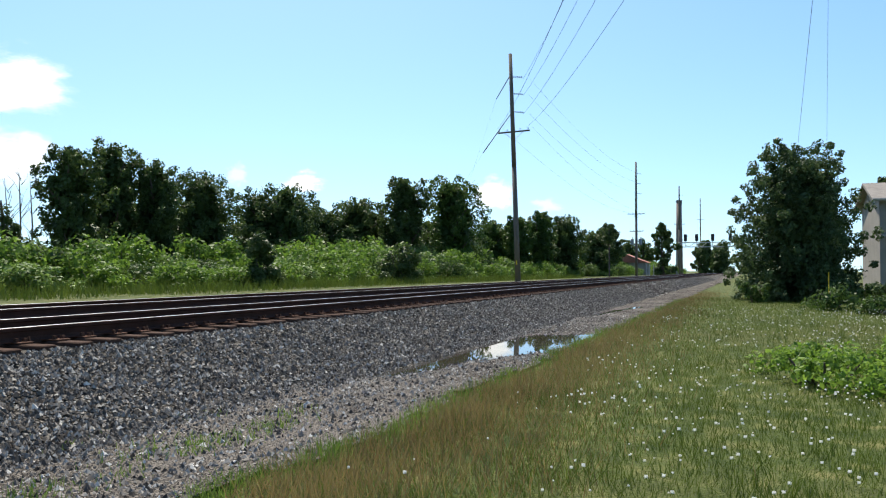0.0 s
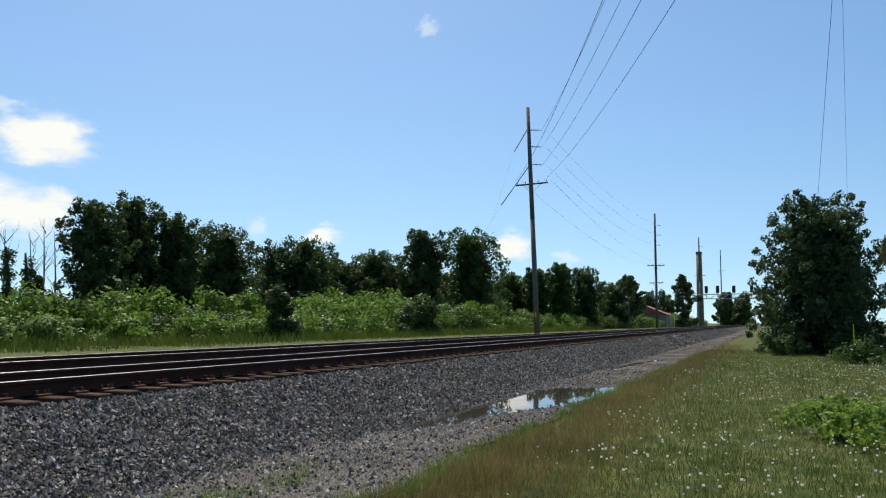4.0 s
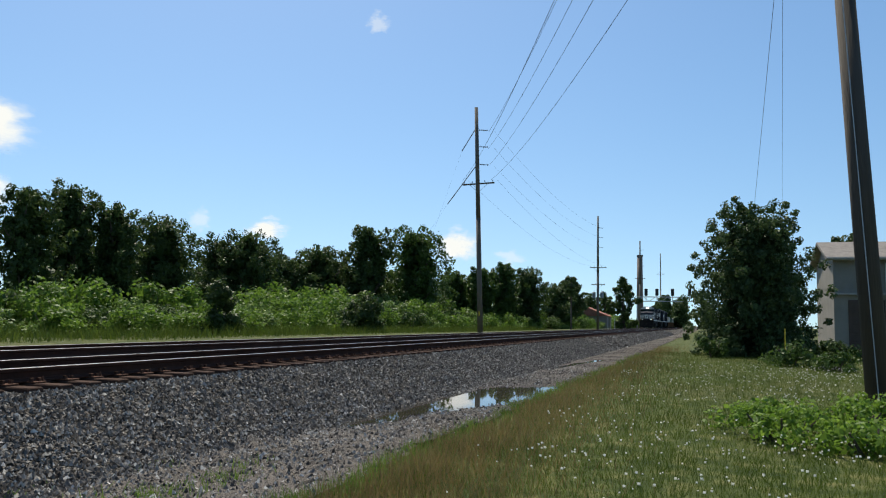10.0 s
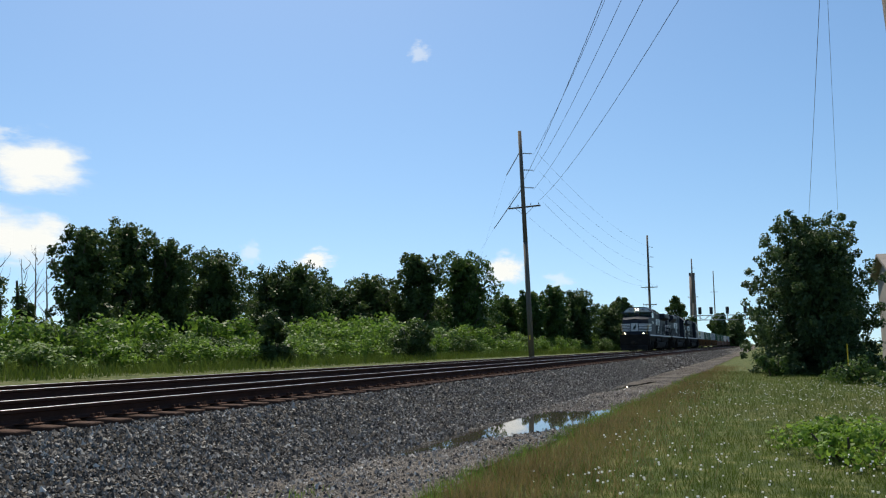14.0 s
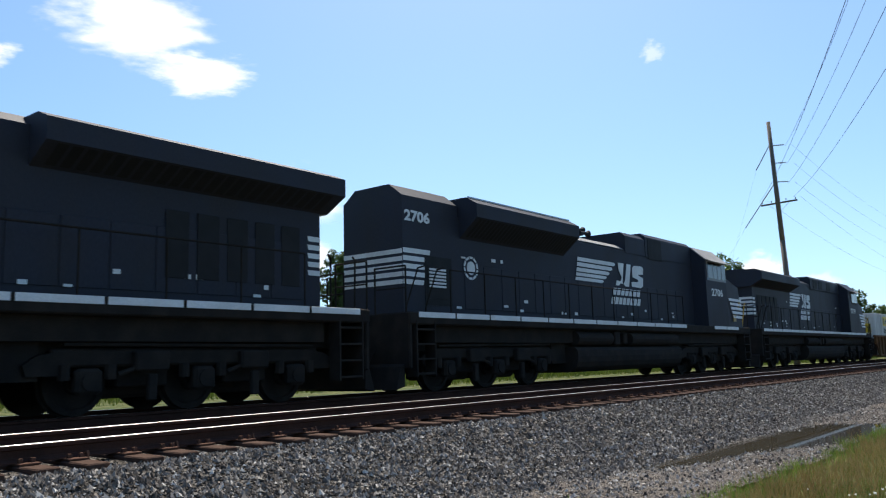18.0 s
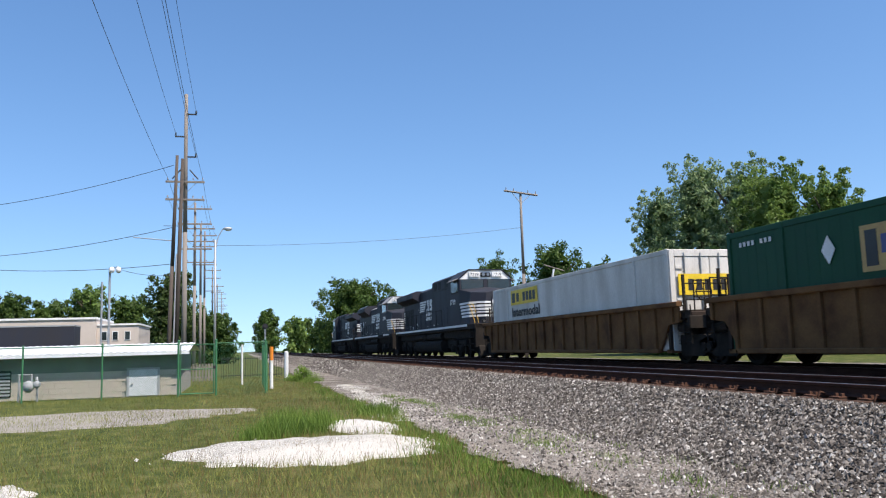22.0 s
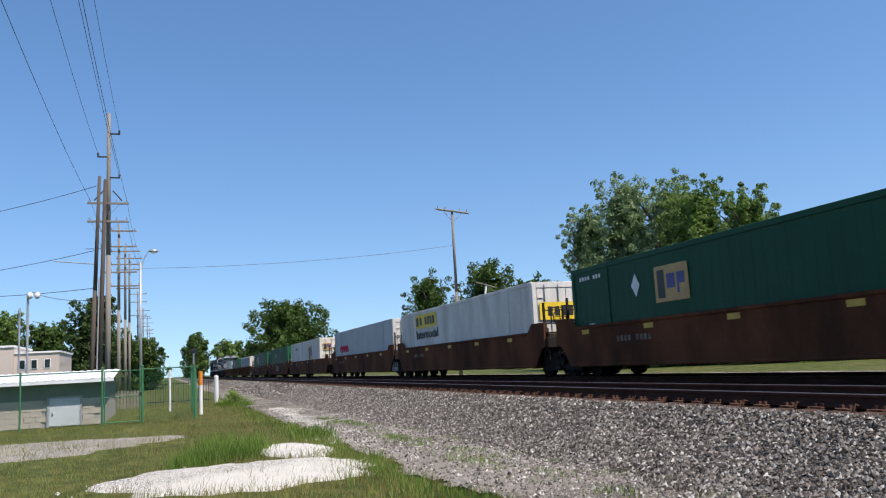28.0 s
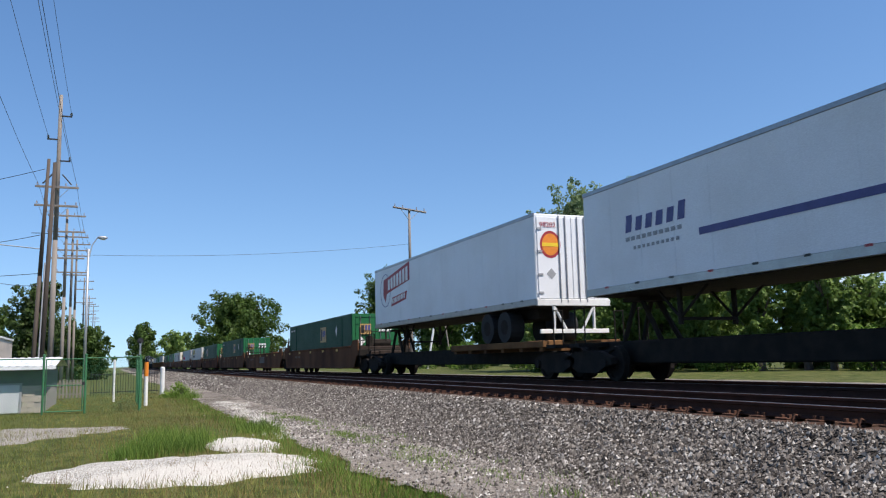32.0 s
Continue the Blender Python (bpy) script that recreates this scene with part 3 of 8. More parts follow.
BARK = material("bark", (0.11, 0.085, 0.065), 0.95, dirt=(0.05, 0.04, 0.03), amount=0.7, scale=4, bump=0.6, bump_scale=25, stretch=(1, 1, 0.25))
LEAF_DARK = leaf_material("leaves_dark", (0.034, 0.06, 0.016), (0.088, 0.132, 0.036), 0.36)
LEAF_MID = leaf_material("leaves_mid", (0.036, 0.07, 0.014), (0.095, 0.155, 0.034), 0.38)
LEAF_LIGHT = leaf_material("leaves_light", (0.075, 0.14, 0.028), (0.23, 0.32, 0.085), 0.45)
LEAF_SILVER = leaf_material("leaves_silver", (0.075, 0.14, 0.04), (0.30, 0.38, 0.20), 0.4, 0.5)


def trunk_solid(rng, h, r, spread_r, limbs, base=0.0):
    s = Solid()
    pts = [Vector((0, 0, -0.3 + base))]
    x = y = 0.0
    n = 5
    for k in range(1, n + 1):
        x += rng.normal() * 0.05 * h / n
        y += rng.normal() * 0.05 * h / n
        pts.append(Vector((x, y, base + h * 0.8 * k / n)))
    for k in range(n):
        s.tube(pts[k], pts[k + 1], r * (1 - 0.8 * k / n), 9, r * (1 - 0.8 * (k + 1) / n))
    for k in range(limbs):
        i = 1 + int(rng.integers(0, n - 1))
        a = rng.random() * 2 * math.pi
        p = pts[i]
        q = p + Vector((math.cos(a) * spread_r * 0.4, math.sin(a) * spread_r * 0.4, h * 0.14))
        w = q + Vector((math.cos(a) * spread_r * 0.2, math.sin(a) * spread_r * 0.2, h * 0.06))
        s.tube(p, q, r * 0.42, 6, r * 0.25).tube(q, w, r * 0.25, 6, r * 0.08)
    return s


def crown_mesh(rng, h, low, rad, wide, sprays, per, leaf, mat, up=0.5, fine=1.0, foot=0.14):
    """A crown of leafy sprays that leave the axis and rise to an uneven outline; few large leaves close its heart."""
    cen, rr = [], []
    for i in range(sprays):
        k = (i + rng.random()) / sprays
        a = 2.4 * i + rng.normal(scale=0.35)
        girth = math.sin(math.pi * (foot + (0.9 - foot) * k)) ** 0.7 * rng.uniform(0.72, 1.15) * (0.55 if i % 4 == 3 else 1.0)
        x, y = rad * wide * girth * math.cos(a), rad * girth * math.sin(a)
        z = h * (low + (1 - low) * k) - rad * 0.16 * (1 - k)
        for f, g in ((0.45, 0.36), (0.76, 0.27), (0.97, 0.16)):
            cen.append((x * f, y * f, z - up * rad * (1 - f) * (0.4 + 0.6 * k) + rng.normal(scale=0.05) * rad))
            rr.append(rad * g * fine * rng.uniform(0.8, 1.2))
    cen, rr = np.array(cen), np.array(rr)
    heart = leaf_cloud(rng, cen[::3] * np.array([0.8, 0.8, 1]), rr[::3] * 0.6, 9, rad * 0.3)
    return quads("crown", np.concatenate([leaf_cloud(rng, cen, rr, per, leaf), heart]), mat)


def tree(name, x, y, h, rad, seed, mat, low=0.25, sprays=34, per=100, leaf=0.34, label="", z=FAR_Z, group="", wide=1.0, category="tree", up=0.5, fine=1.0):
    """A broad-leaved tree: tapered trunk and limbs, a crown of leafy sprays with gaps."""
    rng = np.random.default_rng(seed)
    o = thing(name, label, category, group, at=(x, y, z))
    part("trunk", trunk_solid(rng, h, 0.03 * h + 0.05, rad, 7), BARK, o)
    part("crown", crown_mesh(rng, h, low, rad, wide, sprays, per, leaf, mat, up, fine), mat, o)
    return o


def shrub_mesh(seed, h, rad, clumps, per, leaf, mat):
    rng = np.random.default_rng(seed)
    cen = np.stack([rng.normal(scale=rad * 0.45, size=clumps), rng.normal(scale=rad * 0.45, size=clumps), h * (0.15 + 0.7 * rng.random(clumps))], 1)
    cen[:, 2] *= np.clip(1.25 - np.hypot(cen[:, 0], cen[:, 1]) / (1.6 * rad), 0.35, 1)
    rr = rng.uniform(0.28, 0.45, clumps) * min(rad, h)
    return quads("foliage", leaf_cloud(rng, cen, rr, per, leaf, 0.6, 0.1), mat)


def stems(rng, h, rad, n=7):
    s = Solid()
    for k in range(n):
        a = rng.random() * 2 * math.pi
        s.tube((0.1 * math.cos(a), 0.1 * math.sin(a), -0.15), (rad * 0.5 * math.cos(a), rad * 0.5 * math.sin(a), h * 0.7), 0.035, 5, 0.012)
    return s


def shrub(name, x, y, h, rad, seed, mat, clumps=14, per=120, leaf=0.22, label="", z=FAR_Z, group="", category="shrub"):
    o = thing(name, label, category, group, at=(x, y, z))
    part("woody_base", stems(np.random.default_rng(seed), h, rad), BARK, o)
    part("foliage", shrub_mesh(seed, h, rad, clumps, per, leaf, mat), mat, o)
    return o


def blades(name, mat, n, pick, h0, h1, wid, seed, label, category="grass"):
    """Grass blades as stuff: thin tapered quads that lean; pick(rng, n) gives x, y, z arrays."""
    rng = np.random.default_rng(seed)
    x, y, z = pick(rng, n)
    n = len(x)
    a = rng.random(n) * 2 * np.pi
    h = (h0 + (h1 - h0) * rng.random(n) ** 1.6) * np.array([0.72 + 0.9 * abs(noise.noise((a * 0.9, b * 0.9, 5.0))) for a, b in zip(x, y)])
    lean = rng.normal(scale=0.35, size=(n, 2)) * h[:, None]
    w = wid * (0.6 + 0.8 * rng.random(n))
    dx, dy = np.cos(a) * w, np.sin(a) * w
    p = np.stack([x, y, z - 0.02], 1)
    q = np.empty((n, 4, 3))
    q[:, 0] = p - np.stack([dx, dy, 0 * dx], 1)
    q[:, 1] = p + np.stack([dx, dy, 0 * dx], 1)
    tip = p + np.stack([lean[:, 0], lean[:, 1], h], 1)
    q[:, 2] = tip + np.stack([dx, dy, 0 * dx], 1) * 0.25
    q[:, 3] = tip - np.stack([dx, dy, 0 * dx], 1) * 0.25
    return tagged(new(name, quads(name, q, mat)), label, category, kind="stuff")


GRASS_A = leaf_material("grass_green", (0.055, 0.088, 0.011), (0.135, 0.175, 0.03), 0.3, 0.8)
GRASS_B = leaf_material("grass_dry", (0.15, 0.10, 0.045), (0.30, 0.22, 0.09), 0.35, 0.8)
GRASS_C = leaf_material("grass_lush", (0.075, 0.14, 0.02), (0.21, 0.30, 0.06), 0.4, 0.6)


def field(x0, x1, y0, fall, edge=0.1):
    """Points of the near grass side, thinning with the distance from the eye."""
    def pick(rng, n):
        u = rng.random(n * 2)
        d = abs(x0) * (abs(x1) / abs(x0)) ** (u ** fall)
        x = d * (1 if x1 > 0 else -1)
        y = y0 + (path_limit - y0) * rng.random(len(x))
        e = np.array([path_edge(a) for a in x]) - edge + rng.normal(scale=0.12, size=len(x))
        k = (y < e) & ~(((x + 13.2) / 1.45) ** 2 + ((y - 1.0) / 2.25) ** 2 < 0.9) & ~(((x + 16.7) / 1.7) ** 2 + ((y - 2.4) / 0.6) ** 2 < 0.9)
        x, y = x[k][:n], y[k][:n]
        return x, y, np.array([gz(a, b) for a, b in zip(x, y)])
    path_limit = 3.8
    return pick


blades("grass", GRASS_A, 175000, field(4.5, 50, -7.5, 0.85), 0.03, 0.17, 0.0042, 11, "green meadow grass")
GRASS_D = leaf_material("grass_mown", (0.125, 0.148, 0.035), (0.33, 0.325, 0.10), 0.35, 0.8)
blades("grass", GRASS_D, 120000, field(-4.5, -52, -9, 0.85), 0.03, 0.15, 0.0055, 12, "green meadow grass")


def edge_strip(x0, x1, width, off=0.0):
    def pick(rng, n):
        d = abs(x0) * (abs(x1) / abs(x0)) ** rng.random(n)
        x = d * (1 if x1 > 0 else -1)
        e = np.array([path_edge(a) for a in x])
        y = e - off - np.abs(rng.normal(scale=width, size=n))
        return x, y, np.array([gz(a, b) for a, b in zip(x, y)])
    return pick


def patch(x0, x1, y0):
    """An even patch of the meadow between x0 and x1, from y0 to the path."""
    def pick(rng, n):
        x = x0 + (x1 - x0) * rng.random(n)
        y = y0 + (np.array([path_edge(a) for a in x]) + 0.1 - y0) * rng.random(n)
        return x, y, np.array([gz(a, b) for a, b in zip(x, y)])
    return pick


blades("grass", GRASS_A, 16000, patch(-4.0, 4.0, -6.0), 0.03, 0.16, 0.005, 19, "green meadow grass")
blades("dry_grass", GRASS_B, 19000, edge_strip(4.5, 60, 0.85, 0.25), 0.10, 0.36, 0.003, 13, "dry brown seeding grass along the path edge")
blades("tall_grass", GRASS_C, 9000, edge_strip(4.5, 45, 0.22, -0.1), 0.05, 0.2, 0.004, 29, "yellow-green grass fringe along the path edge")
blades("dry_grass", GRASS_B, 24000, edge_strip(-5, -50, 3.2), 0.05, 0.22, 0.004, 14, "dry brown seeding grass along the path edge")
blades("tall_grass", GRASS_C, 9000, edge_strip(-6, -46, 0.45, 0.1), 0.06, 0.24, 0.006, 15, "lush tall grass along the path edge")


def tufts(spots, r):
    def pick(rng, n):
        i = rng.integers(0, len(spots), n)
        s = np.array(spots)[i]
        x, y = s[:, 0] + rng.normal(scale=r, size=n), s[:, 1] + rng.normal(scale=r * 0.6, size=n)
        return x, y, np.array([max(gz(a, b), -0.9) for a, b in zip(x, y)])
    return pick


rs = random.Random(4)
blades("grass_tufts", GRASS_C, 9000, tufts([(-16.4, 1.2), (-15.4, 0.4), (-18.2, 1.0), (-43, 3.1), (-44, 2.7), (-41.5, 3.4), (-19.5, 3.2), (-17.5, 1.6)], 0.40), 0.08, 0.36, 0.007, 16, "tall weedy grass tufts")
blades("path_weeds", GRASS_C, 11000, tufts([(rs.uniform(-26, 8), rs.choice((4.55, 4.7, 4.9, 5.7)) + rs.uniform(-0.2, 0.2)) for _ in range(130)], 0.22), 0.02, 0.13, 0.006, 17, "small weeds growing in the gravel path")
blades("far_grass", GRASS_A, 34000, lambda rng, n: (lambda x, y: (x, y, np.full(n, FAR_Z)))(rng.uniform(-14, 120, n), 22.5 + 8 * rng.random(n) ** 0.7), 0.12, 0.75, 0.018, 18, "rough grass strip beyond the far track")

# white clover and daisy heads
rng = np.random.default_rng(21)
FLOWER = leaf_material("white_petals", (0.76, 0.75, 0.71), (0.86, 0.85, 0.81), 0.5)
fx, fy, fz = field(5.0, 34, -6.5, 0.75, 0.9)(rng, 3300)
k = rng.random(len(fx)) < np.clip(0.22 + 1.1 * np.array([noise.noise((a * 0.5, b * 0.5, 2.0)) for a, b in zip(fx, fy)]) + 0.12 * (2.0 - fy), 0.03, 1)
fx, fy, fz = fx[k], fy[k], fz[k] + rng.uniform(0.08, 0.24, k.sum())
rad = rng.uniform(0.007, 0.017, len(fx))[:, None]
mid = np.stack([fx, fy, fz], 1)
q, q2, q3 = (np.stack([mid + np.array(o) * rad for o in ring], 1) for ring in (((-1, 0, 0), (0, -1, 0), (1, 0, 0), (0, 1, 0)), ((-0.8, 0, -0.7), (0.8, 0, -0.7), (0.8, 0, 0.7), (-0.8, 0, 0.7)), ((0, -0.8, -0.7), (0, 0.8, -0.7), (0, 0.8, 0.7), (0, -0.8, 0.7))))
tagged(new("meadow_flowers", quads("meadow_flowers", np.concatenate([q, q2, q3]), FLOWER)), "small white clover and daisy heads in the grass", "flowers", kind="stuff")


def stones(name, mat, n, pick, s0, s1, seed, label):
    """Loose stones as stuff: jittered pointed lumps bedded in the ground."""
    rng = np.random.default_rng(seed)
    x, y, z = pick(rng, n)
    n = len(x)
    base = np.array([(1, 0, -0.25), (0, 1, -0.25), (-1, 0, -0.25), (0, -1, -0.25), (0, 0, 0.8)], float)
    s = (s0 + (s1 - s0) * rng.random(n) ** 2)[:, None, None]
    v = base[None] * (0.7 + 0.6 * rng.random((n, 5, 1))) + rng.normal(scale=0.25, size=(n, 5, 3))
    a = rng.random(n) * 2 * np.pi
    ca, sa = np.cos(a)[:, None], np.sin(a)[:, None]
    vx, vy = v[..., 0] * ca - v[..., 1] * sa, v[..., 0] * sa + v[..., 1] * ca
    v = np.stack([vx, vy, v[..., 2]], -1) * s + np.stack([x, y, z], 1)[:, None]
    tri = np.array([(0, 1, 4), (1, 2, 4), (2, 3, 4), (3, 0, 4)])
    f = (tri[None] + 5 * np.arange(n)[:, None, None]).reshape(-1, 3)
    me = bpy.data.meshes.new(name)
    me.vertices.add(5 * n)
    me.vertices.foreach_set("co", v.astype(np.float32).ravel())
    me.loops.add(3 * len(f))
    me.loops.foreach_set("vertex_index", f.astype(np.int32).ravel())
    me.polygons.add(len(f))
    me.polygons.foreach_set("loop_start", np.arange(0, 3 * len(f), 3, dtype=np.int32))
    me.update(calc_edges=True)
    me.shade_flat()
    me.materials.append(mat)
    return tagged(new(name, me), label, "gravel", kind="stuff")


def rock_material(name, tones):
    """Broken stone: most pieces dull, a few pale ones."""
    m = material(name, (0.2, 0.19, 0.17), 0.95, spec=0.06)
    nt = m.node_tree
    geo, ramp, mul = nt.nodes.new("ShaderNodeNewGeometry"), nt.nodes.new("ShaderNodeValToRGB"), nt.nodes.new("ShaderNodeMix")
    while len(ramp.color_ramp.elements) < len(tones):
        ramp.color_ramp.elements.new(0.5)
    for e, (at, c) in zip(ramp.color_ramp.elements, tones):
        e.position, e.color = at, (*c, 1)
    nt.links.new(geo.outputs["Random Per Island"], ramp.inputs[0])
    hsv = next(n for n in nt.nodes if n.bl_idname == "ShaderNodeHueSaturation")
    nt.links.new(ramp.outputs[0], hsv.inputs["Color"])
    return m


ROCK = rock_material("ballast_rock", ((0.0, (0.04, 0.034, 0.029)), (0.45, (0.125, 0.11, 0.096)), (0.8, (0.235, 0.212, 0.186)), (0.93, (0.34, 0.315, 0.28)), (1.0, (0.55, 0.52, 0.47))))
PEBBLE = rock_material("path_pebble", ((0.0, (0.035, 0.03, 0.026)), (0.5, (0.19, 0.172, 0.152)), (0.85, (0.34, 0.315, 0.28)), (1.0, (0.60, 0.57, 0.52))))


def bank(x0, x1, y0, y1):
    def pick(rng, n):
        x = x0 + (x1 - x0) * (0.5 + 0.5 * np.sign(rng.random(n) - 0.5) * rng.random(n) ** 1.9)
        y = y0 + (y1 - y0) * rng.random(n)
        return x, y, np.array([bed_height(a, b) for a, b in zip(x, y)]) + 0.01
    return pick


stones("ballast_stones", ROCK, 150000, bank(-50, 52, 5.35, 7.62), 0.014, 0.038, 31, "loose grey ballast stones")
stones("ballast_stones", ROCK, 9000, bank(50, 150, 5.3, 7.6), 0.05, 0.095, 36, "loose grey ballast stones farther along the line")
stones("ballast_stones", ROCK, 8000, bank(-140, -48, 5.3, 7.6), 0.05, 0.095, 37, "loose grey ballast stones farther along the line")
stones("ballast_stones", ROCK, 5000, bank(-26, 28, 9.9, 11.9), 0.025, 0.06, 32, "loose grey ballast stones between the tracks")


def on_path(rng, n):
    x = 34 * (2 * rng.random(n) - 1) * rng.random(n) ** 0.5
    y = 3.3 + 2.45 * rng.random(n) ** 0.8
    k = y > np.array([path_edge(a) for a in x])
    x, y = x[k], y[k]
    return x, y, np.array([path_height(a, b) for a, b in zip(x, y)])


stones("path_pebbles", PEBBLE, 40000, on_path, 0.010, 0.036, 33, "small pale pebbles on the path")
stones("pile_stones", CHALK, 1800, lambda r, n: (lambda x, y: (x, y, np.full(n, GRASS_Z + 0.06)))(-13.2 + r.normal(scale=0.45, size=n), 1.0 + r.normal(scale=0.75, size=n)), 0.012, 0.035, 34, "white limestone pieces on the pile")
stones("gravel_spill", CHALK, 5200, lambda r, n: (lambda x: (x, 3.75 + 0.035 * (-x - 18) + r.normal(scale=0.32, size=n) * (0.4 + 0.6 * (np.sin(x * 0.9) > -0.2)), np.full(n, -0.893)))(-17 - 19 * r.random(n)), 0.010, 0.032, 35, "white limestone pieces spilled along the path")

# ---- the train ----
TRACK_Y = 12.95
MOVERS = []      # (thing, place along the track at MEET, turned round)


WHEELS = {}


def wheelset(parent, x, r=0.5):
    """Two flanged wheels with dished plates and hubs on one axle."""
    if r not in WHEELS:
        WHEELS[r] = [Solid().lathe(0, 0, [(d * y, q) for y, q in ((0.62, r + 0.028), (0.66, r + 0.026), (0.67, r), (0.79, r - 0.006), (0.79, r - 0.09), (0.74, r - 0.11), (0.75, 0.17), (0.83, 0.14), (0.83, 0.07), (0.62, 0.07), (0.64, r - 0.1))]).mesh("wheel", DUSTY) for d in (-1, 1)]
        WHEELS[r].append(Solid().tube((0, -0.95, 0), (0, 0.95, 0), 0.085, 10).mesh("axle", DUSTY))
    for name, me in zip(("wheel", "wheel", "axle"), WHEELS[r]):
        part(name, me, DUSTY, parent).location = (x, 0, r)


def engine_truck(parent, xc):
    """Three-axle truck: side frames, springs, journal boxes, brake gear, wheels."""
    s = Solid()
    for y in (-1.08, 1.08):
        a, b = y - 0.10, y + 0.10
        s.box(xc - 2.55, xc + 2.55, a, b, 0.74, 1.02, 0.04)
        s.along_y([(xc - 2.9, 0.62), (xc - 2.45, 0.62), (xc - 2.2, 0.80), (xc - 2.2, 1.0), (xc - 2.75, 0.92), (xc - 2.95, 0.78)], a, b)
        s.along_y([(xc + 2.9, 0.62), (xc + 2.45, 0.62), (xc + 2.2, 0.80), (xc + 2.2, 1.0), (xc + 2.75, 0.92), (xc + 2.95, 0.78)], a, b)
    t = part("truck", s, DUSTY, parent, "dusty three-axle truck frame")
    j = Solid()
    for x in (xc - 2.0, xc, xc + 2.0):
        for y in (-1.17, 1.17):
            j.box(x - 0.21, x + 0.21, y - 0.10, y + 0.10, 0.33, 0.72, 0.05)
            j.tube((x, y - 0.13, 0.52), (x, y + 0.13, 0.52), 0.14, 10)
            for k in (-0.36, 0.36):
                j.tube((x + k, y, 0.55), (x + k, y, 0.78), 0.09, 8)
    parts("journal_box", j, DUSTY, t)
    g = Solid()
    for x in (xc - 1.0, xc + 1.0):
        for y in (-1.24, 1.24):
            g.box(x - 0.30, x + 0.30, y - 0.08, y + 0.08, 0.66, 0.98, 0.03)
            g.tube((x, y, 0.8), (x + 0.55, y, 0.62), 0.04, 6)
            g.box(x - 0.10, x + 0.06, y - 0.05, y + 0.05, 0.20, 0.62, 0.02)
    g.tube((xc - 2.4, -1.22, 1.05), (xc + 2.4, -1.22, 1.08), 0.03, 6).tube((xc - 2.4, 1.22, 1.05), (xc + 2.4, 1.22, 1.08), 0.03, 6)
    part("brake_gear", g, DUSTY, t)
    for x in (xc - 1.0, xc + 1.0):
        part("traction_motor", Solid().box(x - 0.55, x + 0.55, -0.6, 0.6, 0.24, 1.08, 0.06), DUSTY, t)
        part("brake_beam", Solid().box(x - 0.46, x + 0.46, -1.0, 1.0, 0.42, 1.05, 0.03), DUSTY, t)
    part("bolster", Solid().box(xc - 2.75, xc + 2.75, -0.95, 0.95, 0.72, 1.12), DUSTY, t)
    for x in (xc - 2.0, xc, xc + 2.0):
        wheelset(t, x)


def emblem_side(parent, x, z, h, y, side, w):
    """The white side device: five bars running into a dark head, then three slanted blocks, and two rows of small slanted bars."""
    d = 1 if side < 0 else -1
    k = h * 0.30
    s = Solid()
    n = 5
    for i in range(n):
        z0 = z + h * (i + 0.10) / n
        z1 = z + h * (i + 0.82) / n
        r = w * (0.36 + 0.045 * i)
        s.flag([(x + d * k * (z0 - z) / h, z0), (x + d * (r - 0.02), z0), (x + d * (r + 0.10), (z0 + z1) / 2), (x + d * (r + 0.02), z1), (x + d * k * (z1 - z) / h, z1)], y, 0.006, side)
    parts("emblem_bar", s, WHITE, parent, "five white bars")
    b = Solid()
    u = lambda a, c: (x + d * w * a, z + h * c)
    b.flag([u(0.555, 0.0), u(0.60, 0.0), u(0.625, 0.12), u(0.66, 0.1), u(0.66, 0.3), u(0.69, 1.0), u(0.60, 1.0), u(0.605, 0.72), u(0.65, 0.42), u(0.63, 0.22), u(0.57, 0.24)], y, 0.006, side)
    b.flag([u(0.672, 0.1), u(0.70, 0.0), u(0.755, 0.0), u(0.80, 1.0), u(0.735, 1.0), u(0.70, 0.28)], y, 0.006, side)
    b.flag([u(0.80, 0.03), u(0.95, 0.0), u(0.985, 0.12), u(0.99, 0.5), u(0.90, 0.62), u(0.99, 0.66), u(1.0, 0.92), u(0.97, 1.0), u(0.85, 0.98), u(0.82, 0.86), u(0.82, 0.5), u(0.91, 0.4), u(0.91, 0.3), u(0.80, 0.26)], y, 0.006, side)
    parts("emblem_block", b, WHITE, parent, "slanted white block")
    for row, (a0, a1, cnt) in enumerate(((0.50, 0.93, 7), (0.47, 0.925, 8))):
        q = Solid()
        zz = z - h * (0.46 + 0.44 * row)
        step = w * (a1 - a0) / cnt
        for i in range(cnt):
            xa = x + d * (w * a0 + i * step)
            q.flag([(xa, zz), (xa + d * step * 0.76, zz), (xa + d * (step * 0.76 + 0.09), zz + h * 0.33), (xa + d * 0.09, zz + h * 0.33)], y, 0.006, side)
        parts("name_bar", q, WHITE, parent, "slanted white bar")


def rails_and_steps(parent, y, xs, z0=1.72, top=2.78, mat=None):
    s = Solid()
    for x in xs:
        s.tube((x, y, z0), (x, y, top), 0.018, 6)
    s.tube((xs[0], y, top), (xs[-1], y, top), 0.02, 6)
    part("handrail", s, mat or DUSTY, parent)


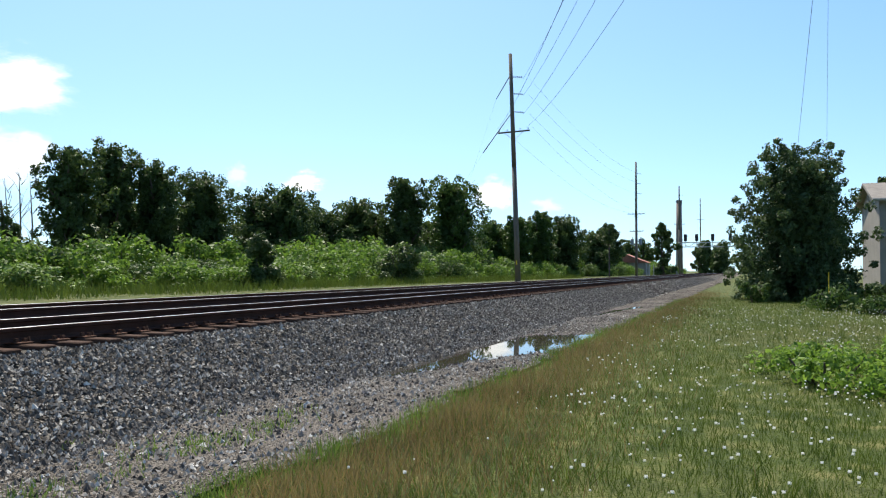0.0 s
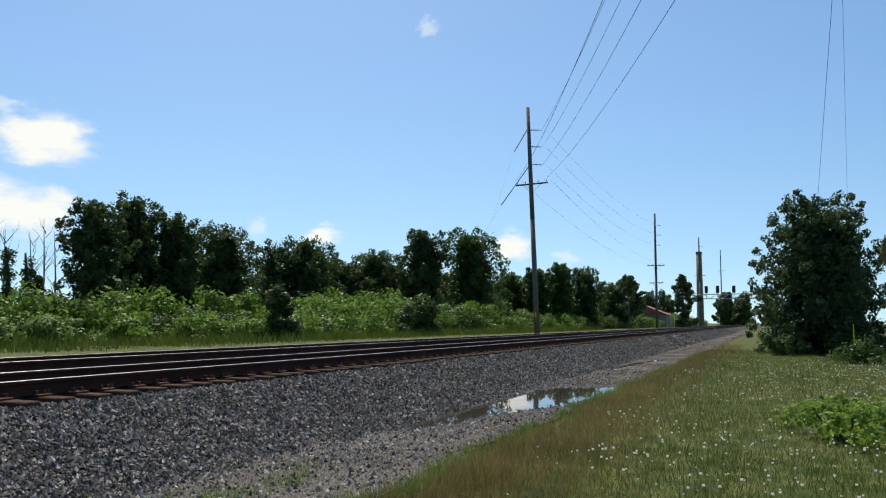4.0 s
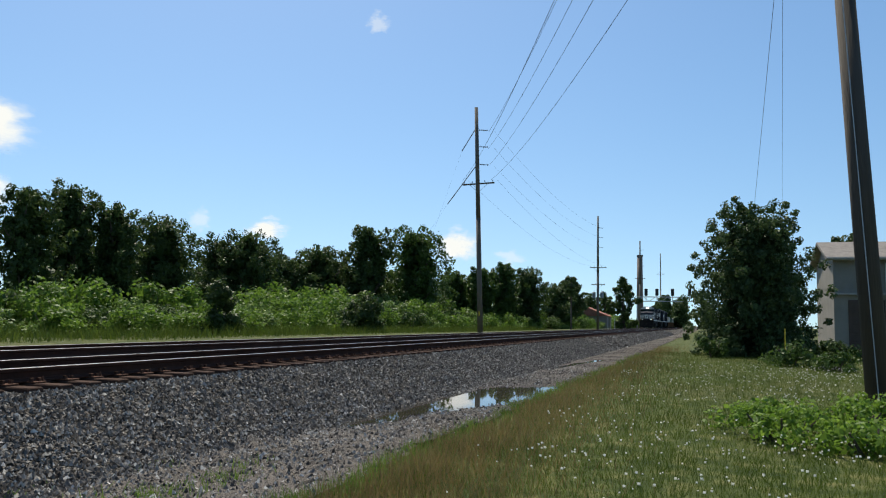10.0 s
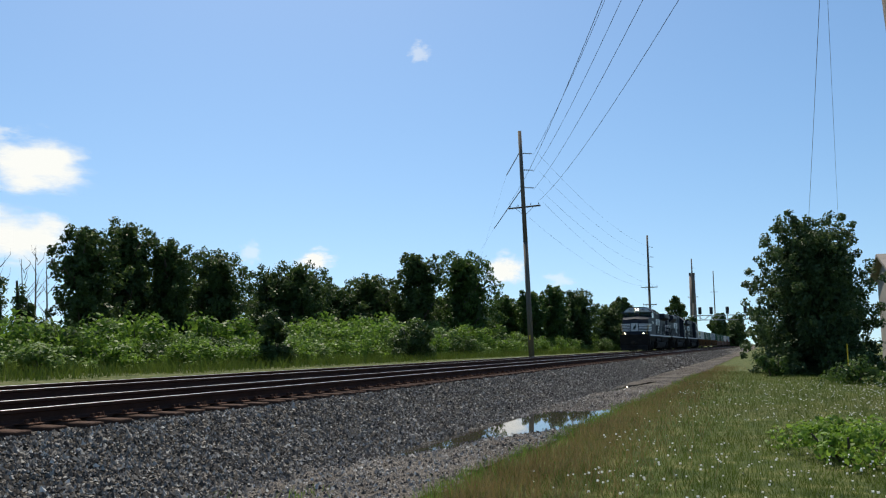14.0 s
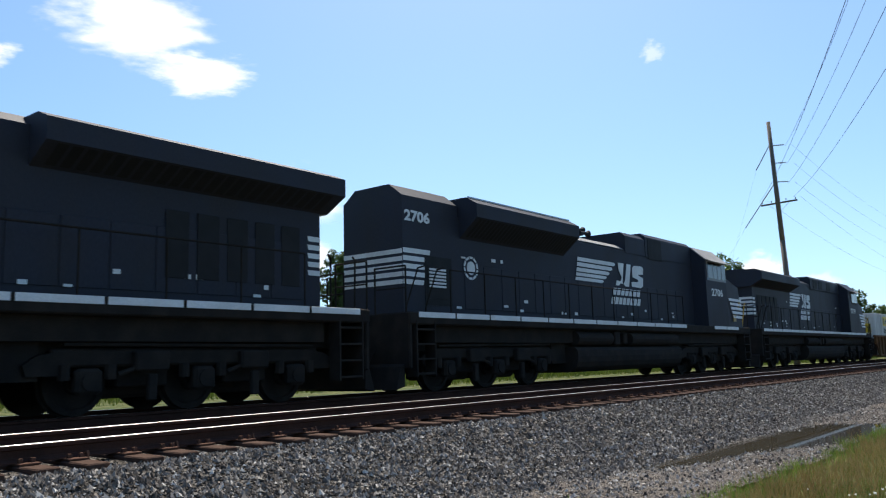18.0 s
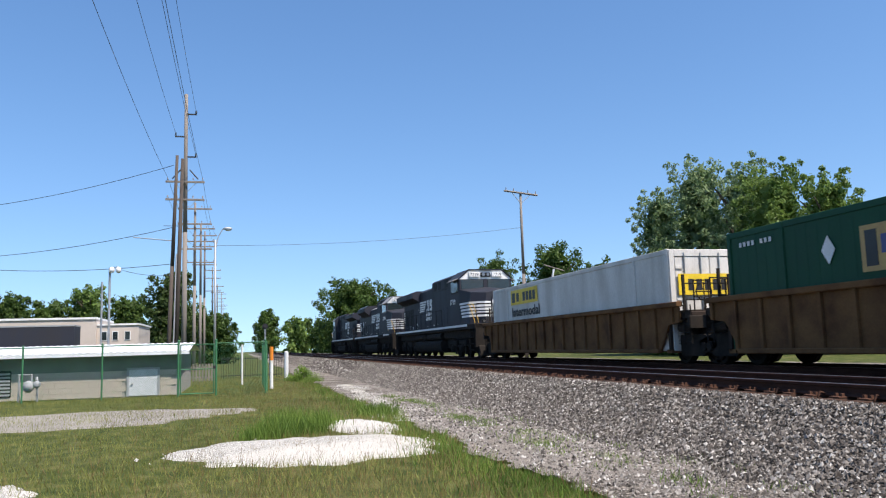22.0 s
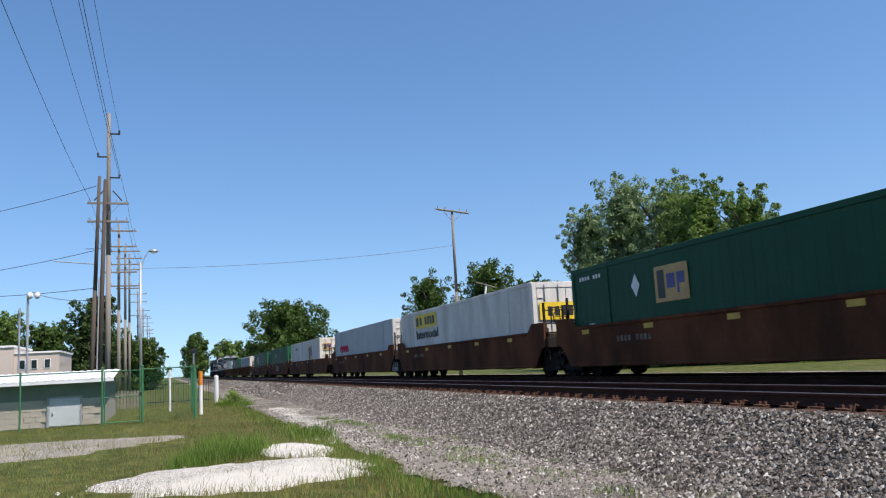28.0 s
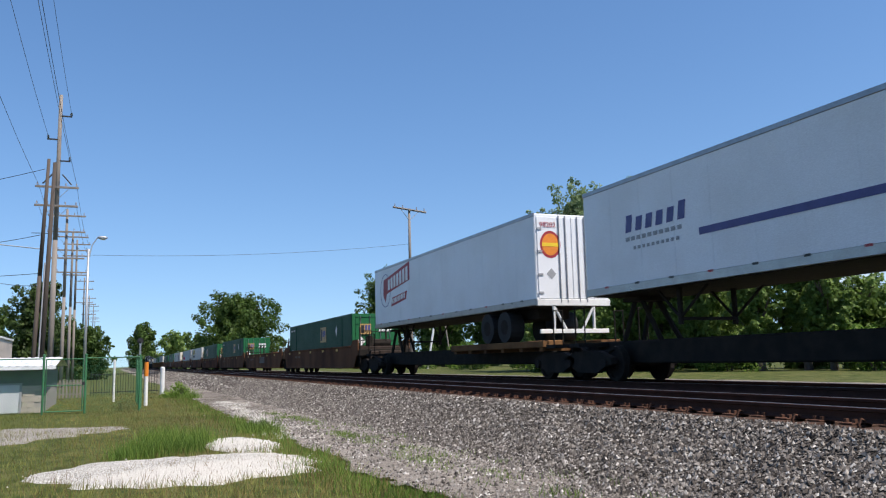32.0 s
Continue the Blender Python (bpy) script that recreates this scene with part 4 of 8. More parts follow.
def step_well(parent, x, y, d, mat=None):
    """Corner steps with grab irons at a locomotive's end; d points to the end."""
    s = Solid()
    o = 0.04 if y < 0 else -0.04
    for z in (0.42, 0.74, 1.06, 1.38):
        s.box(min(x, x + d * 0.62), max(x, x + d * 0.62), y - 0.14, y + 0.14, z, z + 0.04)
    s.box(x - 0.02, x + 0.02, y - 0.15, y + 0.15, 0.38, 1.6).box(x + d * 0.62 - 0.02, x + d * 0.62 + 0.02, y - 0.15, y + 0.15, 0.38, 1.6)
    t = parts("step", s, DUSTY, parent)[0]
    g = Solid()
    for k in (0.0, 0.66):
        xx = x + d * k
        g.path([(xx, y + o * 3, 0.75), (xx, y + o * 3, 1.9), (xx - d * 0.18, y - o * 2, 2.75), (xx - d * 0.32, y - o * 4, 2.8)], 0.02)
    parts("grab_iron", g, mat or YELLOW, t, "yellow grab irons")


def coupler(parent, x, d):
    s = Solid()
    s.box(min(x, x + d * 0.75), max(x, x + d * 0.75), -0.11, 0.11, 0.74, 0.96, 0.03)
    s.box(min(x + d * 0.6, x + d * 0.85), max(x + d * 0.6, x + d * 0.85), -0.17, 0.17, 0.68, 1.02, 0.05)
    for y in (-0.45, 0.42):
        pts = [(x + d * 0.8 * k / 6, y + 0.1 * math.sin(k), 0.95 - 0.55 * math.sin(math.pi * k / 6)) for k in range(7)]
        s.path(pts, 0.025)
    part("coupler", s, DUSTY, parent)


def locomotive(number, kind, label):
    """kind 'flare': long radiator flare and low hood; 'wing': radiator wings at the rear end."""
    o = thing("locomotive", label, "locomotive", "locomotives")
    flare = kind == "flare"
    end = 11.35
    s = Solid()
    s.box(-end + 0.45, end - 0.45, -1.52, 1.52, 1.50, 1.78, 0.03)
    s.box(-end + 0.5, end - 0.5, -0.75, 0.75, 1.02, 1.5)
    s.box(-end + 1.5, end - 1.5, -1.28, 1.28, 1.12, 1.5)
    s.box(-4.5, 4.4, -1.1, 1.1, 0.55, 1.3)
    part("underframe", s, DUSTY, o, "dusty black sill")
    # end plates with plough
    for d in (-1, 1):
        e = Solid()
        x = d * (end - 0.45)
        e.box(min(x, x - d * 0.12), max(x, x - d * 0.12), -1.5, 1.5, 0.55, 1.75, 0.03)
        e.along_y([(x, 0.18), (x + d * 0.28, 0.12), (x + d * 0.12, 0.60), (x, 0.66)], -1.35, 1.35)
        part("pilot", e, DUSTY, o, "snow plough plate")
        coupler(o, x, d)
        h = Solid()
        for y in (-1.42, -0.5, 0.5, 1.42):
            h.tube((x, y, 1.75), (x, y, 2.78), 0.022, 6)
        for y in (-1.42, 0.5):
            h.tube((x, y, 2.78), (x, y + 0.92, 2.78), 0.022, 6).tube((x, y, 2.3), (x, y + 0.92, 2.3), 0.018, 6)
        parts("end_rail", h, DUSTY, o)
        for y in (-1.38, 1.38):
            step_well(o, x - d * 0.85, y, d, YELLOW if d > 0 else DUSTY)
    # tank and air reservoirs
    t = Solid()
    t.along_x([(-1.52, 0.74), (-1.50, 0.58), (-1.43, 0.44), (-1.30, 0.34), (-1.1, 0.29), (1.1, 0.29), (1.30, 0.34), (1.43, 0.44), (1.50, 0.58), (1.52, 0.74), (1.50, 0.90), (1.40, 1.0), (-1.40, 1.0), (-1.50, 0.90)], -3.75, 3.55)
    tank = part("fuel_tank", t, DUSTY, o, "black fuel tank")
    for y in (-1.22, 1.22):
        y = math.copysign(1.3, y)
        a = Solid().tube((-3.6, y, 1.25), (-1.5, y, 1.25), 0.2, 14).tube((-0.2, y, 1.25), (3.4, y, 1.25), 0.2, 14)
        parts("air_reservoir", a, DUSTY, tank)
        f = Solid().box(-1.35, -1.0, y - 0.16, y + 0.2, 1.05, 1.48, 0.03).box(-0.75, -0.5, y - 0.16, y + 0.2, 1.1, 1.44, 0.03)
        parts("filler_box", f, DUSTY, tank)
    engine_truck(o, -7.2)
    engine_truck(o, 7.2)
    # long hood
    hood = Solid()
    if flare:
        hood.along_x([(-0.95, 1.78), (0.95, 1.78), (0.95, 4.05), (0.7, 4.2), (-0.7, 4.2), (-0.95, 4.05)], -8.4, 6.3)
        hood.along_x([(-0.95, 1.78), (0.95, 1.78), (0.95, 4.3), (0.55, 4.55), (-0.55, 4.55), (-0.95, 4.3)], -10.45, -8.4)
    else:
        hood.along_x([(-0.95, 1.78), (0.95, 1.78), (0.95, 4.2), (0.6, 4.38), (-0.6, 4.38), (-0.95, 4.2)], -10.05, 5.7)
    hd = part("long_hood", hood, BLACK, o, "black long hood with engine doors")
    # doors with gaps, hinges and latches
    x = -8.2 if flare else -9.6
    while x < 5.3:
        for sd in (-1, 1):
            q = Solid().box(x + 0.015, x + 0.785, min(sd * 0.95, sd * 0.968), max(sd * 0.95, sd * 0.968), 1.95, 3.05, 0.008)
            part("hood_door", q, BLACK, hd)
        x += 0.8
    if flare:
        r = Solid()
        r.along_x([(-0.95, 3.62), (0.95, 3.62), (1.52, 4.02), (1.52, 4.30), (1.2, 4.46), (-1.2, 4.46), (-1.52, 4.30), (-1.52, 4.02)], -8.35, -3.35)
        rad = part("radiator", r, BLACK, o, "flared radiator housing")
        g = Solid()
        for k in range(30):
            xx = -8.2 + k * 0.16
            for sd in (-1, 1):
                g.add([(xx, sd * 1.04, 3.665), (xx + 0.11, sd * 1.04, 3.665), (xx + 0.11, sd * 1.50, 3.985), (xx, sd * 1.50, 3.985)], [(0, 1, 2, 3)])
        parts("radiator_grille", g, GRILLE, rad)
        rim = Solid()
        for sd in (-1, 1):
            rim.box(-8.3, -3.4, min(sd * 1.2, sd * 1.23), max(sd * 1.2, sd * 1.23), 4.455, 4.485)
        part("roof_lip", rim, STEEL, rad, "bright worn roof edge")
        for xx in (-7.2, -4.9):
            part("radiator_fan", Solid().tube((xx, 0, 4.45), (xx, 0, 4.56), 0.62, 20), GRILLE, rad)
        for xc, x0, x1, zt in ((1.45, 0.69, 2.18, 4.6), (4.3, 2.24, 6.28, 4.7)):
            b = Solid().along_x([(-0.97, 4.0), (0.97, 4.0), (0.97, zt - 0.12), (0.8, zt), (-0.8, zt), (-0.97, zt - 0.12)], x0, x1)
            part("equipment_box", b, BLACK, o)
        for sd in (-1, 1):
            part("side_grille", Solid().box(2.42, 3.53, min(sd * 0.97, sd * 0.985), max(sd * 0.97, sd * 0.985), 3.94, 4.55), GRILLE, o)
            part("side_grille", Solid().box(-9.7, -8.7, min(sd * 0.95, sd * 0.965), max(sd * 0.95, sd * 0.965), 2.0, 3.15), GRILLE, o)
            lv = part("louvre_frame", Solid().box(-9.62, -8.82, min(sd * 0.965, sd * 0.975), max(sd * 0.965, sd * 0.975), 2.15, 2.95), GRILLE, o)
            for k in range(6):
                part("louvre_slat", Solid().box(-9.56, -8.95, min(sd * 0.975, sd * 0.99), max(sd * 0.975, sd * 0.99), 2.42 + 0.08 * k, 2.465 + 0.08 * k), WHITE, lv)
            part("roof_rim", Solid().along_x([(sd * 0.70, 4.205), (sd * 0.93, 4.085), (sd * 0.93, 4.10), (sd * 0.70, 4.22)], -3.3, 0.6), ROOFGREY, o, "dusty light roof edge")
        # horn
        h = Solid().tube((-0.9, 0, 4.2), (-0.9, 0, 4.5), 0.05, 8).box(-1.0, -0.8, -0.25, 0.25, 4.42, 4.48, 0.01)
        horn = part("horn", h, GRILLE, o, "cluster of air horns")
        for yy, x0, x1, zz in ((-0.2, -0.95, -0.45, 4.5), (-0.1, -0.85, -1.4, 4.56), (0.0, -0.95, -0.5, 4.62), (0.1, -0.85, -1.3, 4.44), (0.2, -0.95, -0.4, 4.54)):
            d = 1 if x1 > x0 else -1
            bell = Solid().lathe(0, 0, [(0.0, 0.001), (0.0, 0.05), (0.1, 0.045), (0.3, 0.045), (0.46, 0.06), (0.55, 0.11), (0.55, 0.001)], 10).mesh("bell", GRILLE)
            bell.transform(Matrix.Translation((x0, yy, zz)) @ Matrix.Rotation(radians(-90 * d), 4, "Z"))
            part("bell", bell, GRILLE, horn)
    else:
        r = Solid()
        r.along_x([(-0.95, 3.66), (0.95, 3.66), (1.50, 3.92), (1.50, 4.22), (1.2, 4.33), (-1.2, 4.33), (-1.50, 4.22), (-1.50, 3.92)], -10.25, -4.3)
        rad = part("radiator", r, BLACK, o, "radiator wings over the rear end")
        for sd in (-1, 1):
            g = Solid()
            for k in range(24):
                xx = -9.95 + k * 0.23
                g.add([(xx, sd * 1.03, 3.69), (xx + 0.17, sd * 1.03, 3.69), (xx + 0.17, sd * 1.47, 3.895), (xx, sd * 1.47, 3.895)], [(0, 1, 2, 3)])
            parts("radiator_grille", g, GRILLE, rad)
            for k in range(5):
                part("vent", Solid().box(-9.5 + k * 0.62, -9.05 + k * 0.62, min(sd * 0.968, sd * 0.98), max(sd * 0.968, sd * 0.98), 2.2, 3.35, 0.01), GRILLE, hd)
        b = Solid().along_x([(-1.0, 4.0), (1.0, 4.0), (1.0, 4.5), (0.85, 4.6), (-0.85, 4.6), (-1.0, 4.5)], -0.45, 5.7)
        part("equipment_box", b, BLACK, o)
        for sd in (-1, 1):
            for x0 in (0.1, 1.2, 2.9):
                part("side_grille", Solid().box(x0, x0 + 0.75, min(sd * 1.0, sd * 1.012), max(sd * 1.0, sd * 1.012), 4.05, 4.46), GRILLE, o)
        part("exhaust_stack", Solid().box(-2.2, -1.2, -0.3, 0.3, 4.38, 4.55, 0.03), GRILLE, o)
        parts("horn", Solid().tube((-1.0, 0, 4.45), (-0.5, 0, 4.62), 0.05, 8, 0.1).tube((-1.0, 0.15, 4.45), (-1.5, 0.15, 4.62), 0.05, 8, 0.1), GRILLE, o)
    # cab
    c0, c1 = (6.3, 8.45) if flare else (5.7, 8.0)
    cb = Solid()
    cb.along_x([(-1.50, 1.78), (1.50, 1.78), (1.50, 4.15), (0.95, 4.55), (-0.95, 4.55), (-1.50, 4.15)], c0, c1)
    cab = part("cab", cb, BLACK, o, "black cab")
    roof = Solid()
    for sd in (-1, 1):
        roof.along_x([(sd * 1.53, 4.14), (sd * 0.95, 4.57), (sd * 0.95, 4.60), (sd * 1.53, 4.175)], c0 - 0.02, c1 + 0.12)
    roof.box(c0, c1 + 0.12, -0.95, 0.95, 4.555, 4.60)
    part("cab_roof", roof, ROOFGREY if flare else BLACK, cab, "dusty grey cab roof" if flare else "dusty black cab roof")
    fr = Solid()
    fr.along_x([(-1.47, 4.13), (1.47, 4.13), (1.47, 4.15), (0.93, 4.54), (-0.93, 4.54), (-1.47, 4.15)], c1, c1 + 0.05)
    part("windshield_frame", Solid().box(c1, c1 + 0.05, -1.47, 1.47, 3.62, 4.128), BLACK, cab)
    part("cab_front", fr, WHITE, cab, "white brow over the windshield")
    for y0, y1 in ((-1.38, -0.12), (0.12, 1.38)):
        part("windshield", Solid().box(c1 + 0.05, c1 + 0.07, y0, y1, 3.66, 4.12, 0.005), PANE, cab)
    part("window_post", Solid().box(c1 + 0.05, c1 + 0.08, -0.10, 0.10, 3.62, 4.14), BLACK, cab)
    nb = Solid()
    for y0 in (-0.95, 0.35):
        nb.box(c1 + 0.05, c1 + 0.16, y0, y0 + 0.6, 4.22, 4.46, 0.02)
    parts("number_box", nb, WHITE, cab)
    hl = part("headlight", Solid().box(c1 + 0.05, c1 + 0.14, -0.28, 0.28, 4.24, 4.44, 0.03), GRILLE, cab)
    lit = number == "7701"
    for yy in (-0.13, 0.13):
        part("lens", Solid().tube((c1 + 0.14, yy, 4.34), (c1 + 0.17, yy, 4.34), 0.08, 12), LAMPGLOW if lit else STEEL, hl, "lit headlight" if lit else "")
    for y0 in (-0.95, 0.35):
        me, w = words(number, 0.17, SIGNBLACK, "number")
        me.transform(Matrix.Translation((-w / 2, 0, 0)) )
        me.transform(Matrix.Rotation(radians(90), 4, "Z"))
        me.transform(Matrix.Translation((c1 + 0.165, y0 + 0.3, 4.26)))
        part("number", me, SIGNBLACK, cab)
    wx = [(6.5, 7.0), (7.05, 7.45), (7.5, 7.9), (7.95, 8.32)] if flare else [(6.4, 7.05), (7.1, 7.8)]
    for sd in (-1, 1):
        y = sd * 1.50
        part("window_frame", Solid().box(wx[0][0] - 0.06, wx[-1][1] + 0.06, min(y, y + sd * 0.02), max(y, y + sd * 0.02), 3.50, 4.13), GREYPAINT if flare else GRILLE, cab)
        for a, b2 in wx:
            part("window_pane", Solid().box(a, b2, min(y + sd * 0.02, y + sd * 0.03), max(y + sd * 0.02, y + sd * 0.03), 3.56, 4.08), PANE, cab)
        part("sun_visor", Solid().along_x([(sd * 1.5, 4.15), (sd * 1.78, 4.06), (sd * 1.78, 4.08), (sd * 1.5, 4.19)], wx[0][0] - 0.1, wx[-1][1] + 0.1), ROOFGREY, cab)
        n0 = (6.8 if sd < 0 else 8.05) if flare else (6.0 if sd < 0 else 7.45)
        write(number, 0.27, n0, y, 2.96, cab, WHITE, 1.2, sd, "number", 0.01)
    # nose
    fx = 10.75 if flare else 10.3
    nz = Solid()
    bx = c1
    lo, hi, hf = 1.78, 3.64, 3.42
    nz.add([(bx, -1.5, lo), (fx - 0.55, -1.45, lo), (fx, -0.75, lo), (fx, 0.75, lo), (fx - 0.55, 1.45, lo), (bx, 1.5, lo),
            (bx, -1.5, hi), (fx - 0.55, -1.35, hf), (fx - 0.05, -0.65, hf - 0.05), (fx - 0.05, 0.65, hf - 0.05), (fx - 0.55, 1.35, hf), (bx, 1.5, hi), (bx, 0, hi + 0.12), (fx - 0.05, 0, hf + 0.06)],
           [(5, 4, 3, 2, 1, 0), (0, 1, 7, 6), (1, 2, 8, 7), (2, 3, 9, 13, 8), (3, 4, 10, 9), (4, 5, 11, 10), (6, 7, 8, 13, 12), (12, 13, 9, 10, 11), (5, 0, 6, 12, 11)])
    nose = part("nose", nz, BLACK, o, "black nose with white bars")
    z0, z1 = 2.14, 3.0
    st = Solid()
    for i in range(5):
        a, b2 = z0 + (z1 - z0) * (i + 0.0) / 5, z0 + (z1 - z0) * (i + 0.62) / 5
        xs = c1 + 0.55 - 0.5 * (a - z0) / (z1 - z0)
        for sd in (-1, 1):
            st.add([(xs, sd * 1.508, a), (fx - 0.55, sd * 1.443, a), (fx - 0.55, sd * 1.432, b2), (xs - 0.06, sd * 1.500, b2)], [(0, 1, 2, 3)])
            st.add([(fx - 0.55, sd * 1.446, a), (fx + 0.004, sd * 0.75, a), (fx + 0.0, sd * 0.742, b2), (fx - 0.546, sd * 1.435, b2)], [(0, 1, 2, 3)])
        st.add([(fx + 0.006, -0.75, a), (fx + 0.006, -0.42, a), (fx + 0.003, -0.42, b2), (fx + 0.003, -0.745, b2)], [(0, 1, 2, 3)])
        st.add([(fx + 0.006, 0.42, a), (fx + 0.006, 0.75, a), (fx + 0.003, 0.745, b2), (fx + 0.003, 0.42, b2)], [(0, 1, 2, 3)])
    for p in range(len(st.v)):
        xx, yy, zz = st.v[p]
        st.v[p] = (xx + 0.012 if xx > fx - 0.5 else xx, yy + math.copysign(0.02, yy), zz)
    parts("nose_bar", st, WHITE, nose, "white bars")
    dr = Solid().box(fx - 0.03, fx + 0.03, -0.38, 0.38, 1.85, 3.2, 0.02)
    door = part("nose_door", dr, BLACK, nose)
    part("door_panel", Solid().box(fx + 0.03, fx + 0.04, -0.36, 0.36, z0, z1), WHITE, door, "white panel with a dark device")
    hs = Solid().add([(fx + 0.046, a, b2) for a, b2 in ((-0.22, 2.2), (-0.05, 2.42), (0.02, 2.22), (0.12, 2.5), (0.2, 2.75), (0.14, 2.95), (0.05, 2.72), (-0.12, 2.6))], [tuple(range(8))])
    part("device", hs, SIGNBLACK, door)
    for yy in (-0.95, 0.95):
        d2 = part("ditch_light", Solid().tube((fx + 0.25, yy, 1.9), (fx + 0.42, yy, 1.9), 0.11, 12), GRILLE, o)
        part("lens", Solid().tube((fx + 0.42, yy, 1.9), (fx + 0.44, yy, 1.9), 0.06, 12), LAMPGLOW if lit else STEEL, d2)
    # sides: white sill strips, emblems, rails
    for sd in (-1, 1):
        y = sd * 1.52
        x = -end + 0.75
        while x < end - 1.3:
            w = 1.28
            if not (flare and 3.9 < x < 6.0) and not (x > end - 2.6):
                part("sill_strip", Solid().box(x, min(x + w, end - 1.2), min(y, y + sd * 0.012), max(y, y + sd * 0.012), 1.66, 1.78, 0.004), WHITE, o)
            x += 1.34
        emblem_side(o, (-2.75 if sd < 0 else 1.95) if flare else (-4.5 if sd < 0 else 0.0), 3.0, 0.68, sd * 0.97, sd, 4.7 if flare else 3.8)
        xs = [-9.4 + 1.34 * k for k in range(11)] if flare else [-9.2 + 1.45 * k for k in range(10)]
        rails_and_steps(o, sd * 1.47, xs)
        small = Solid()
        rnd = random.Random(int(number) + sd)
        for k in range(16):
            xx, zz = rnd.uniform(-9, 5), rnd.choice((1.95, 2.05, 2.1, 2.2, 3.2))
            small.box(xx, xx + rnd.uniform(0.08, 0.2), min(sd * 0.968, sd * 0.976), max(sd * 0.968, sd * 0.976), zz, zz + rnd.uniform(0.04, 0.09))
        parts("notice_plate", small, WHITE, hd)
        if flare:
            em = Solid()
            for k in range(10):
                a = 2 * math.pi * k / 10
                em.flag([(-7.93 + 0.30 * math.cos(a), 2.98 + 0.30 * math.sin(a)), (-7.93 + 0.30 * math.cos(a + 0.5), 2.98 + 0.30 * math.sin(a + 0.5)), (-7.93 + 0.24 * math.cos(a + 0.5), 2.98 + 0.24 * math.sin(a + 0.5)), (-7.93 + 0.24 * math.cos(a), 2.98 + 0.24 * math.sin(a))], sd * 0.97, 0.006, sd)
            em.flag([(-7.93 + 0.17 * math.cos(k * math.pi / 6), 2.98 + 0.17 * math.sin(k * math.pi / 6)) for k in range(12)], sd * 0.97, 0.006, sd)
            part("round_emblem", em, WHITE, hd, "round white wheel emblem")
            write(number, 0.2, -10.38 if sd < 0 else -9.45, sd * 0.95, 3.82, hd, WHITE, 0.9, sd, "number", 0.01)
            rb = Solid()
            for i in range(5):
                zz = 2.45 + i * 0.18
                rb.flag([(-10.44, zz), (-9.75 + 0.06 * i, zz), (-9.72 + 0.06 * i, zz + 0.11), (-10.44, zz + 0.11)], sd * 0.95, 0.006, sd)
            parts("rear_bar", rb, WHITE, hd)
            part("side_patch", Solid().box(9.0, 9.3, min(sd * 1.49, sd * 1.512), max(sd * 1.49, sd * 1.512), 2.0, 2.28), SIGNBUFF, o)
        else:
            rb = Solid()
            for i in range(5):
                zz = 2.45 + i * 0.17
                rb.flag([(-10.04, zz), (-9.75, zz), (-9.72, zz + 0.10), (-10.04, zz + 0.10)], sd * 0.95, 0.006, sd)
            parts("rear_bar", rb, WHITE, hd)
    rbk = Solid()
    xr = -10.455 if flare else -10.055
    for i in range(5):
        zz = 2.45 + i * 0.175
        rbk.box(xr - 0.008, xr, -0.94, 0.94, zz, zz + 0.105)
    parts("rear_bar", rbk, WHITE, hd)
    stretch = 1.2 if flare else 1.16
    for q in [c for c in o.children_recursive if c.type == "MESH"]:
        for v in q.data.vertices:
            if v.co.z > 3.3:
                v.co.z = 3.3 + (v.co.z - 3.3) * stretch
    return o


def small_truck(parent, xc, label=""):
    """Two-axle freight truck."""
    s = Solid()
    for y in (-0.98, 0.98):
        s.along_y([(xc - 1.15, 0.45), (xc - 0.85, 0.38), (xc - 0.45, 0.22), (xc + 0.45, 0.22), (xc + 0.85, 0.38), (xc + 1.15, 0.45), (xc + 1.15, 0.62), (xc + 0.55, 0.80), (xc - 0.55, 0.80), (xc - 1.15, 0.62)], y - 0.09, y + 0.09)
        for k in (-0.88, 0.88):
            s.tube((xc + k, y - 0.16, 0.47), (xc + k, y + 0.16, 0.47), 0.12, 10)
        for k in (-0.2, 0.0, 0.2):
            s.tube((xc + k, y - 0.02, 0.26), (xc + k, y - 0.02, 0.52), 0.07, 8)
    s.box(xc - 0.25, xc + 0.25, -1.05, 1.05, 0.5, 0.82, 0.04)
    t = part("truck", s, DUSTY, parent)
    wheelset(t, xc - 0.88, 0.46)
    wheelset(t, xc + 0.88, 0.46)


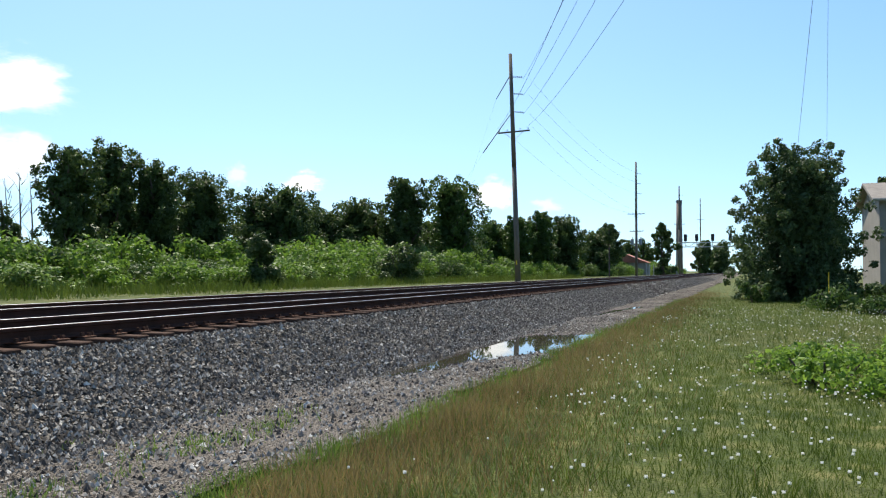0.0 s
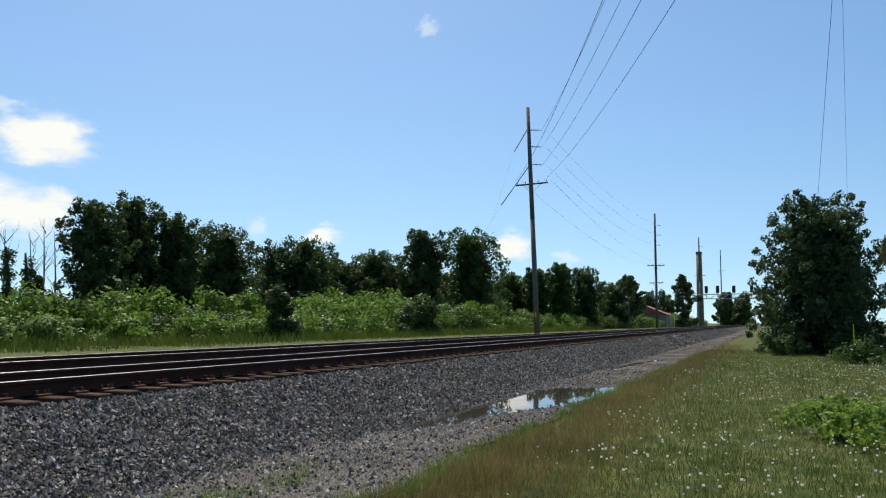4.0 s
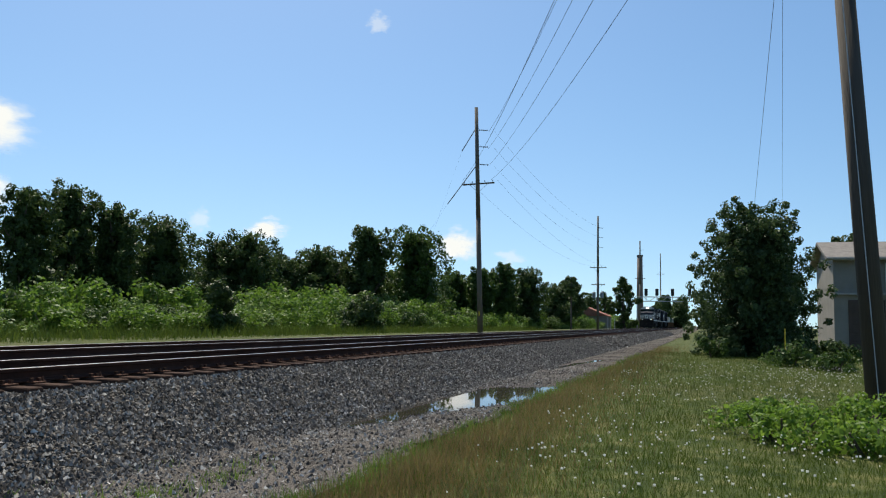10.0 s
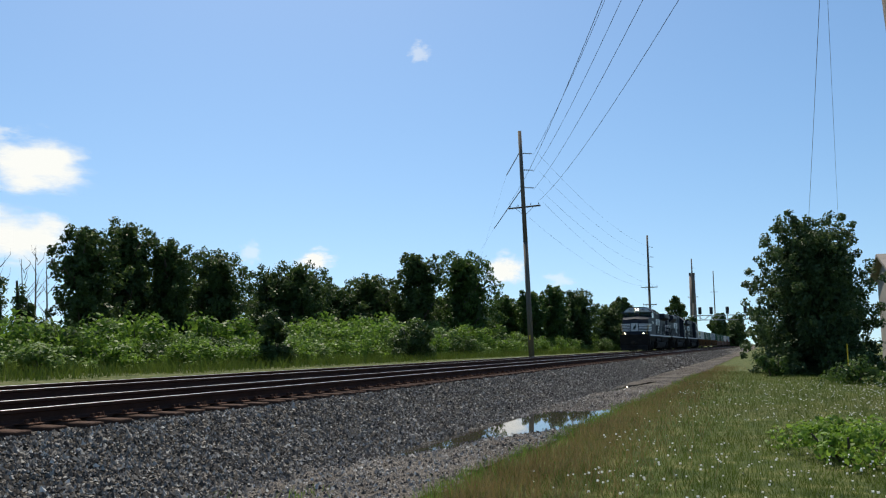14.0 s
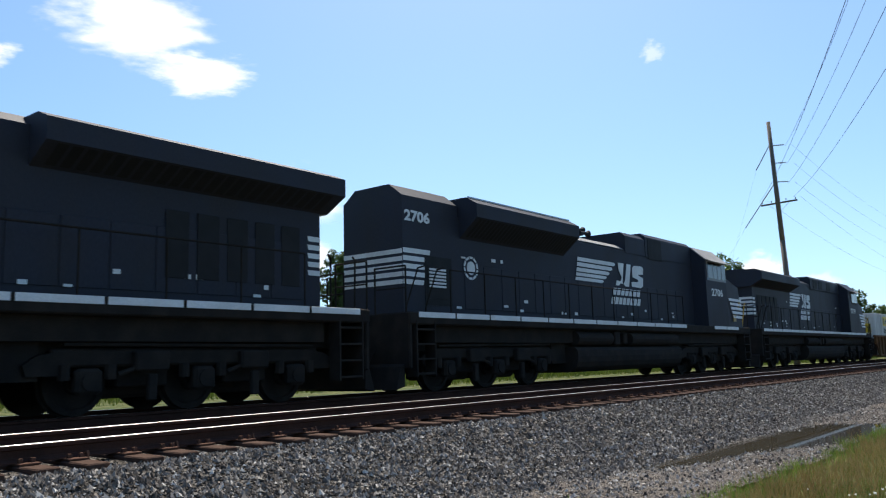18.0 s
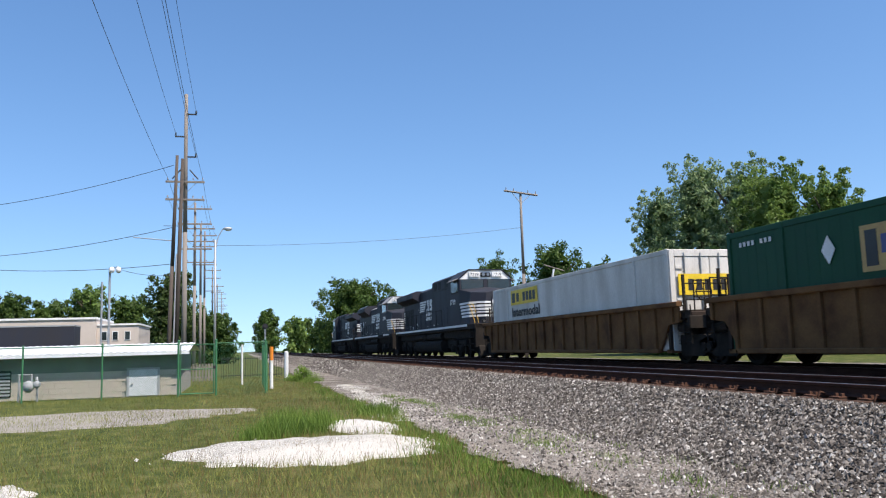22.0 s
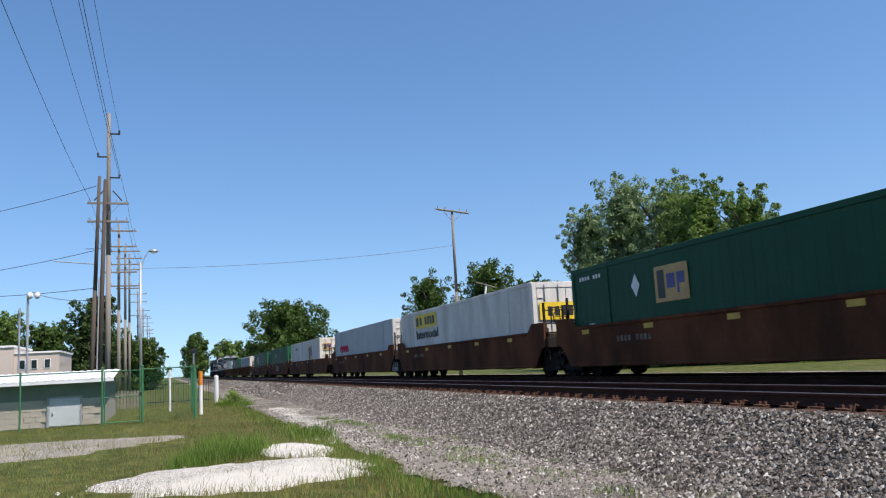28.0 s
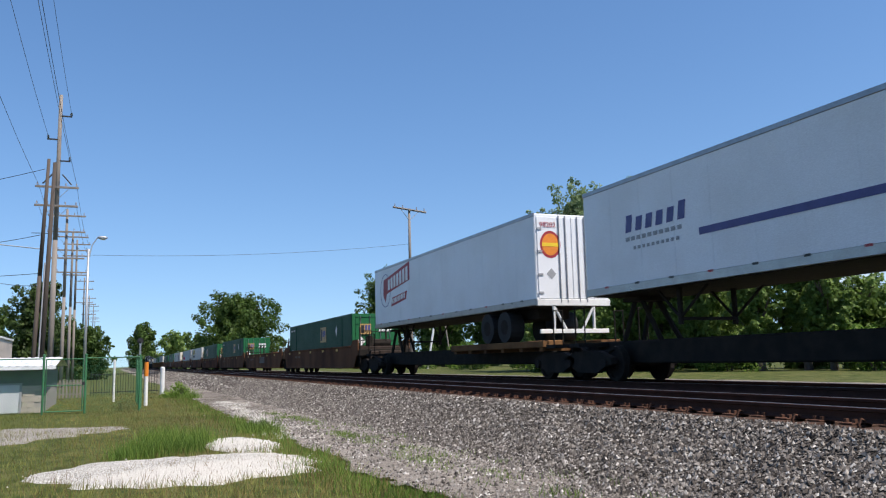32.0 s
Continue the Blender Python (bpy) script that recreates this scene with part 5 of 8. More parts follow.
def well_car(x0, x1, ribbed, mat, brake=False, label=""):
    """A well unit whose ends lie at x0 and x1; the well between holds a container."""
    o = thing("well_car", label, "rail car", "well cars of the train")
    L, c = x1 - x0, (x0 + x1) / 2
    a, b = -L / 2 + 1.5, L / 2 - 1.5
    top = 1.66
    for sd in (-1, 1):
        s = Solid()
        y0, y1 = sorted((sd * 1.42, sd * 1.36))
        if ribbed:
            s.along_y([(a - 0.7, 1.14), (a - 0.15, 1.08), (a + 0.4, 0.36), (b - 0.4, 0.36), (b + 0.15, 1.08), (b + 0.7, 1.14), (b + 0.7, top), (a - 0.7, top)], y0, y1)
            y2, y3 = sorted((sd * 1.42, sd * 1.50))
            w = part("side_wall", s, mat, o, "ribbed rusty side")
            k = a - 0.6
            while k < b + 0.7:
                part("rib", Solid().box(k - 0.05, k + 0.05, y2, y3, 0.38 if a + 0.35 < k < b - 0.35 else 1.14, top - 0.1, 0.01), mat, w)
                k += 0.98
            part("top_rail", Solid().box(a - 0.8, b + 0.8, sorted((sd * 1.33, sd * 1.53))[0], sorted((sd * 1.33, sd * 1.53))[1], top - 0.1, top + 0.04, 0.02), mat, w)
            part("bottom_rail", Solid().box(a + 0.4, b - 0.4, sorted((sd * 1.33, sd * 1.51))[0], sorted((sd * 1.33, sd * 1.51))[1], 0.30, 0.42, 0.02), mat, w)
        else:
            pts = [(a - 1.05, 1.0), (a - 0.75, 0.92), (a - 0.25, 0.36), (b + 0.25, 0.36), (b + 0.75, 0.92), (b + 1.05, 1.0), (b + 1.05, top + 0.12), (b + 0.1, top + 0.12), (b - 0.25, top - 0.16), (a + 0.25, top - 0.16), (a - 0.1, top + 0.12), (a - 1.05, top + 0.12)]
            s.along_y(pts, y0, y1)
            w = part("side_wall", s, mat, o, "smooth brown side")
            part("top_rail", Solid().box(a + 0.3, b - 0.3, *sorted((sd * 1.34, sd * 1.46)), top - 0.24, top - 0.15, 0.02), mat, w)
            part("bottom_rail", Solid().box(a - 0.2, b + 0.2, *sorted((sd * 1.34, sd * 1.455)), 0.32, 0.40, 0.02), mat, w)
            for k in range(5):
                part("reflector", Solid().box(a + 0.6 + 3.3 * k, a + 1.02 + 3.3 * k, *sorted((sd * 1.42, sd * 1.426)), top - 0.40, top - 0.27), YELLOW, w, "dusty yellow reflector strip")
            rows = Solid()
            for k in range(9):
                if k != 4:
                    rows.box(-5.9 + 0.19 * k, -5.9 + 0.19 * k + 0.11, *sorted((sd * 1.42, sd * 1.426)), 0.98, 1.13)
            parts("marking_bar", rows, STENCIL, w)
            if not (x0 == 121.0 or "empty" in label):
                continue
            pn = part("side_panel", Solid().box(-0.9, 1.5, *sorted((sd * 1.42, sd * 1.426)), 0.72, 1.24), SIGNBLACK, w, "dark panel with three pale blocks")
            for k in range(3):
                c0 = -0.75 + 0.73 * k
                part("pale_block", Solid().along_y([(c0, 0.84), (c0 + 0.5, 0.84), (c0 + 0.72, 1.12), (c0 + 0.1, 1.12)], sd * 1.426, sd * 1.432), STENCIL, pn)
    f = Solid()
    for k in range(7):
        xx = a + (b - a) * k / 6
        f.box(xx - 0.14, xx + 0.14, -1.36, 1.36, 0.30, 0.40)
    parts("floor_beam", f, mat, o)
    for d in (-1, 1):
        e = Solid()
        x = d * (L / 2 - 1.5)
        e.box(min(x, x + d * 0.12), max(x, x + d * 0.12), -1.36, 1.36, 0.36, 1.5)
        e.box(min(x, x + d * 1.15), max(x, x + d * 1.15), -1.3, 1.3, 1.22, 1.42, 0.03)
        e.box(min(x, x + d * 1.4), max(x, x + d * 1.4), -0.35, 0.35, 0.78, 1.22, 0.03)
        p = part("end_platform", e, SOOTY, o)
        g = Solid()
        for y in (-1.15, 0.85):
            xx = x + d * 1.1
            g.path([(xx, y, 1.42), (xx, y, 2.25), (xx, y + 0.45, 2.25), (xx, y + 0.45, 1.42)], 0.02)
            g.tube((xx, y, 1.8), (xx, y + 0.45, 1.8), 0.018, 6)
        g.path([(x + d * 1.12, -1.3, 0.55), (x + d * 1.12, -1.3, 1.6)], 0.02).path([(x + d * 0.8, -1.32, 0.55), (x + d * 0.8, -1.32, 1.6)], 0.02)
        for z in (0.6, 0.85, 1.1):
            g.tube((x + d * 0.8, -1.31, z), (x + d * 1.12, -1.31, z), 0.016, 6)
        parts("ladder", g, DUSTY, p)
        coupler(o, d * (L / 2 - 0.35), d * 0.45)
        small_truck(o, d * (L / 2 - 0.75))
        part("draft_gear", Solid().box(*sorted((x + d * 0.1, x + d * 1.35)), -0.85, 0.85, 0.42, 1.2, 0.05), SOOTY, p, "sooty draft gear housing")
        part("brake_cylinder", Solid().tube((x + d * 0.35, -1.15, 1.0), (x + d * 1.0, -1.15, 0.94), 0.13, 12), DUSTY, p)
        hose = [(x + d * (0.7 + 0.75 * k / 6), -0.95 + 0.12 * k / 6, 1.25 - 0.5 * math.sin(math.pi * k / 6)) for k in range(7)]
        part("air_hose", Solid().path(hose, 0.03), GRILLE, p, "black rubber air hose")
        for zz in (1.75, 2.2):
            part("cross_rail", Solid().tube((x + d * 0.65, -1.2, zz), (x + d * 0.65, 0.24, zz), 0.02, 6), DUSTY, p)
        part("walkway_grating", Solid().box(*sorted((x + d * 0.2, x + d * 1.1)), -1.3, 1.3, 1.425, 1.46), SOOTY, p, "dusty walkway grating")
        for y in (-1.22, 0.2):
            part("stanchion", Solid().box(*sorted((x + d * 0.62, x + d * 0.68)), y, y + 0.07, 1.45, 2.45), DUSTY, p)
        part("brake_pipe", Solid().path([(x + d * 0.3, -0.9, 1.3), (x + d * 1.1, -0.75, 1.05), (x + d * 1.35, -0.4, 0.75), (x + d * 1.45, -0.15, 0.5)], 0.025), DUSTY, p)
        part("end_sill", Solid().box(*sorted((x + d * 1.05, x + d * 1.2)), -1.38, 1.38, 0.95, 1.3, 0.02), DUSTY, p)
        if d > 0:
            ring = [(x + 0.95, -0.75 + 0.24 * math.cos(k * math.pi / 6), 1.95 + 0.24 * math.sin(k * math.pi / 6)) for k in range(13)]
            part("brake_wheel", Solid().path(ring, 0.018, 6).tube((x + 0.95, -0.75, 1.46), (x + 0.95, -0.75, 2.19), 0.02, 6).tube((x + 0.95, -0.99, 1.95), (x + 0.95, -0.51, 1.95), 0.015, 6), DUSTY, p)
        if brake and d > 0:
            q = Solid().tube((x + 0.5, -0.6, 1.62), (x + 0.5, 0.5, 1.62), 0.2, 12).box(x + 0.75, x + 0.95, -0.9, -0.55, 1.42, 1.95, 0.03)
            parts("air_reservoir", q, DUSTY, o)
    MOVERS.append((o, c, 0))
    return o


def container(x0, mat, end_mat, style, label, L=16.3, z0=0.36, h=2.85, rear=False, signed=True, slide=0.0):
    """A 53 foot box; x0 is its leading end."""
    o = thing("container", label, "container", "containers on the train")
    c = x0 + L / 2
    H = L / 2
    body = Solid().box(-H, H, -1.28, 1.28, z0, z0 + h, 0.01)
    bd = part("body", body, mat, o)
    ribs = 46 if style != "ribbed" else 30
    for sd in (-1, 1):
        r = Solid()
        for k in range(ribs):
            xx = -H + 0.35 + (L - 0.7) * k / (ribs - 1)
            wd = 0.06 if style != "ribbed" else 0.04
            y0, y1 = sorted((sd * 1.28, sd * (1.283 if style != "ribbed" else 1.335)))
            r.box(xx - wd, xx + wd, y0, y1, z0 + 0.16, z0 + h - 0.14)
        # grey ribs on the white box stand in for the shadow lines along them
        parts("wall_rib", r, BOXGREY if style == "ribbed" else mat, bd)
        rl = Solid()
        y0, y1 = sorted((sd * 1.24, sd * 1.305))
        rl.box(-H, H, y0, y1, z0, z0 + 0.15, 0.01).box(-H, H, y0, y1, z0 + h - 0.13, z0 + h + 0.01, 0.01)
        part("side_rail", rl, mat, bd)
        for xx in (-H + 0.06, -6.1, 6.1, H - 0.06):
            part("corner_post", Solid().box(xx - 0.07, xx + 0.07, *sorted((sd * 1.22, sd * 1.315)), z0, z0 + h + 0.015, 0.015), mat, bd)
        y = sd * (1.305 if style != "ribbed" else 1.32)
        d = 1 if sd < 0 else -1
        if style == "buff_sign":
            sx = d * ((H - 7.0) if rear else (4.4 + slide - H))
            x1 = sx + d * 1.4
            if signed:
                sign = part("sign", Solid().box(*sorted((sx, x1)), *sorted((y, y + sd * 0.008)), z0 + 1.5, z0 + 2.4), SIGNBUFF, o, "buff sign panel")
                q = Solid().box(*sorted((sx + d * 0.12, sx + d * 0.42)), *sorted((y + sd * 0.008, y + sd * 0.014)), z0 + 1.6, z0 + 2.3)
                parts("block", q, SIGNBLACK, sign)
                q = Solid()
                for a0, a1, b0 in ((0.52, 0.86, 1.82), (0.94, 1.02, 1.68), (1.02, 1.26, 1.9)):
                    q.box(*sorted((sx + d * a0, sx + d * a1)), *sorted((y + sd * 0.008, y + sd * 0.014)), z0 + b0, z0 + 2.18)
                parts("block", q, SIGNBLUE, sign)
            dx, dz = d * ((H - 3.2) if rear else (3.5 + slide - H) if signed else (6.9 - H)), z0 + 2.05
            part("diamond", Solid().flag([(dx - 0.2, dz), (dx, dz - 0.3), (dx + 0.2, dz), (dx, dz + 0.3)], y, 0.008, sd), WHITE, o, "white diamond")
            mk = Solid()
            for k in range(8):
                if k != 4:
                    mk.box(*sorted((-d * H + d * (0.5 + 0.16 * k), -d * H + d * (0.59 + 0.16 * k))), *sorted((y, y + sd * 0.006)), z0 + 2.47, z0 + 2.58)
            parts("marking_bar", mk, WHITE, o)
            write("53'", 0.2, -d * H + d * 0.9, y, z0 + 1.0, o, WHITE, None, sd)
        elif style == "yellow_sign":
            sx = -H + 2.6 if sd < 0 else H - 2.6
            sign = part("sign", Solid().box(*sorted((sx, sx + d * 3.3)), *sorted((y, y + sd * 0.008)), z0 + 2.02, z0 + 2.66), SIGNYELLOW, o, "yellow sign panel")
            q = Solid()
            q.box(*sorted((sx + d * 0.15, sx + d * 0.55)), *sorted((y + sd * 0.008, y + sd * 0.014)), z0 + 2.12, z0 + 2.54)
            for k in range(6):
                if k != 1:
                    q.box(*sorted((sx + d * (0.75 + 0.4 * k), sx + d * (1.05 + 0.4 * k))), *sorted((y + sd * 0.008, y + sd * 0.014)), z0 + 2.14, z0 + 2.52)
            parts("block", q, SIGNBLACK, sign)
            write("Intermodal", 0.40, sx + d * 0.1, y, z0 + 1.52, o, SIGNBLACK, 3.4, sd, bold=0.012)
        elif style == "dark_sign":
            sx = -H + 10.9 if sd < 0 else H - 10.9
            sign = part("sign", Solid().box(*sorted((sx, sx + d * 1.7)), *sorted((y, y + sd * 0.02)), z0 + 1.0, z0 + 2.35), SIGNBUFF, o, "brown sign panel")
            for a0, a1, b0, m in ((0.15, 0.66, 1.2, SIGNBLACK), (0.74, 1.12, 1.5, SIGNBLUE), (1.2, 1.58, 1.5, SIGNBLUE)):
                part("block", Solid().box(*sorted((sx + d * a0, sx + d * a1)), *sorted((y + sd * 0.02, y + sd * 0.026)), z0 + b0, z0 + 2.2), m, sign)
            mk = Solid()
            for k in range(6):
                mk.box(*sorted((-d * H + d * (3.0 + 0.3 * k), -d * H + d * (3.2 + 0.3 * k))), *sorted((y, y + sd * 0.006)), z0 + 2.2, z0 + 2.35)
            parts("marking_bar", mk, SIGNBLACK, o)
        elif style == "sprayed":
            q = Solid()
            for k in range(4):
                pts = []
                for i in range(9):
                    an = math.pi * (0.1 + 0.85 * i / 8)
                    pts.append((-d * H + d * (2.3 + 0.62 * k - 0.33 * math.cos(an)), y + sd * 0.01, z0 + 1.3 + 0.5 * math.sin(an)))
                q.path(pts, 0.06, 5)
            part("spray_paint", q, PINK, o, "red spray-painted loops")
        elif style == "ribbed":
            part("notice", Solid().box(*sorted((-d * H + d * 4.0, -d * H + d * 4.45)), *sorted((y, y + sd * 0.01)), z0 + 1.75, z0 + 2.15), SIGNBLACK, o, "dark notice panel")
    # doors at both ends
    for d in (-1, 1):
        x = d * H
        fr = Solid()
        fr.box(*sorted((x, x + d * 0.05)), -1.28, -1.12, z0, z0 + h, 0.01).box(*sorted((x, x + d * 0.05)), 1.12, 1.28, z0, z0 + h, 0.01)
        fr.box(*sorted((x, x + d * 0.05)), -1.12, 1.12, z0 + h - 0.2, z0 + h, 0.01).box(*sorted((x, x + d * 0.05)), -1.12, 1.12, z0, z0 + 0.18, 0.01)
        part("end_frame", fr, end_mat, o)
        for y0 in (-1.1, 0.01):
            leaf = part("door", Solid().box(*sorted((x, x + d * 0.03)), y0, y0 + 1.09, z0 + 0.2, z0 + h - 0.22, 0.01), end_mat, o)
            for yy in (y0 + 0.28, y0 + 0.8):
                part("locking_bar", Solid().tube((x + d * 0.06, yy, z0 + 0.1), (x + d * 0.06, yy, z0 + h - 0.1), 0.022, 6), STEEL, leaf)
            for zz in (z0 + 0.5, z0 + 1.4, z0 + 2.3):
                part("hinge", Solid().box(*sorted((x + d * 0.03, x + d * 0.06)), *((y0, y0 + 0.22) if y0 < 0 else (y0 + 0.86, y0 + 1.08)), zz, zz + 0.07), end_mat, leaf)
        if style == "buff_sign":
            part("sign", Solid().box(*sorted((x + d * 0.07, x + d * 0.09)), -0.85, -0.25, z0 + 1.75, z0 + 2.3), SIGNBUFF, o)
            sg = o.children[-1]
            for a0, a1, b0, m in ((-0.81, -0.63, 1.82, SIGNBLACK), (-0.59, -0.46, 1.95, SIGNBLUE), (-0.42, -0.29, 1.95, SIGNBLUE)):
                part("block", Solid().box(*sorted((x + d * 0.09, x + d * 0.095)), a0, a1, z0 + b0, z0 + 2.24), m, sg)
            dm = [(x + d * 0.085, -0.8 + a, z0 + 1.38 + b2) for a, b2 in ((-0.24, 0), (0, -0.24), (0.24, 0), (0, 0.24))]
            part("placard", Solid().add(dm, [(0, 1, 2, 3)]), WHITE, o, "white diamond placard")
            mk = Solid()
            for r in range(2):
                for k in range(5):
                    mk.box(*sorted((x + d * 0.07, x + d * 0.075)), 0.2 + 0.15 * k, 0.31 + 0.15 * k, z0 + 1.9 + 0.24 * r, z0 + 2.06 + 0.24 * r)
            parts("marking_bar", mk, WHITE, o)
        elif style == "yellow_sign":
            part("sign", Solid().box(*sorted((x + d * 0.07, x + d * 0.09)), -1.05, 1.05, z0 + 1.55, z0 + 2.15), SIGNYELLOW, o, "yellow end panel")
            q = Solid()
            for k in range(6):
                q.box(*sorted((x + d * 0.09, x + d * 0.095)), -0.75 + 0.26 * k, -0.57 + 0.26 * k, z0 + 1.68, z0 + 2.0)
            parts("block", q, SIGNBLACK, o.children[-1])
        elif style in ("dark_sign", "ribbed"):
            q = Solid()
            for r in range(2):
                for k in range(4):
                    q.box(*sorted((x + d * 0.07, x + d * 0.075)), 0.25 + 0.18 * k, 0.38 + 0.18 * k, z0 + 1.95 + 0.24 * r, z0 + 2.1 + 0.24 * r)
            parts("marking_bar", q, SIGNBLACK, o)
            if style == "dark_sign":
                sg = part("sign", Solid().box(*sorted((x + d * 0.085, x + d * 0.095)), -1.0, -0.3, z0 + 1.85, z0 + 2.4), SIGNBUFF, o)
                for a0, a1, b0, m in ((-0.94, -0.72, 1.92, SIGNBLACK), (-0.68, -0.53, 2.05, SIGNBLUE), (-0.49, -0.34, 2.05, SIGNBLUE)):
                    part("block", Solid().box(*sorted((x + d * 0.095, x + d * 0.1)), a0, a1, z0 + b0, z0 + 2.33), m, sg)
    MOVERS.append((o, c, 0))
    return o


def spine_car(x0, x1):
    o = thing("spine_car", "low dark spine car carrying a road trailer", "rail car", "spine cars of the train")
    L = x1 - x0
    s = Solid().box(-L / 2 + 0.4, L / 2 - 0.4, -0.35, 0.35, 0.45, 1.05, 0.04)
    part("centre_beam", s, DUSTY, o)
    q = Solid().box(L / 2 - 8.0, L / 2 - 1.0, -1.35, -0.65, 0.95, 1.16, 0.02).box(L / 2 - 8.0, L / 2 - 1.0, 0.65, 1.35, 0.95, 1.16, 0.02)
    for k in range(6):
        q.box(L / 2 - 7.8 + 1.3 * k, L / 2 - 7.6 + 1.3 * k, -1.3, 1.3, 0.85, 0.97)
    parts("wheel_platform", q, TAN, o, "rusty platform under the trailer wheels")
    h = Solid()
    for sd in (-1, 1):
        h.tube((-L / 2 + 1.6, sd * 0.3, 1.0), (-L / 2 + 2.1, sd * 0.25, 2.1), 0.07, 6).tube((-L / 2 + 3.2, sd * 0.3, 1.0), (-L / 2 + 2.4, sd * 0.25, 2.1), 0.07, 6)
    h.box(-L / 2 + 1.9, -L / 2 + 2.6, -0.5, 0.5, 2.06, 2.16)
    part("hitch", h, DUSTY, o)
    for d in (-1, 1):
        small_truck(o, d * (L / 2 - 0.9))
        coupler(o, d * (L / 2 - 0.45), d * 0.5)
        g = Solid()
        for y in (-1.2, 0.9):
            g.path([(d * (L / 2 - 0.6), y, 1.0), (d * (L / 2 - 0.6), y, 2.0), (d * (L / 2 - 0.6), y + 0.3, 2.0), (d * (L / 2 - 0.6), y + 0.3, 1.0)], 0.02)
        g.box(*sorted((d * (L / 2 - 0.9), d * (L / 2 - 0.4))), -1.3, 1.3, 0.92, 1.02)
        part("end_platform", g, DUSTY, o)
    MOVERS.append((o, (x0 + x1) / 2, 0))


def trailer(x0, style, label, L=16.2):
    o = thing("road_trailer", label, "trailer", "road trailers on the train")
    H, z0, z1 = L / 2, 2.22, 5.02
    b = Solid().box(-H, H, -1.28, 1.28, z0 + 0.1, z1, 0.03)
    bd = part("body", b, TRAILWHITE, o)
    for sd in (-1, 1):
        s = Solid().box(-H, H, *sorted((sd * 1.2, sd * 1.295)), z0, z0 + 0.2, 0.01)
        rail = part("bottom_rail", s, STEEL, bd)
        part("top_rail", Solid().box(-H, H, *sorted((sd * 1.24, sd * 1.295)), z1 - 0.1, z1 + 0.015, 0.01), STEEL, bd)
        for k in range(12):
            xx = -H + 0.9 + k * 1.3
            part("marker_tape", Solid().box(xx, xx + 0.16, *sorted((sd * 1.295, sd * 1.30)), z0 + 0.16, z0 + 0.21), SIGNRED if k % 3 == 0 else SIGNBLACK, rail)
        pl = Solid()
        for k in range(1, 13):
            xx = -H + L * k / 13
            pl.box(xx - 0.015, xx + 0.015, *sorted((sd * 1.28, sd * 1.284)), z0 + 0.2, z1 - 0.1)
        parts("panel_seam", pl, TRAILWHITE, bd)
        d = 1 if sd < 0 else -1
        y = sd * 1.285
        if style == "red":
            sx, sz = -d * H + d * 0.9, z0 + 1.15
            ring = Solid()
            for k in range(20):
                a, b2 = 2 * math.pi * k / 20, 2 * math.pi * (k + 1) / 20
                ring.flag([(sx + d * 0.75 + 0.75 * math.cos(a), sz + 0.55 + 0.78 * math.sin(a)), (sx + d * 0.75 + 0.75 * math.cos(b2), sz + 0.55 + 0.78 * math.sin(b2)), (sx + d * 0.75 + 0.72 * math.cos(b2), sz + 0.55 + 0.75 * math.sin(b2)), (sx + d * 0.75 + 0.72 * math.cos(a), sz + 0.55 + 0.75 * math.sin(a))], y, 0.006, sd)
            part("ring", ring, SIGNBLUE, o)
            u = lambda a, c: (sx + d * a, sz + c)
            part("banner", Solid().flag([u(0.45, 0.35), u(0.75, 0.0), u(0.95, 0.38), u(4.1, 0.75), u(4.1, 1.55), u(0.5, 1.05)], y, 0.008, sd), SIGNRED, o, "dark red banner")
            q = Solid()
            for k in range(7):
                q.flag([u(1.15 + 0.41 * k, 0.52 + 0.035 * k), u(1.42 + 0.41 * k, 0.55 + 0.035 * k), u(1.42 + 0.41 * k, 1.05 + 0.055 * k), u(1.15 + 0.41 * k, 1.0 + 0.055 * k)], y + sd * 0.008, 0.006, sd)
            parts("banner_block", q, WHITE, o)
            part("plaque", Solid().flag([u(1.6, -0.25), u(3.6, -0.05), u(3.75, 0.3), u(1.75, 0.15)], y, 0.008, sd), SIGNRED, o)
            q = Solid()
            for k in range(9):
                q.flag([u(1.75 + 0.2 * k, -0.13 + 0.018 * k), u(1.88 + 0.2 * k, -0.12 + 0.018 * k), u(1.9 + 0.2 * k, 0.1 + 0.018 * k), u(1.77 + 0.2 * k, 0.09 + 0.018 * k)], y + sd * 0.008, 0.006, sd)
            parts("plaque_block", q, WHITE, o)
        else:
            sx, sz = -d * H + d * 1.9, z0 + 1.45
            q = Solid()
            for k in range(6):
                q.flag([(sx + d * 0.40 * k, sz), (sx + d * (0.40 * k + 0.24), sz), (sx + d * (0.40 * k + 0.31), sz + (0.42 if k in (0, 5) else 0.34)), (sx + d * (0.40 * k + 0.07), sz + (0.42 if k in (0, 5) else 0.34))], y, 0.006, sd)
            parts("name_block", q, SIGNBLUE, o, "row of dark slanted blocks")
            q = Solid()
            for k in range(10):
                q.box(*sorted((sx + d * 0.22 * k, sx + d * (0.22 * k + 0.15))), *sorted((y, y + sd * 0.006)), sz - 0.22, sz - 0.12)
                q.box(*sorted((sx + d * (0.3 + 0.18 * k), sx + d * (0.4 + 0.18 * k))), *sorted((y, y + sd * 0.006)), sz - 0.45, sz - 0.37)
            parts("small_bar", q, GREYPAINT, o)
            part("stripe", Solid().box(*sorted((sx + d * 2.7, d * H - d * 0.4)), *sorted((y, y + sd * 0.006)), z0 + 1.0, z0 + 1.16), SIGNBLUE, o, "dark blue stripe")
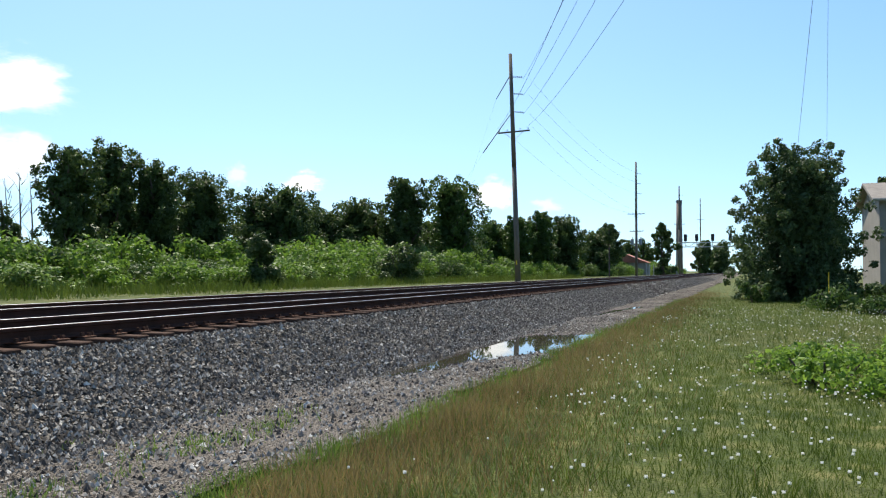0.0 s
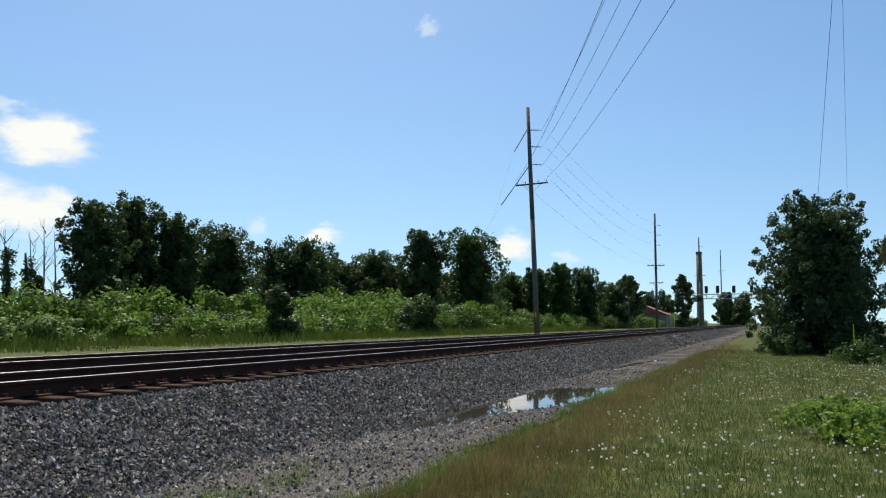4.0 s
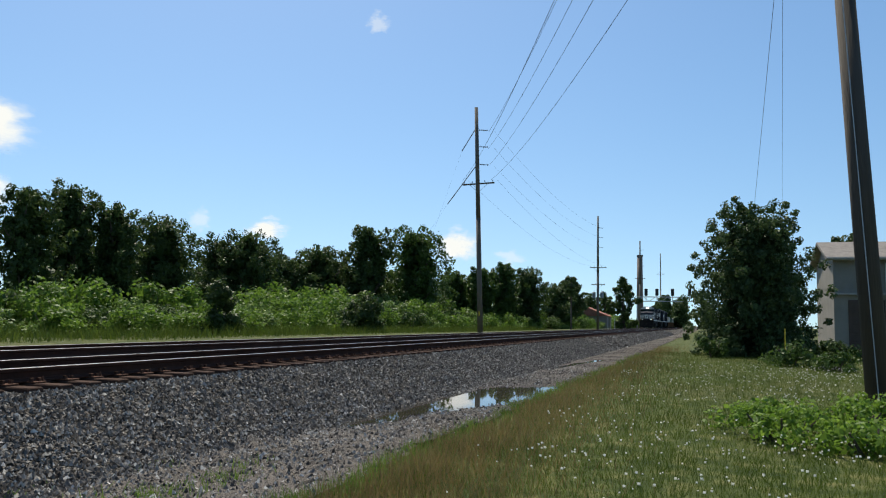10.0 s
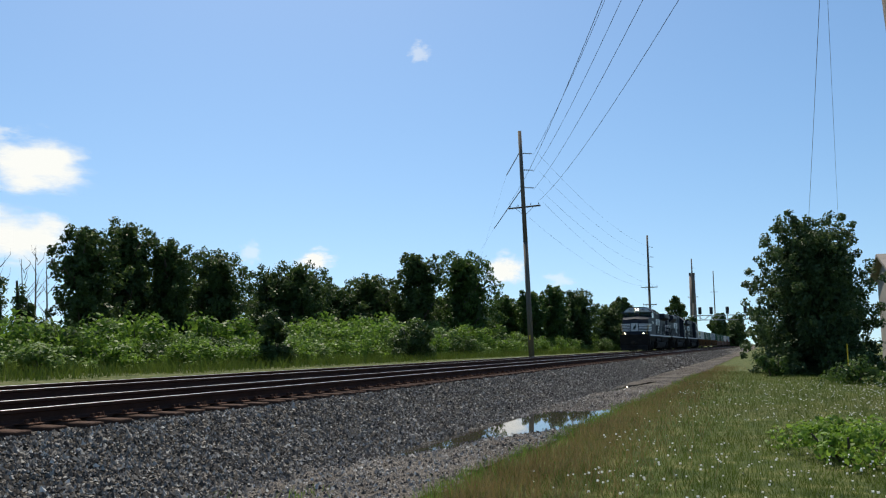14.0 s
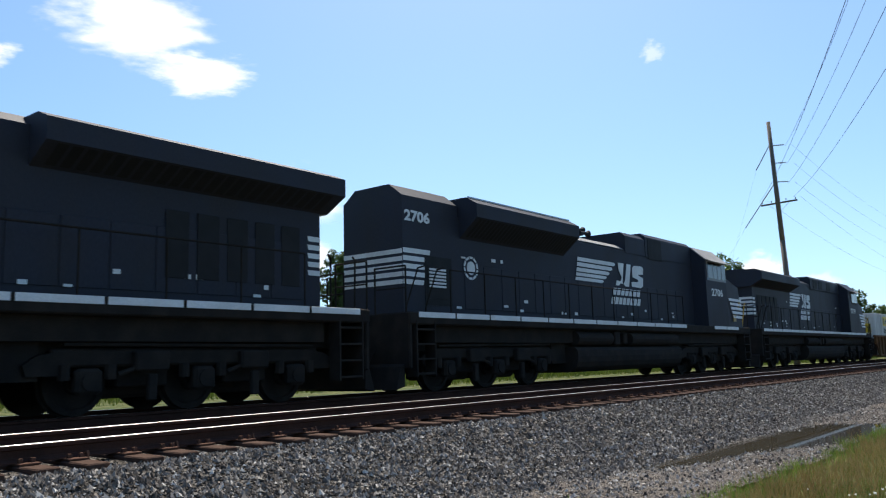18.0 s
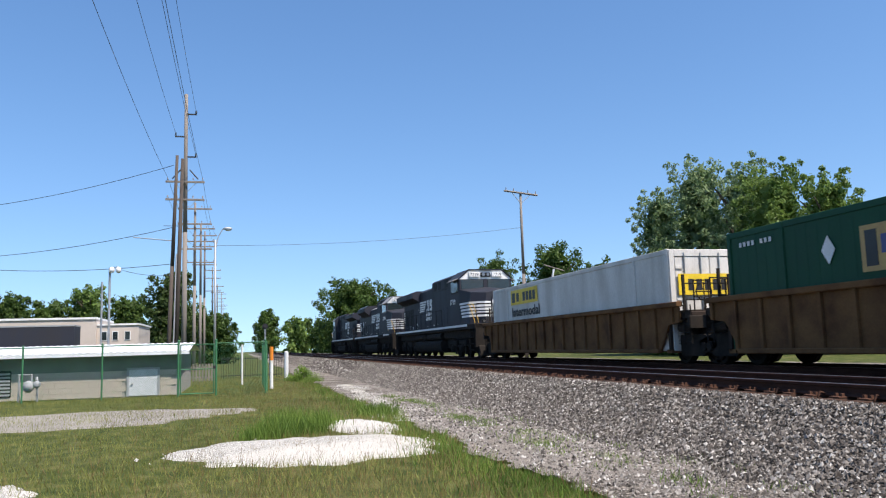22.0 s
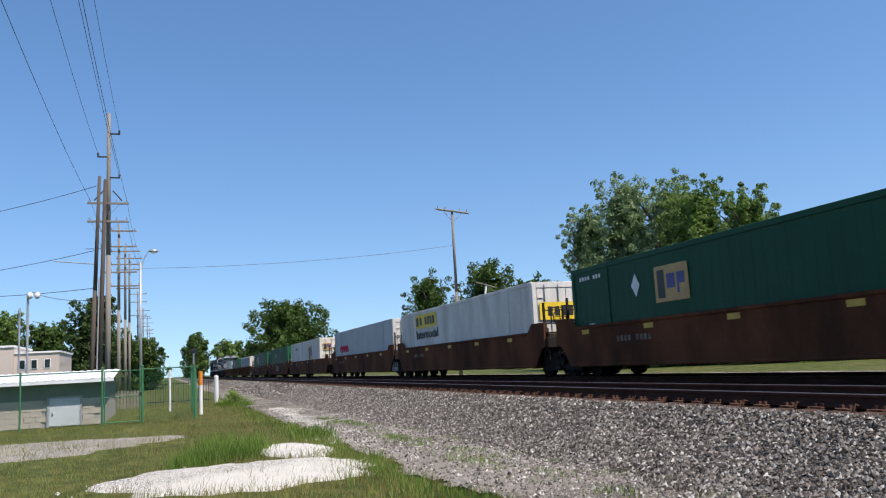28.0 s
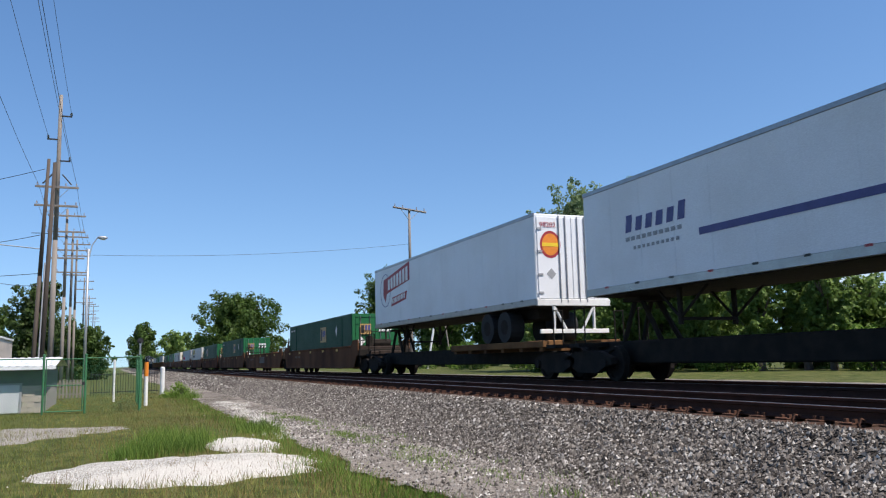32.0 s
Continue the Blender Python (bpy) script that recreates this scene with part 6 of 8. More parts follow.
    # rear doors
    for y0 in (-1.2, 0.01):
        leaf = part("door", Solid().box(H, H + 0.03, y0, y0 + 1.19, z0 + 0.2, z1 - 0.1, 0.01), TRAILWHITE, o)
        for yy in (y0 + 0.75, y0 + 0.98) if y0 < 0 else (y0 + 0.2, y0 + 0.45):
            part("locking_bar", Solid().tube((H + 0.06, yy, z0 + 0.1), (H + 0.06, yy, z1 - 0.05), 0.022, 6), GREYPAINT, leaf)
        if style == "red":
            yc = y0 + 0.45 if y0 < 0 else y0 + 0.85
            disc = Solid().add([(H + 0.036, yc + 0.36 * math.cos(2 * math.pi * k / 24), z0 + 1.85 + 0.42 * math.sin(2 * math.pi * k / 24)) for k in range(24)], [tuple(range(24))])
            dk = part("disc", disc, SIGNRED, leaf, "red and yellow disc")
            inner = Solid().add([(H + 0.039, yc + 0.29 * math.cos(2 * math.pi * k / 24), z0 + 1.85 + 0.34 * math.sin(2 * math.pi * k / 24)) for k in range(24)], [tuple(range(24))])
            part("inner_disc", inner, SIGNORANGE, dk, "orange inner disc")
            part("band", Solid().box(H + 0.04, H + 0.044, yc - 0.29, yc + 0.29, z0 + 1.79, z0 + 1.9), SIGNYELLOW, dk)
            dm = [(H + 0.036, yc + a, z0 + 0.95 + b2) for a, b2 in ((-0.17, 0), (0, -0.17), (0.17, 0), (0, 0.17))]
            part("placard", Solid().add(dm, [(0, 1, 2, 3)]), GREYPAINT, leaf, "grey diamond placard holder")
            for zz in (z0 + 0.35, z0 + 0.9, z0 + 1.6, z0 + 2.3):
                part("hinge", Solid().box(H + 0.03, H + 0.055, *((y0, y0 + 0.16) if y0 < 0 else (y0 + 1.03, y0 + 1.19)), zz, zz + 0.06), GREYPAINT, leaf)
    if style == "red":
        me, w = words("98202", 0.16, SIGNRED, "number")
        me.transform(Matrix.Rotation(radians(90), 4, "Z"))
        me.transform(Matrix.Translation((H + 0.045, -1.1, z1 - 0.42)))
        part("number", me, SIGNRED, o)
    g = Solid().box(H - 0.05, H + 0.06, -1.28, 1.28, z0 - 0.02, z0 + 0.18, 0.01).box(H - 0.02, H + 0.05, -1.2, 1.2, z0 - 0.85, z0 - 0.72, 0.01)
    for y in (-0.7, 0.7):
        g.tube((H, y, z0), (H, y, z0 - 0.75), 0.05, 6).tube((H, y * 0.98, z0 - 0.05), (H, y * 0.4, z0 - 0.75), 0.04, 6)
    part("rear_guard", g, WHITE, o, "white rear under-ride guard")
    ax = Solid().box(H - 4.6, H - 1.2, -0.55, 0.55, z0 - 0.35, z0, 0.02).box(-H + 0.2, H - 0.2, -1.2, 1.2, z0 - 0.02, z0 + 0.12)
    part("underbody", ax, DUSTY, o)
    for xx in (H - 3.6, H - 2.3):
        for y in (-1.0, 1.0):
            w = part("wheel", Solid().tube((xx, y - 0.24, 1.66), (xx, y + 0.24, 1.66), 0.5, 18), TYRE, o)
            part("rim", Solid().tube((xx, y + math.copysign(0.245, y), 1.66), (xx, y + math.copysign(0.20, y), 1.66), 0.25, 14), DUSTY, w)
    lg = Solid()
    for y in (-0.8, 0.8):
        lg.tube((-H + 3.2, y, z0), (-H + 3.2, y, 1.35), 0.07, 6).tube((-H + 3.2, y, 1.5), (-H + 4.2, y, z0), 0.035, 6).tube((-H + 3.2, y, 1.5), (-H + 2.4, y, z0), 0.035, 6)
    lg.box(-H + 3.1, -H + 3.3, -0.8, 0.8, 1.45, 1.52)
    parts("landing_leg", lg, DUSTY, o)
    MOVERS.append((o, x0 + H, 0))


E1 = locomotive("7701", "wing", "black diesel locomotive with white nose bars and lit headlights")
MOVERS.append((E1, -18.6, 180))
E2 = locomotive("2706", "flare", "black diesel locomotive with flared radiators and round emblem")
MOVERS.append((E2, 4.4, 0))
E3 = locomotive("7719", "wing", "black diesel locomotive with white nose, headlights off")
MOVERS.append((E3, 27.7, 0))
RIBBED = "tan rusty well car with ribbed sides holding a container"
FADEDCAR = "faded tan-brown smooth-sided well car holding a container"
SMOOTH = "brown smooth-sided well car holding a container"
for a, b, rib, brk, lab in ((39.3, 58.9, 1, 0, RIBBED), (58.9, 78.2, 1, 0, RIBBED), (78.2, 100.0, 1, 1, RIBBED), (100.4, 121.0, 0, 0, SMOOTH), (121.0, 140.0, 0, 0, SMOOTH), (140.0, 162.2, 0, 1, SMOOTH),
                            (162.8, 181.6, 0, 0, SMOOTH), (181.6, 200.4, 0, 0, SMOOTH), (200.4, 220.3, 0, 1, SMOOTH), (220.9, 242.0, 0, 0, FADEDCAR), (242.0, 261.0, 0, 1, "faded brown smooth-sided well car, empty"), (261.2, 281.4, 0, 1, FADEDCAR)):
    well_car(a, b, rib, TAN if rib else FADED if a > 215 else BROWN, brk, lab)
container(41.2, BOXWHITE, BOXWHITE, "yellow_sign", "white container with a yellow sign and black lettering")
container(60.4, BOXGREEN, BOXGREEN_SUNLIT, "buff_sign", "dark green container with a buff sign")
container(80.1, BOXWHITE, BOXWHITE_SUNLIT, "ribbed", "white ribbed container with weathered doors")
container(103.1, BOXGREEN, BOXGREEN_SUNLIT, "buff_sign", "dark green container with a buff sign", slide=0.9)
container(122.0, BOXGREEN, BOXGREEN_SUNLIT, "buff_sign", "dark green container with a white diamond", signed=False)
container(141.3, BOXWHITE, BOXWHITE_SUNLIT, "dark_sign", "off-white container with a brown sign panel")
container(164.4, BOXGREY, BOXWHITE, "sprayed", "grey container with red spray paint")
container(182.6, BOXWHITE, BOXWHITE, "yellow_sign", "white container with a yellow sign and black lettering")
container(201.9, BOXGREEN, BOXGREEN_SUNLIT, "buff_sign", "dark green container with a buff sign")
container(223.8, BOXGREEN, BOXGREEN_SUNLIT, "buff_sign", "dark green container with a buff sign near its rear", rear=True)
container(263.1, BOXGREEN, BOXGREEN_SUNLIT, "buff_sign", "dark green container with a buff sign near its rear", rear=True)
spine_car(281.6, 301.2)
spine_car(301.2, 320.8)
spine_car(320.8, 340.4)
trailer(283.6, "red", "white road trailer with a dark red banner")
trailer(302.6, "blue", "white road trailer with a dark blue stripe")
trailer(322.1, "blue", "white road trailer with a dark blue stripe")

# ---- trees, shrubs and weeds ----
WOODS = "trees beyond the tracks"
for i, (x, y, top, r, m, low) in enumerate((
        (44.8, 46.0, 10.1, 2.2, LEAF_DARK, 0.04),
        (52.0, 49.0, 11.6, 2.6, LEAF_DARK, 0.04),
        (53.7, 46.0, 10.1, 2.3, LEAF_DARK, 0.04),
        (59.9, 46.0, 9.9, 2.9, LEAF_DARK, 0.04),
        (73.5, 49.0, 9.6, 3.0, LEAF_DARK, 0.04),
        (74.4, 46.0, 10.1, 3.2, LEAF_DARK, 0.04),
        (85.6, 48.6, 8.2, 2.9, LEAF_DARK, 0.04),
        (90.9, 46.0, 10.1, 3.7, LEAF_DARK, 0.04),
        (91.5, 39.9, 12.6, 2.8, LEAF_DARK, 0.04),
        (99.9, 36.6, 13.4, 4.0, LEAF_MID, 0.04),
        (118.5, 37.0, 9.7, 3.1, LEAF_MID, 0.04),
        (116.1, 32.2, 9.9, 2.5, LEAF_MID, 0.04),
        (123.9, 30.7, 11.3, 2.5, LEAF_MID, 0.04),
        (134.0, 29.2, 11.3, 3.4, LEAF_DARK, 0.04),
        (150.9, 27.2, 9.0, 4.2, LEAF_DARK, 0.04),
        (58.0, 53.0, 8.2, 4.2, LEAF_DARK, 0.02), (68.0, 54.0, 7.6, 4.2, LEAF_DARK, 0.02), (79.0, 53.0, 8.0, 4.4, LEAF_DARK, 0.02), (88.0, 52.0, 8.8, 4.4, LEAF_DARK, 0.02),
        (100.0, 49.0, 9.0, 4.6, LEAF_DARK, 0.02), (113.0, 45.0, 9.4, 4.4, LEAF_DARK, 0.02), (126.0, 40.0, 8.6, 4.2, LEAF_DARK, 0.02), (140.0, 33.0, 8.0, 3.6, LEAF_DARK, 0.02), (153.5, 25.0, 10.0, 2.4, LEAF_DARK, 0.45))):
    tree("tree", x, y, (top - FAR_Z) * (0.88 if x > 112 else 0.97), r * (1.2 if x > 112 else 1.36), 100 + i, m, low, 78, 50, 0.25 if x < 80 else 0.33, "broad-leaved tree with a dense dark green crown" if m is LEAF_DARK else "young broad-leaved tree with a green crown", group=WOODS, fine=0.78)
for i, (x, y, top, r, m) in enumerate(((212, 20.5, 12.4, 4.0, LEAF_DARK), (186, 31, 8.0, 4.0, LEAF_MID), (240, 34, 9.0, 5.0, LEAF_DARK), (300, 36, 12.0, 6.0, LEAF_DARK))):
    tree("tree", x, y, top - FAR_Z, r, 130 + i, m, 0.08, 18, 60, 0.7, "distant broad-leaved tree beside the line", group=WOODS)
# far side, where the train leaves
for i, (x, y, top, r, m, low) in enumerate((
        (-54.0, 30.5, 12.8, 2.3, LEAF_SILVER, 0.1), (-49.3, 31.0, 14.2, 2.8, LEAF_SILVER, 0.08), (-44.8, 31.5, 12.9, 2.6, LEAF_SILVER, 0.08),
        (-41.2, 31.0, 11.9, 2.4, LEAF_LIGHT, 0.08), (-37.8, 32.0, 10.5, 2.0, LEAF_LIGHT, 0.08), (-50.5, 28.5, 7.0, 2.4, LEAF_LIGHT, 0.02), (-43.5, 28.8, 6.4, 2.3, LEAF_LIGHT, 0.02))):
    tree("poplar_tree", x, y, (top - FAR_Z) * 0.95, r * 1.28, 140 + i, m, low, 130, 54, 0.17, "poplar with light green, silver-backed fluttering leaves", group="poplars beyond the tracks", up=0.9, fine=0.52)
for i, (x, y, top, r, m, low) in enumerate((
        (-33.8, 32.0, 7.0, 1.5, LEAF_LIGHT, 0.25), (-32.4, 34.0, 6.1, 1.2, LEAF_LIGHT, 0.2), (-30.8, 34.0, 5.0, 1.3, LEAF_LIGHT, 0.2), (7.6, 40.0, 6.7, 1.6, LEAF_LIGHT, 0.15), (-27.0, 36.0, 4.2, 1.4, LEAF_MID, 0.1),
        (-123.7, 40.0, 14.8, 5.2, LEAF_MID, 0.15), (-103.1, 42.0, 14.2, 5.4, LEAF_MID, 0.15), (-95.1, 45.0, 11.0, 4.0, LEAF_MID, 0.12), (-112.0, 44.0, 10.0, 4.0, LEAF_MID, 0.1), (-84.0, 44.0, 8.0, 3.0, LEAF_MID, 0.1))):
    tree("tree", x, y, top - FAR_Z, r, 150 + i, m, low, 64, 46, 0.22 if x > -40 else 0.36, "small leafy tree standing beyond the tracks" if x > -40 else "broad-leaved tree in the middle distance", group=WOODS, fine=0.75)
for i, (x, y, top, r) in enumerate(((-46, 38, 5.6, 2.8), (-41, 37, 5.0, 2.6), (-36.5, 38, 5.4, 2.6), (-32, 38, 4.8, 2.6), (-27.5, 38, 4.6, 2.4), (-23, 39, 4.0, 2.4))):
    tree("tree", x, y, top - FAR_Z, r, 175 + i, LEAF_LIGHT if i % 2 else LEAF_MID, 0.02, 60, 40, 0.22, "low bushy tree beyond the tracks", group=WOODS, fine=0.7)
tree("tree", -187, 26, 16.9, 11.0, 170, LEAF_MID, 0.05, 150, 48, 0.6, "large round-crowned tree close to the track", group=WOODS, fine=0.62)
tree("tree", -262, 17.5, 11.5, 6.5, 171, LEAF_LIGHT, 0.05, 24, 60, 0.9, "distant leafy tree beside the track", group=WOODS)
tree("tree", -240, 23, 9.5, 5.5, 173, LEAF_MID, 0.03, 24, 60, 0.9, "distant leafy tree beside the track", group=WOODS)
tree("tree", -520, 15, 26.5, 11.5, 172, LEAF_MID, 0.05, 30, 60, 1.5, "very distant round tree at the end of the line", group=WOODS)
# trees behind the shed and the beige building
for i, (x, y, top, r, m) in enumerate(((-118, -3.4, 6.6, 2.6, LEAF_MID), (-104, -8.5, 11.5, 3.2, LEAF_DARK), (-112, -14.5, 9.0, 3.2, LEAF_MID), (-110, -19, 10.2, 2.6, LEAF_LIGHT), (-112, -23.5, 8.6, 3.0, LEAF_MID),
                                       (-108, -27.5, 9.2, 2.8, LEAF_MID), (-100, -35, 13.5, 5.0, LEAF_MID), (-125, -40, 12, 5.0, LEAF_MID), (-150, -10, 10.0, 4.0, LEAF_MID), (-140, -6.5, 8.0, 3.0, LEAF_DARK))):
    tree("tree", x, y, (top - GRASS_Z) * 0.93, r * 1.3, 180 + i, m, 0.05, 60, 50, 0.36, "leafy tree standing behind the low buildings", z=GRASS_Z, group="trees behind the buildings", fine=0.8)
for i, (x, y, top, r) in enumerate(((92, -14, 10.4, 3.4), (90, -21, 9.8, 4.0), (96, -29, 11.5, 5.0), (110, -9, 9.4, 3.2))):
    tree("tree", x, y, top - GRASS_Z, r, 195 + i, LEAF_DARK, 0.1, 24, 70, 0.45, "dark leafy tree behind the two-storey house", z=GRASS_Z, group="trees behind the house")
# the big bushy tree beside the meadow
big = thing("bushy_tree", "large dark bushy tree, its crown reaching the ground", "tree", at=(48, -2.5, GRASS_Z))
rng = np.random.default_rng(77)
part("trunk", trunk_solid(rng, 8.0, 0.2, 2.4, 9), BARK, big)
LEAF_BIG = leaf_material("leaves_big_tree", (0.03, 0.055, 0.017), (0.10, 0.15, 0.055), 0.32)
part("crown", crown_mesh(rng, 8.6, 0.04, 3.65, 0.9, 290, 66, 0.16, LEAF_BIG, 0.9, 0.5, 0.3), LEAF_BIG, big)

# wild hedge of shrubs along the far side
LEAF_HEDGE = leaf_material("leaves_hedge", (0.065, 0.13, 0.018), (0.19, 0.30, 0.045), 0.5)
KINDS = []
for k, (m, h, r) in enumerate(((LEAF_HEDGE, 3.0, 2.2), (LEAF_LIGHT, 3.0, 2.0), (LEAF_HEDGE, 3.0, 2.4), (LEAF_MID, 3.0, 2.2), (LEAF_HEDGE, 3.0, 1.8))):
    o = shrub("shrub", 22.0 + 3 * k, 34.0, h, r, 210 + k, m, 24, 92, 0.27, "wild vine-covered shrub in a long hedge", group="hedge beyond the tracks")
    KINDS.append((o, h))
rs = random.Random(8)
for i in range(150):
    row = i % 3
    x = 14 + (i // 3) * 4.2 * (1 + (i // 3) * 0.006) + rs.uniform(-1.4, 1.4)
    y = (29.4, 32.6, 36.5)[row] + rs.uniform(-0.9, 0.9) - max(0, x - 90) * 0.045
    tall = 2.3 + 1.5 * min(1, max(0, (x - 30) / 35))
    hh = tall * ((0.55, 0.8, 1.0)[row]) * rs.uniform(0.85, 1.2)
    o, h = KINDS[rs.randrange(5)]
    s = hh / h
    copy_thing(o, pose(x, y, FAR_Z, 0, 0, rs.uniform(0, 360)) @ Matrix.Diagonal((max(0.8, s), max(0.8, s), s, 1)))
for i in range(26):
    o, h = KINDS[rs.randrange(5)]
    s = rs.uniform(0.5, 0.95)
    copy_thing(o, pose(-30 - i * 5.5 + rs.uniform(-2, 2), rs.uniform(30, 35), FAR_Z, 0, 0, rs.uniform(0, 360)) @ Matrix.Diagonal((s, s, s, 1)))
shrub("round_shrub", 41.1, 27.4, 3.5, 1.15, 230, LEAF_DARK, 26, 170, 0.22, "round dark green shrub standing before the hedge", group="dark round shrubs")
shrub("round_shrub", 59.9, 26.6, 3.4, 1.7, 231, LEAF_DARK, 26, 190, 0.24, "round dark green shrub standing before the hedge", group="dark round shrubs")
# vine-topped trunks and bare dead trees at the wood's edge
for i, (x, top) in enumerate(((37.6, 5.8), (39.1, 5.5), (39.9, 4.4))):
    o = thing("vine_trunk", "dead broken trunk thickly wrapped in dark vines", "dead tree", "vine-covered trunks", at=(x, 46, FAR_Z))
    part("trunk", Solid().tube((0, 0, -0.2), (0.1, 0, (top - FAR_Z) * 0.6), 0.22, 9, 0.16).tube((0.1, 0, (top - FAR_Z) * 0.6), (-0.1, 0.1, top - FAR_Z - 0.2), 0.16, 8, 0.06), BARK, o)
    rng = np.random.default_rng(240 + i)
    zz = rng.uniform(0.3, top - FAR_Z - 0.3, 16)
    part("vine", quads("vine", leaf_cloud(rng, np.stack([rng.normal(scale=0.12, size=16), rng.normal(scale=0.12, size=16), zz], 1), rng.uniform(0.3, 0.55, 16), 90, 0.2), LEAF_DARK), LEAF_DARK, o)
DEADWOOD = material("dead_wood", (0.20, 0.17, 0.14), 0.9, amount=0.5)
for i, (x, top) in enumerate(((40.8, 7.0), (41.8, 7.9), (42.8, 7.2), (38.6, 6.9))):
    rng = np.random.default_rng(250 + i)
    s = Solid()
    h = top - FAR_Z
    s.tube((0, 0, -0.2), (0, 0, h * 0.55), 0.10, 7, 0.06).tube((0, 0, h * 0.55), (rng.normal() * 0.3, 0.1, h), 0.06, 6, 0.012)
    for k in range(13):
        z = h * rng.uniform(0.35, 0.95)
        a, l = rng.random() * 6.28, rng.uniform(0.6, 1.5)
        q = Vector((math.cos(a) * l * 0.6, math.sin(a) * l * 0.6, z + l * 0.8))
        s.tube((0, 0, z), q, 0.03, 5, 0.012)
        s.tube(q, q + Vector((rng.normal() * 0.25, rng.normal() * 0.25, 0.5)), 0.012, 4, 0.005)
    o = thing("dead_tree", "bare grey dead tree without leaves", "dead tree", "bare dead trees", at=(x, 47.5, FAR_Z))
    part("trunk", s, DEADWOOD, o)
# ivy-topped mast by the track
o = thing("ivy_mast", "thin mast overgrown with dark ivy at its top", "mast", at=(105.5, 17.0, FAR_Z))
part("trunk", Solid().tube((0, 0, -0.2), (0, 0, 7.0), 0.09, 8), BARK, o)
rng = np.random.default_rng(260)
part("ivy", quads("ivy", leaf_cloud(rng, np.stack([rng.normal(scale=0.55, size=14), rng.normal(scale=0.55, size=14), rng.uniform(4.6, 7.0, 14)], 1), rng.uniform(0.3, 0.6, 14), 90, 0.25), LEAF_DARK), LEAF_DARK, o)
# leafy weeds in the meadow
LEAF_WEED = leaf_material("leaves_weed", (0.09, 0.17, 0.02), (0.25, 0.37, 0.06), 0.5)
for i, (x, y, h, r, m) in enumerate(((12.6, -1.0, 0.5, 0.95, LEAF_WEED), (13.6, -2.0, 0.5, 0.95, LEAF_WEED), (11.6, -2.0, 0.42, 0.8, LEAF_WEED), (14.8, -1.2, 0.36, 0.8, LEAF_WEED), (15.2, -2.8, 0.5, 0.9, LEAF_WEED), (12.9, -3.0, 0.4, 0.8, LEAF_WEED),
                                  (36.0, -3.2, 1.0, 0.95, LEAF_MID), (33.5, -4.6, 0.7, 0.7, LEAF_MID), (16.5, -3.8, 0.5, 0.9, LEAF_WEED), (-42.5, 3.0, 0.8, 0.6, LEAF_WEED))):
    shrub("leafy_weed", x, y, h, r, 270 + i, m, 34, 38, 0.085 if x < 20 else 0.14, "leafy green weed clump growing in the meadow", GRASS_Z, "meadow weeds", "weed")
for i in range(26):
    x = rs.uniform(43, 62)
    shrub("tall_weed", x, -0.2 - rs.uniform(0, 1) * 7.5, rs.uniform(0.7, 1.7), rs.uniform(0.6, 1.1), 280 + i, LEAF_MID if i % 2 else LEAF_DARK, 10, 55, 0.18, "tall dark weeds at the foot of the tree", GRASS_Z, "weeds under the tree", "weed")

# ---- poles and wires ----
WOODPOLE = material("pole_wood", (0.155, 0.125, 0.10), 0.9, dirt=(0.07, 0.055, 0.045), amount=0.6, scale=2.5, bump=0.4, bump_scale=30, stretch=(1, 1, 0.08))
GREYWOOD = material("pole_wood_grey", (0.21, 0.185, 0.16), 0.9, dirt=(0.13, 0.11, 0.09), amount=0.6, scale=2.5, bump=0.4, bump_scale=30, stretch=(1, 1, 0.08))
DARKWOOD = material("pole_wood_tarred", (0.075, 0.058, 0.046), 0.9, dirt=(0.035, 0.028, 0.022), amount=0.6, scale=2.5, bump=0.5, bump_scale=30, stretch=(1, 1, 0.08))
ZINC = material("galvanised_steel", (0.42, 0.43, 0.44), 0.5, 0.6, amount=0.4)
PORCELAIN = material("insulator_grey", (0.22, 0.22, 0.23), 0.3, amount=0.2)
CABLE = material("cable_dark", (0.035, 0.035, 0.037), 0.6)
IRON = material("black_iron", (0.016, 0.016, 0.017), 0.6, amount=0.3)


def insulator(parent, p, q):
    """A stack of sheds along p to q."""
    p, q = Vector(p), Vector(q)
    s = Solid().tube(p, q, 0.025, 6)
    n = 5
    for k in range(n):
        a, b = p.lerp(q, (k + 0.35) / n), p.lerp(q, (k + 0.75) / n)
        s.tube(a, b, 0.085, 8, 0.04)
    return part("insulator", s, PORCELAIN, parent)


def crossarm(parent, z, half, mat=WOODPOLE, y=0.0, x=0.12, brace=True, pins=(-0.9, -0.4, 0.4, 0.9)):
    a = part("crossarm", Solid().box(x - 0.06, x + 0.06, y - half, y + half, z - 0.07, z + 0.07, 0.01), mat, parent)
    if brace:
        for d in (-1, 1):
            part("brace", Solid().tube((x, y + d * half * 0.55, z - 0.08), (x * 0.6, 0.1 * d, z - 0.75), 0.02, 5), ZINC, a)
    for k in pins:
        part("insulator", Solid().tube((x, y + k * half, z + 0.07), (x, y + k * half, z + 0.16), 0.015, 6).tube((x, y + k * half, z + 0.15), (x, y + k * half, z + 0.21), 0.06, 8, 0.035).tube((x, y + k * half, z + 0.21), (x, y + k * half, z + 0.30), 0.05, 8, 0.03), PORCELAIN, a)
    return a


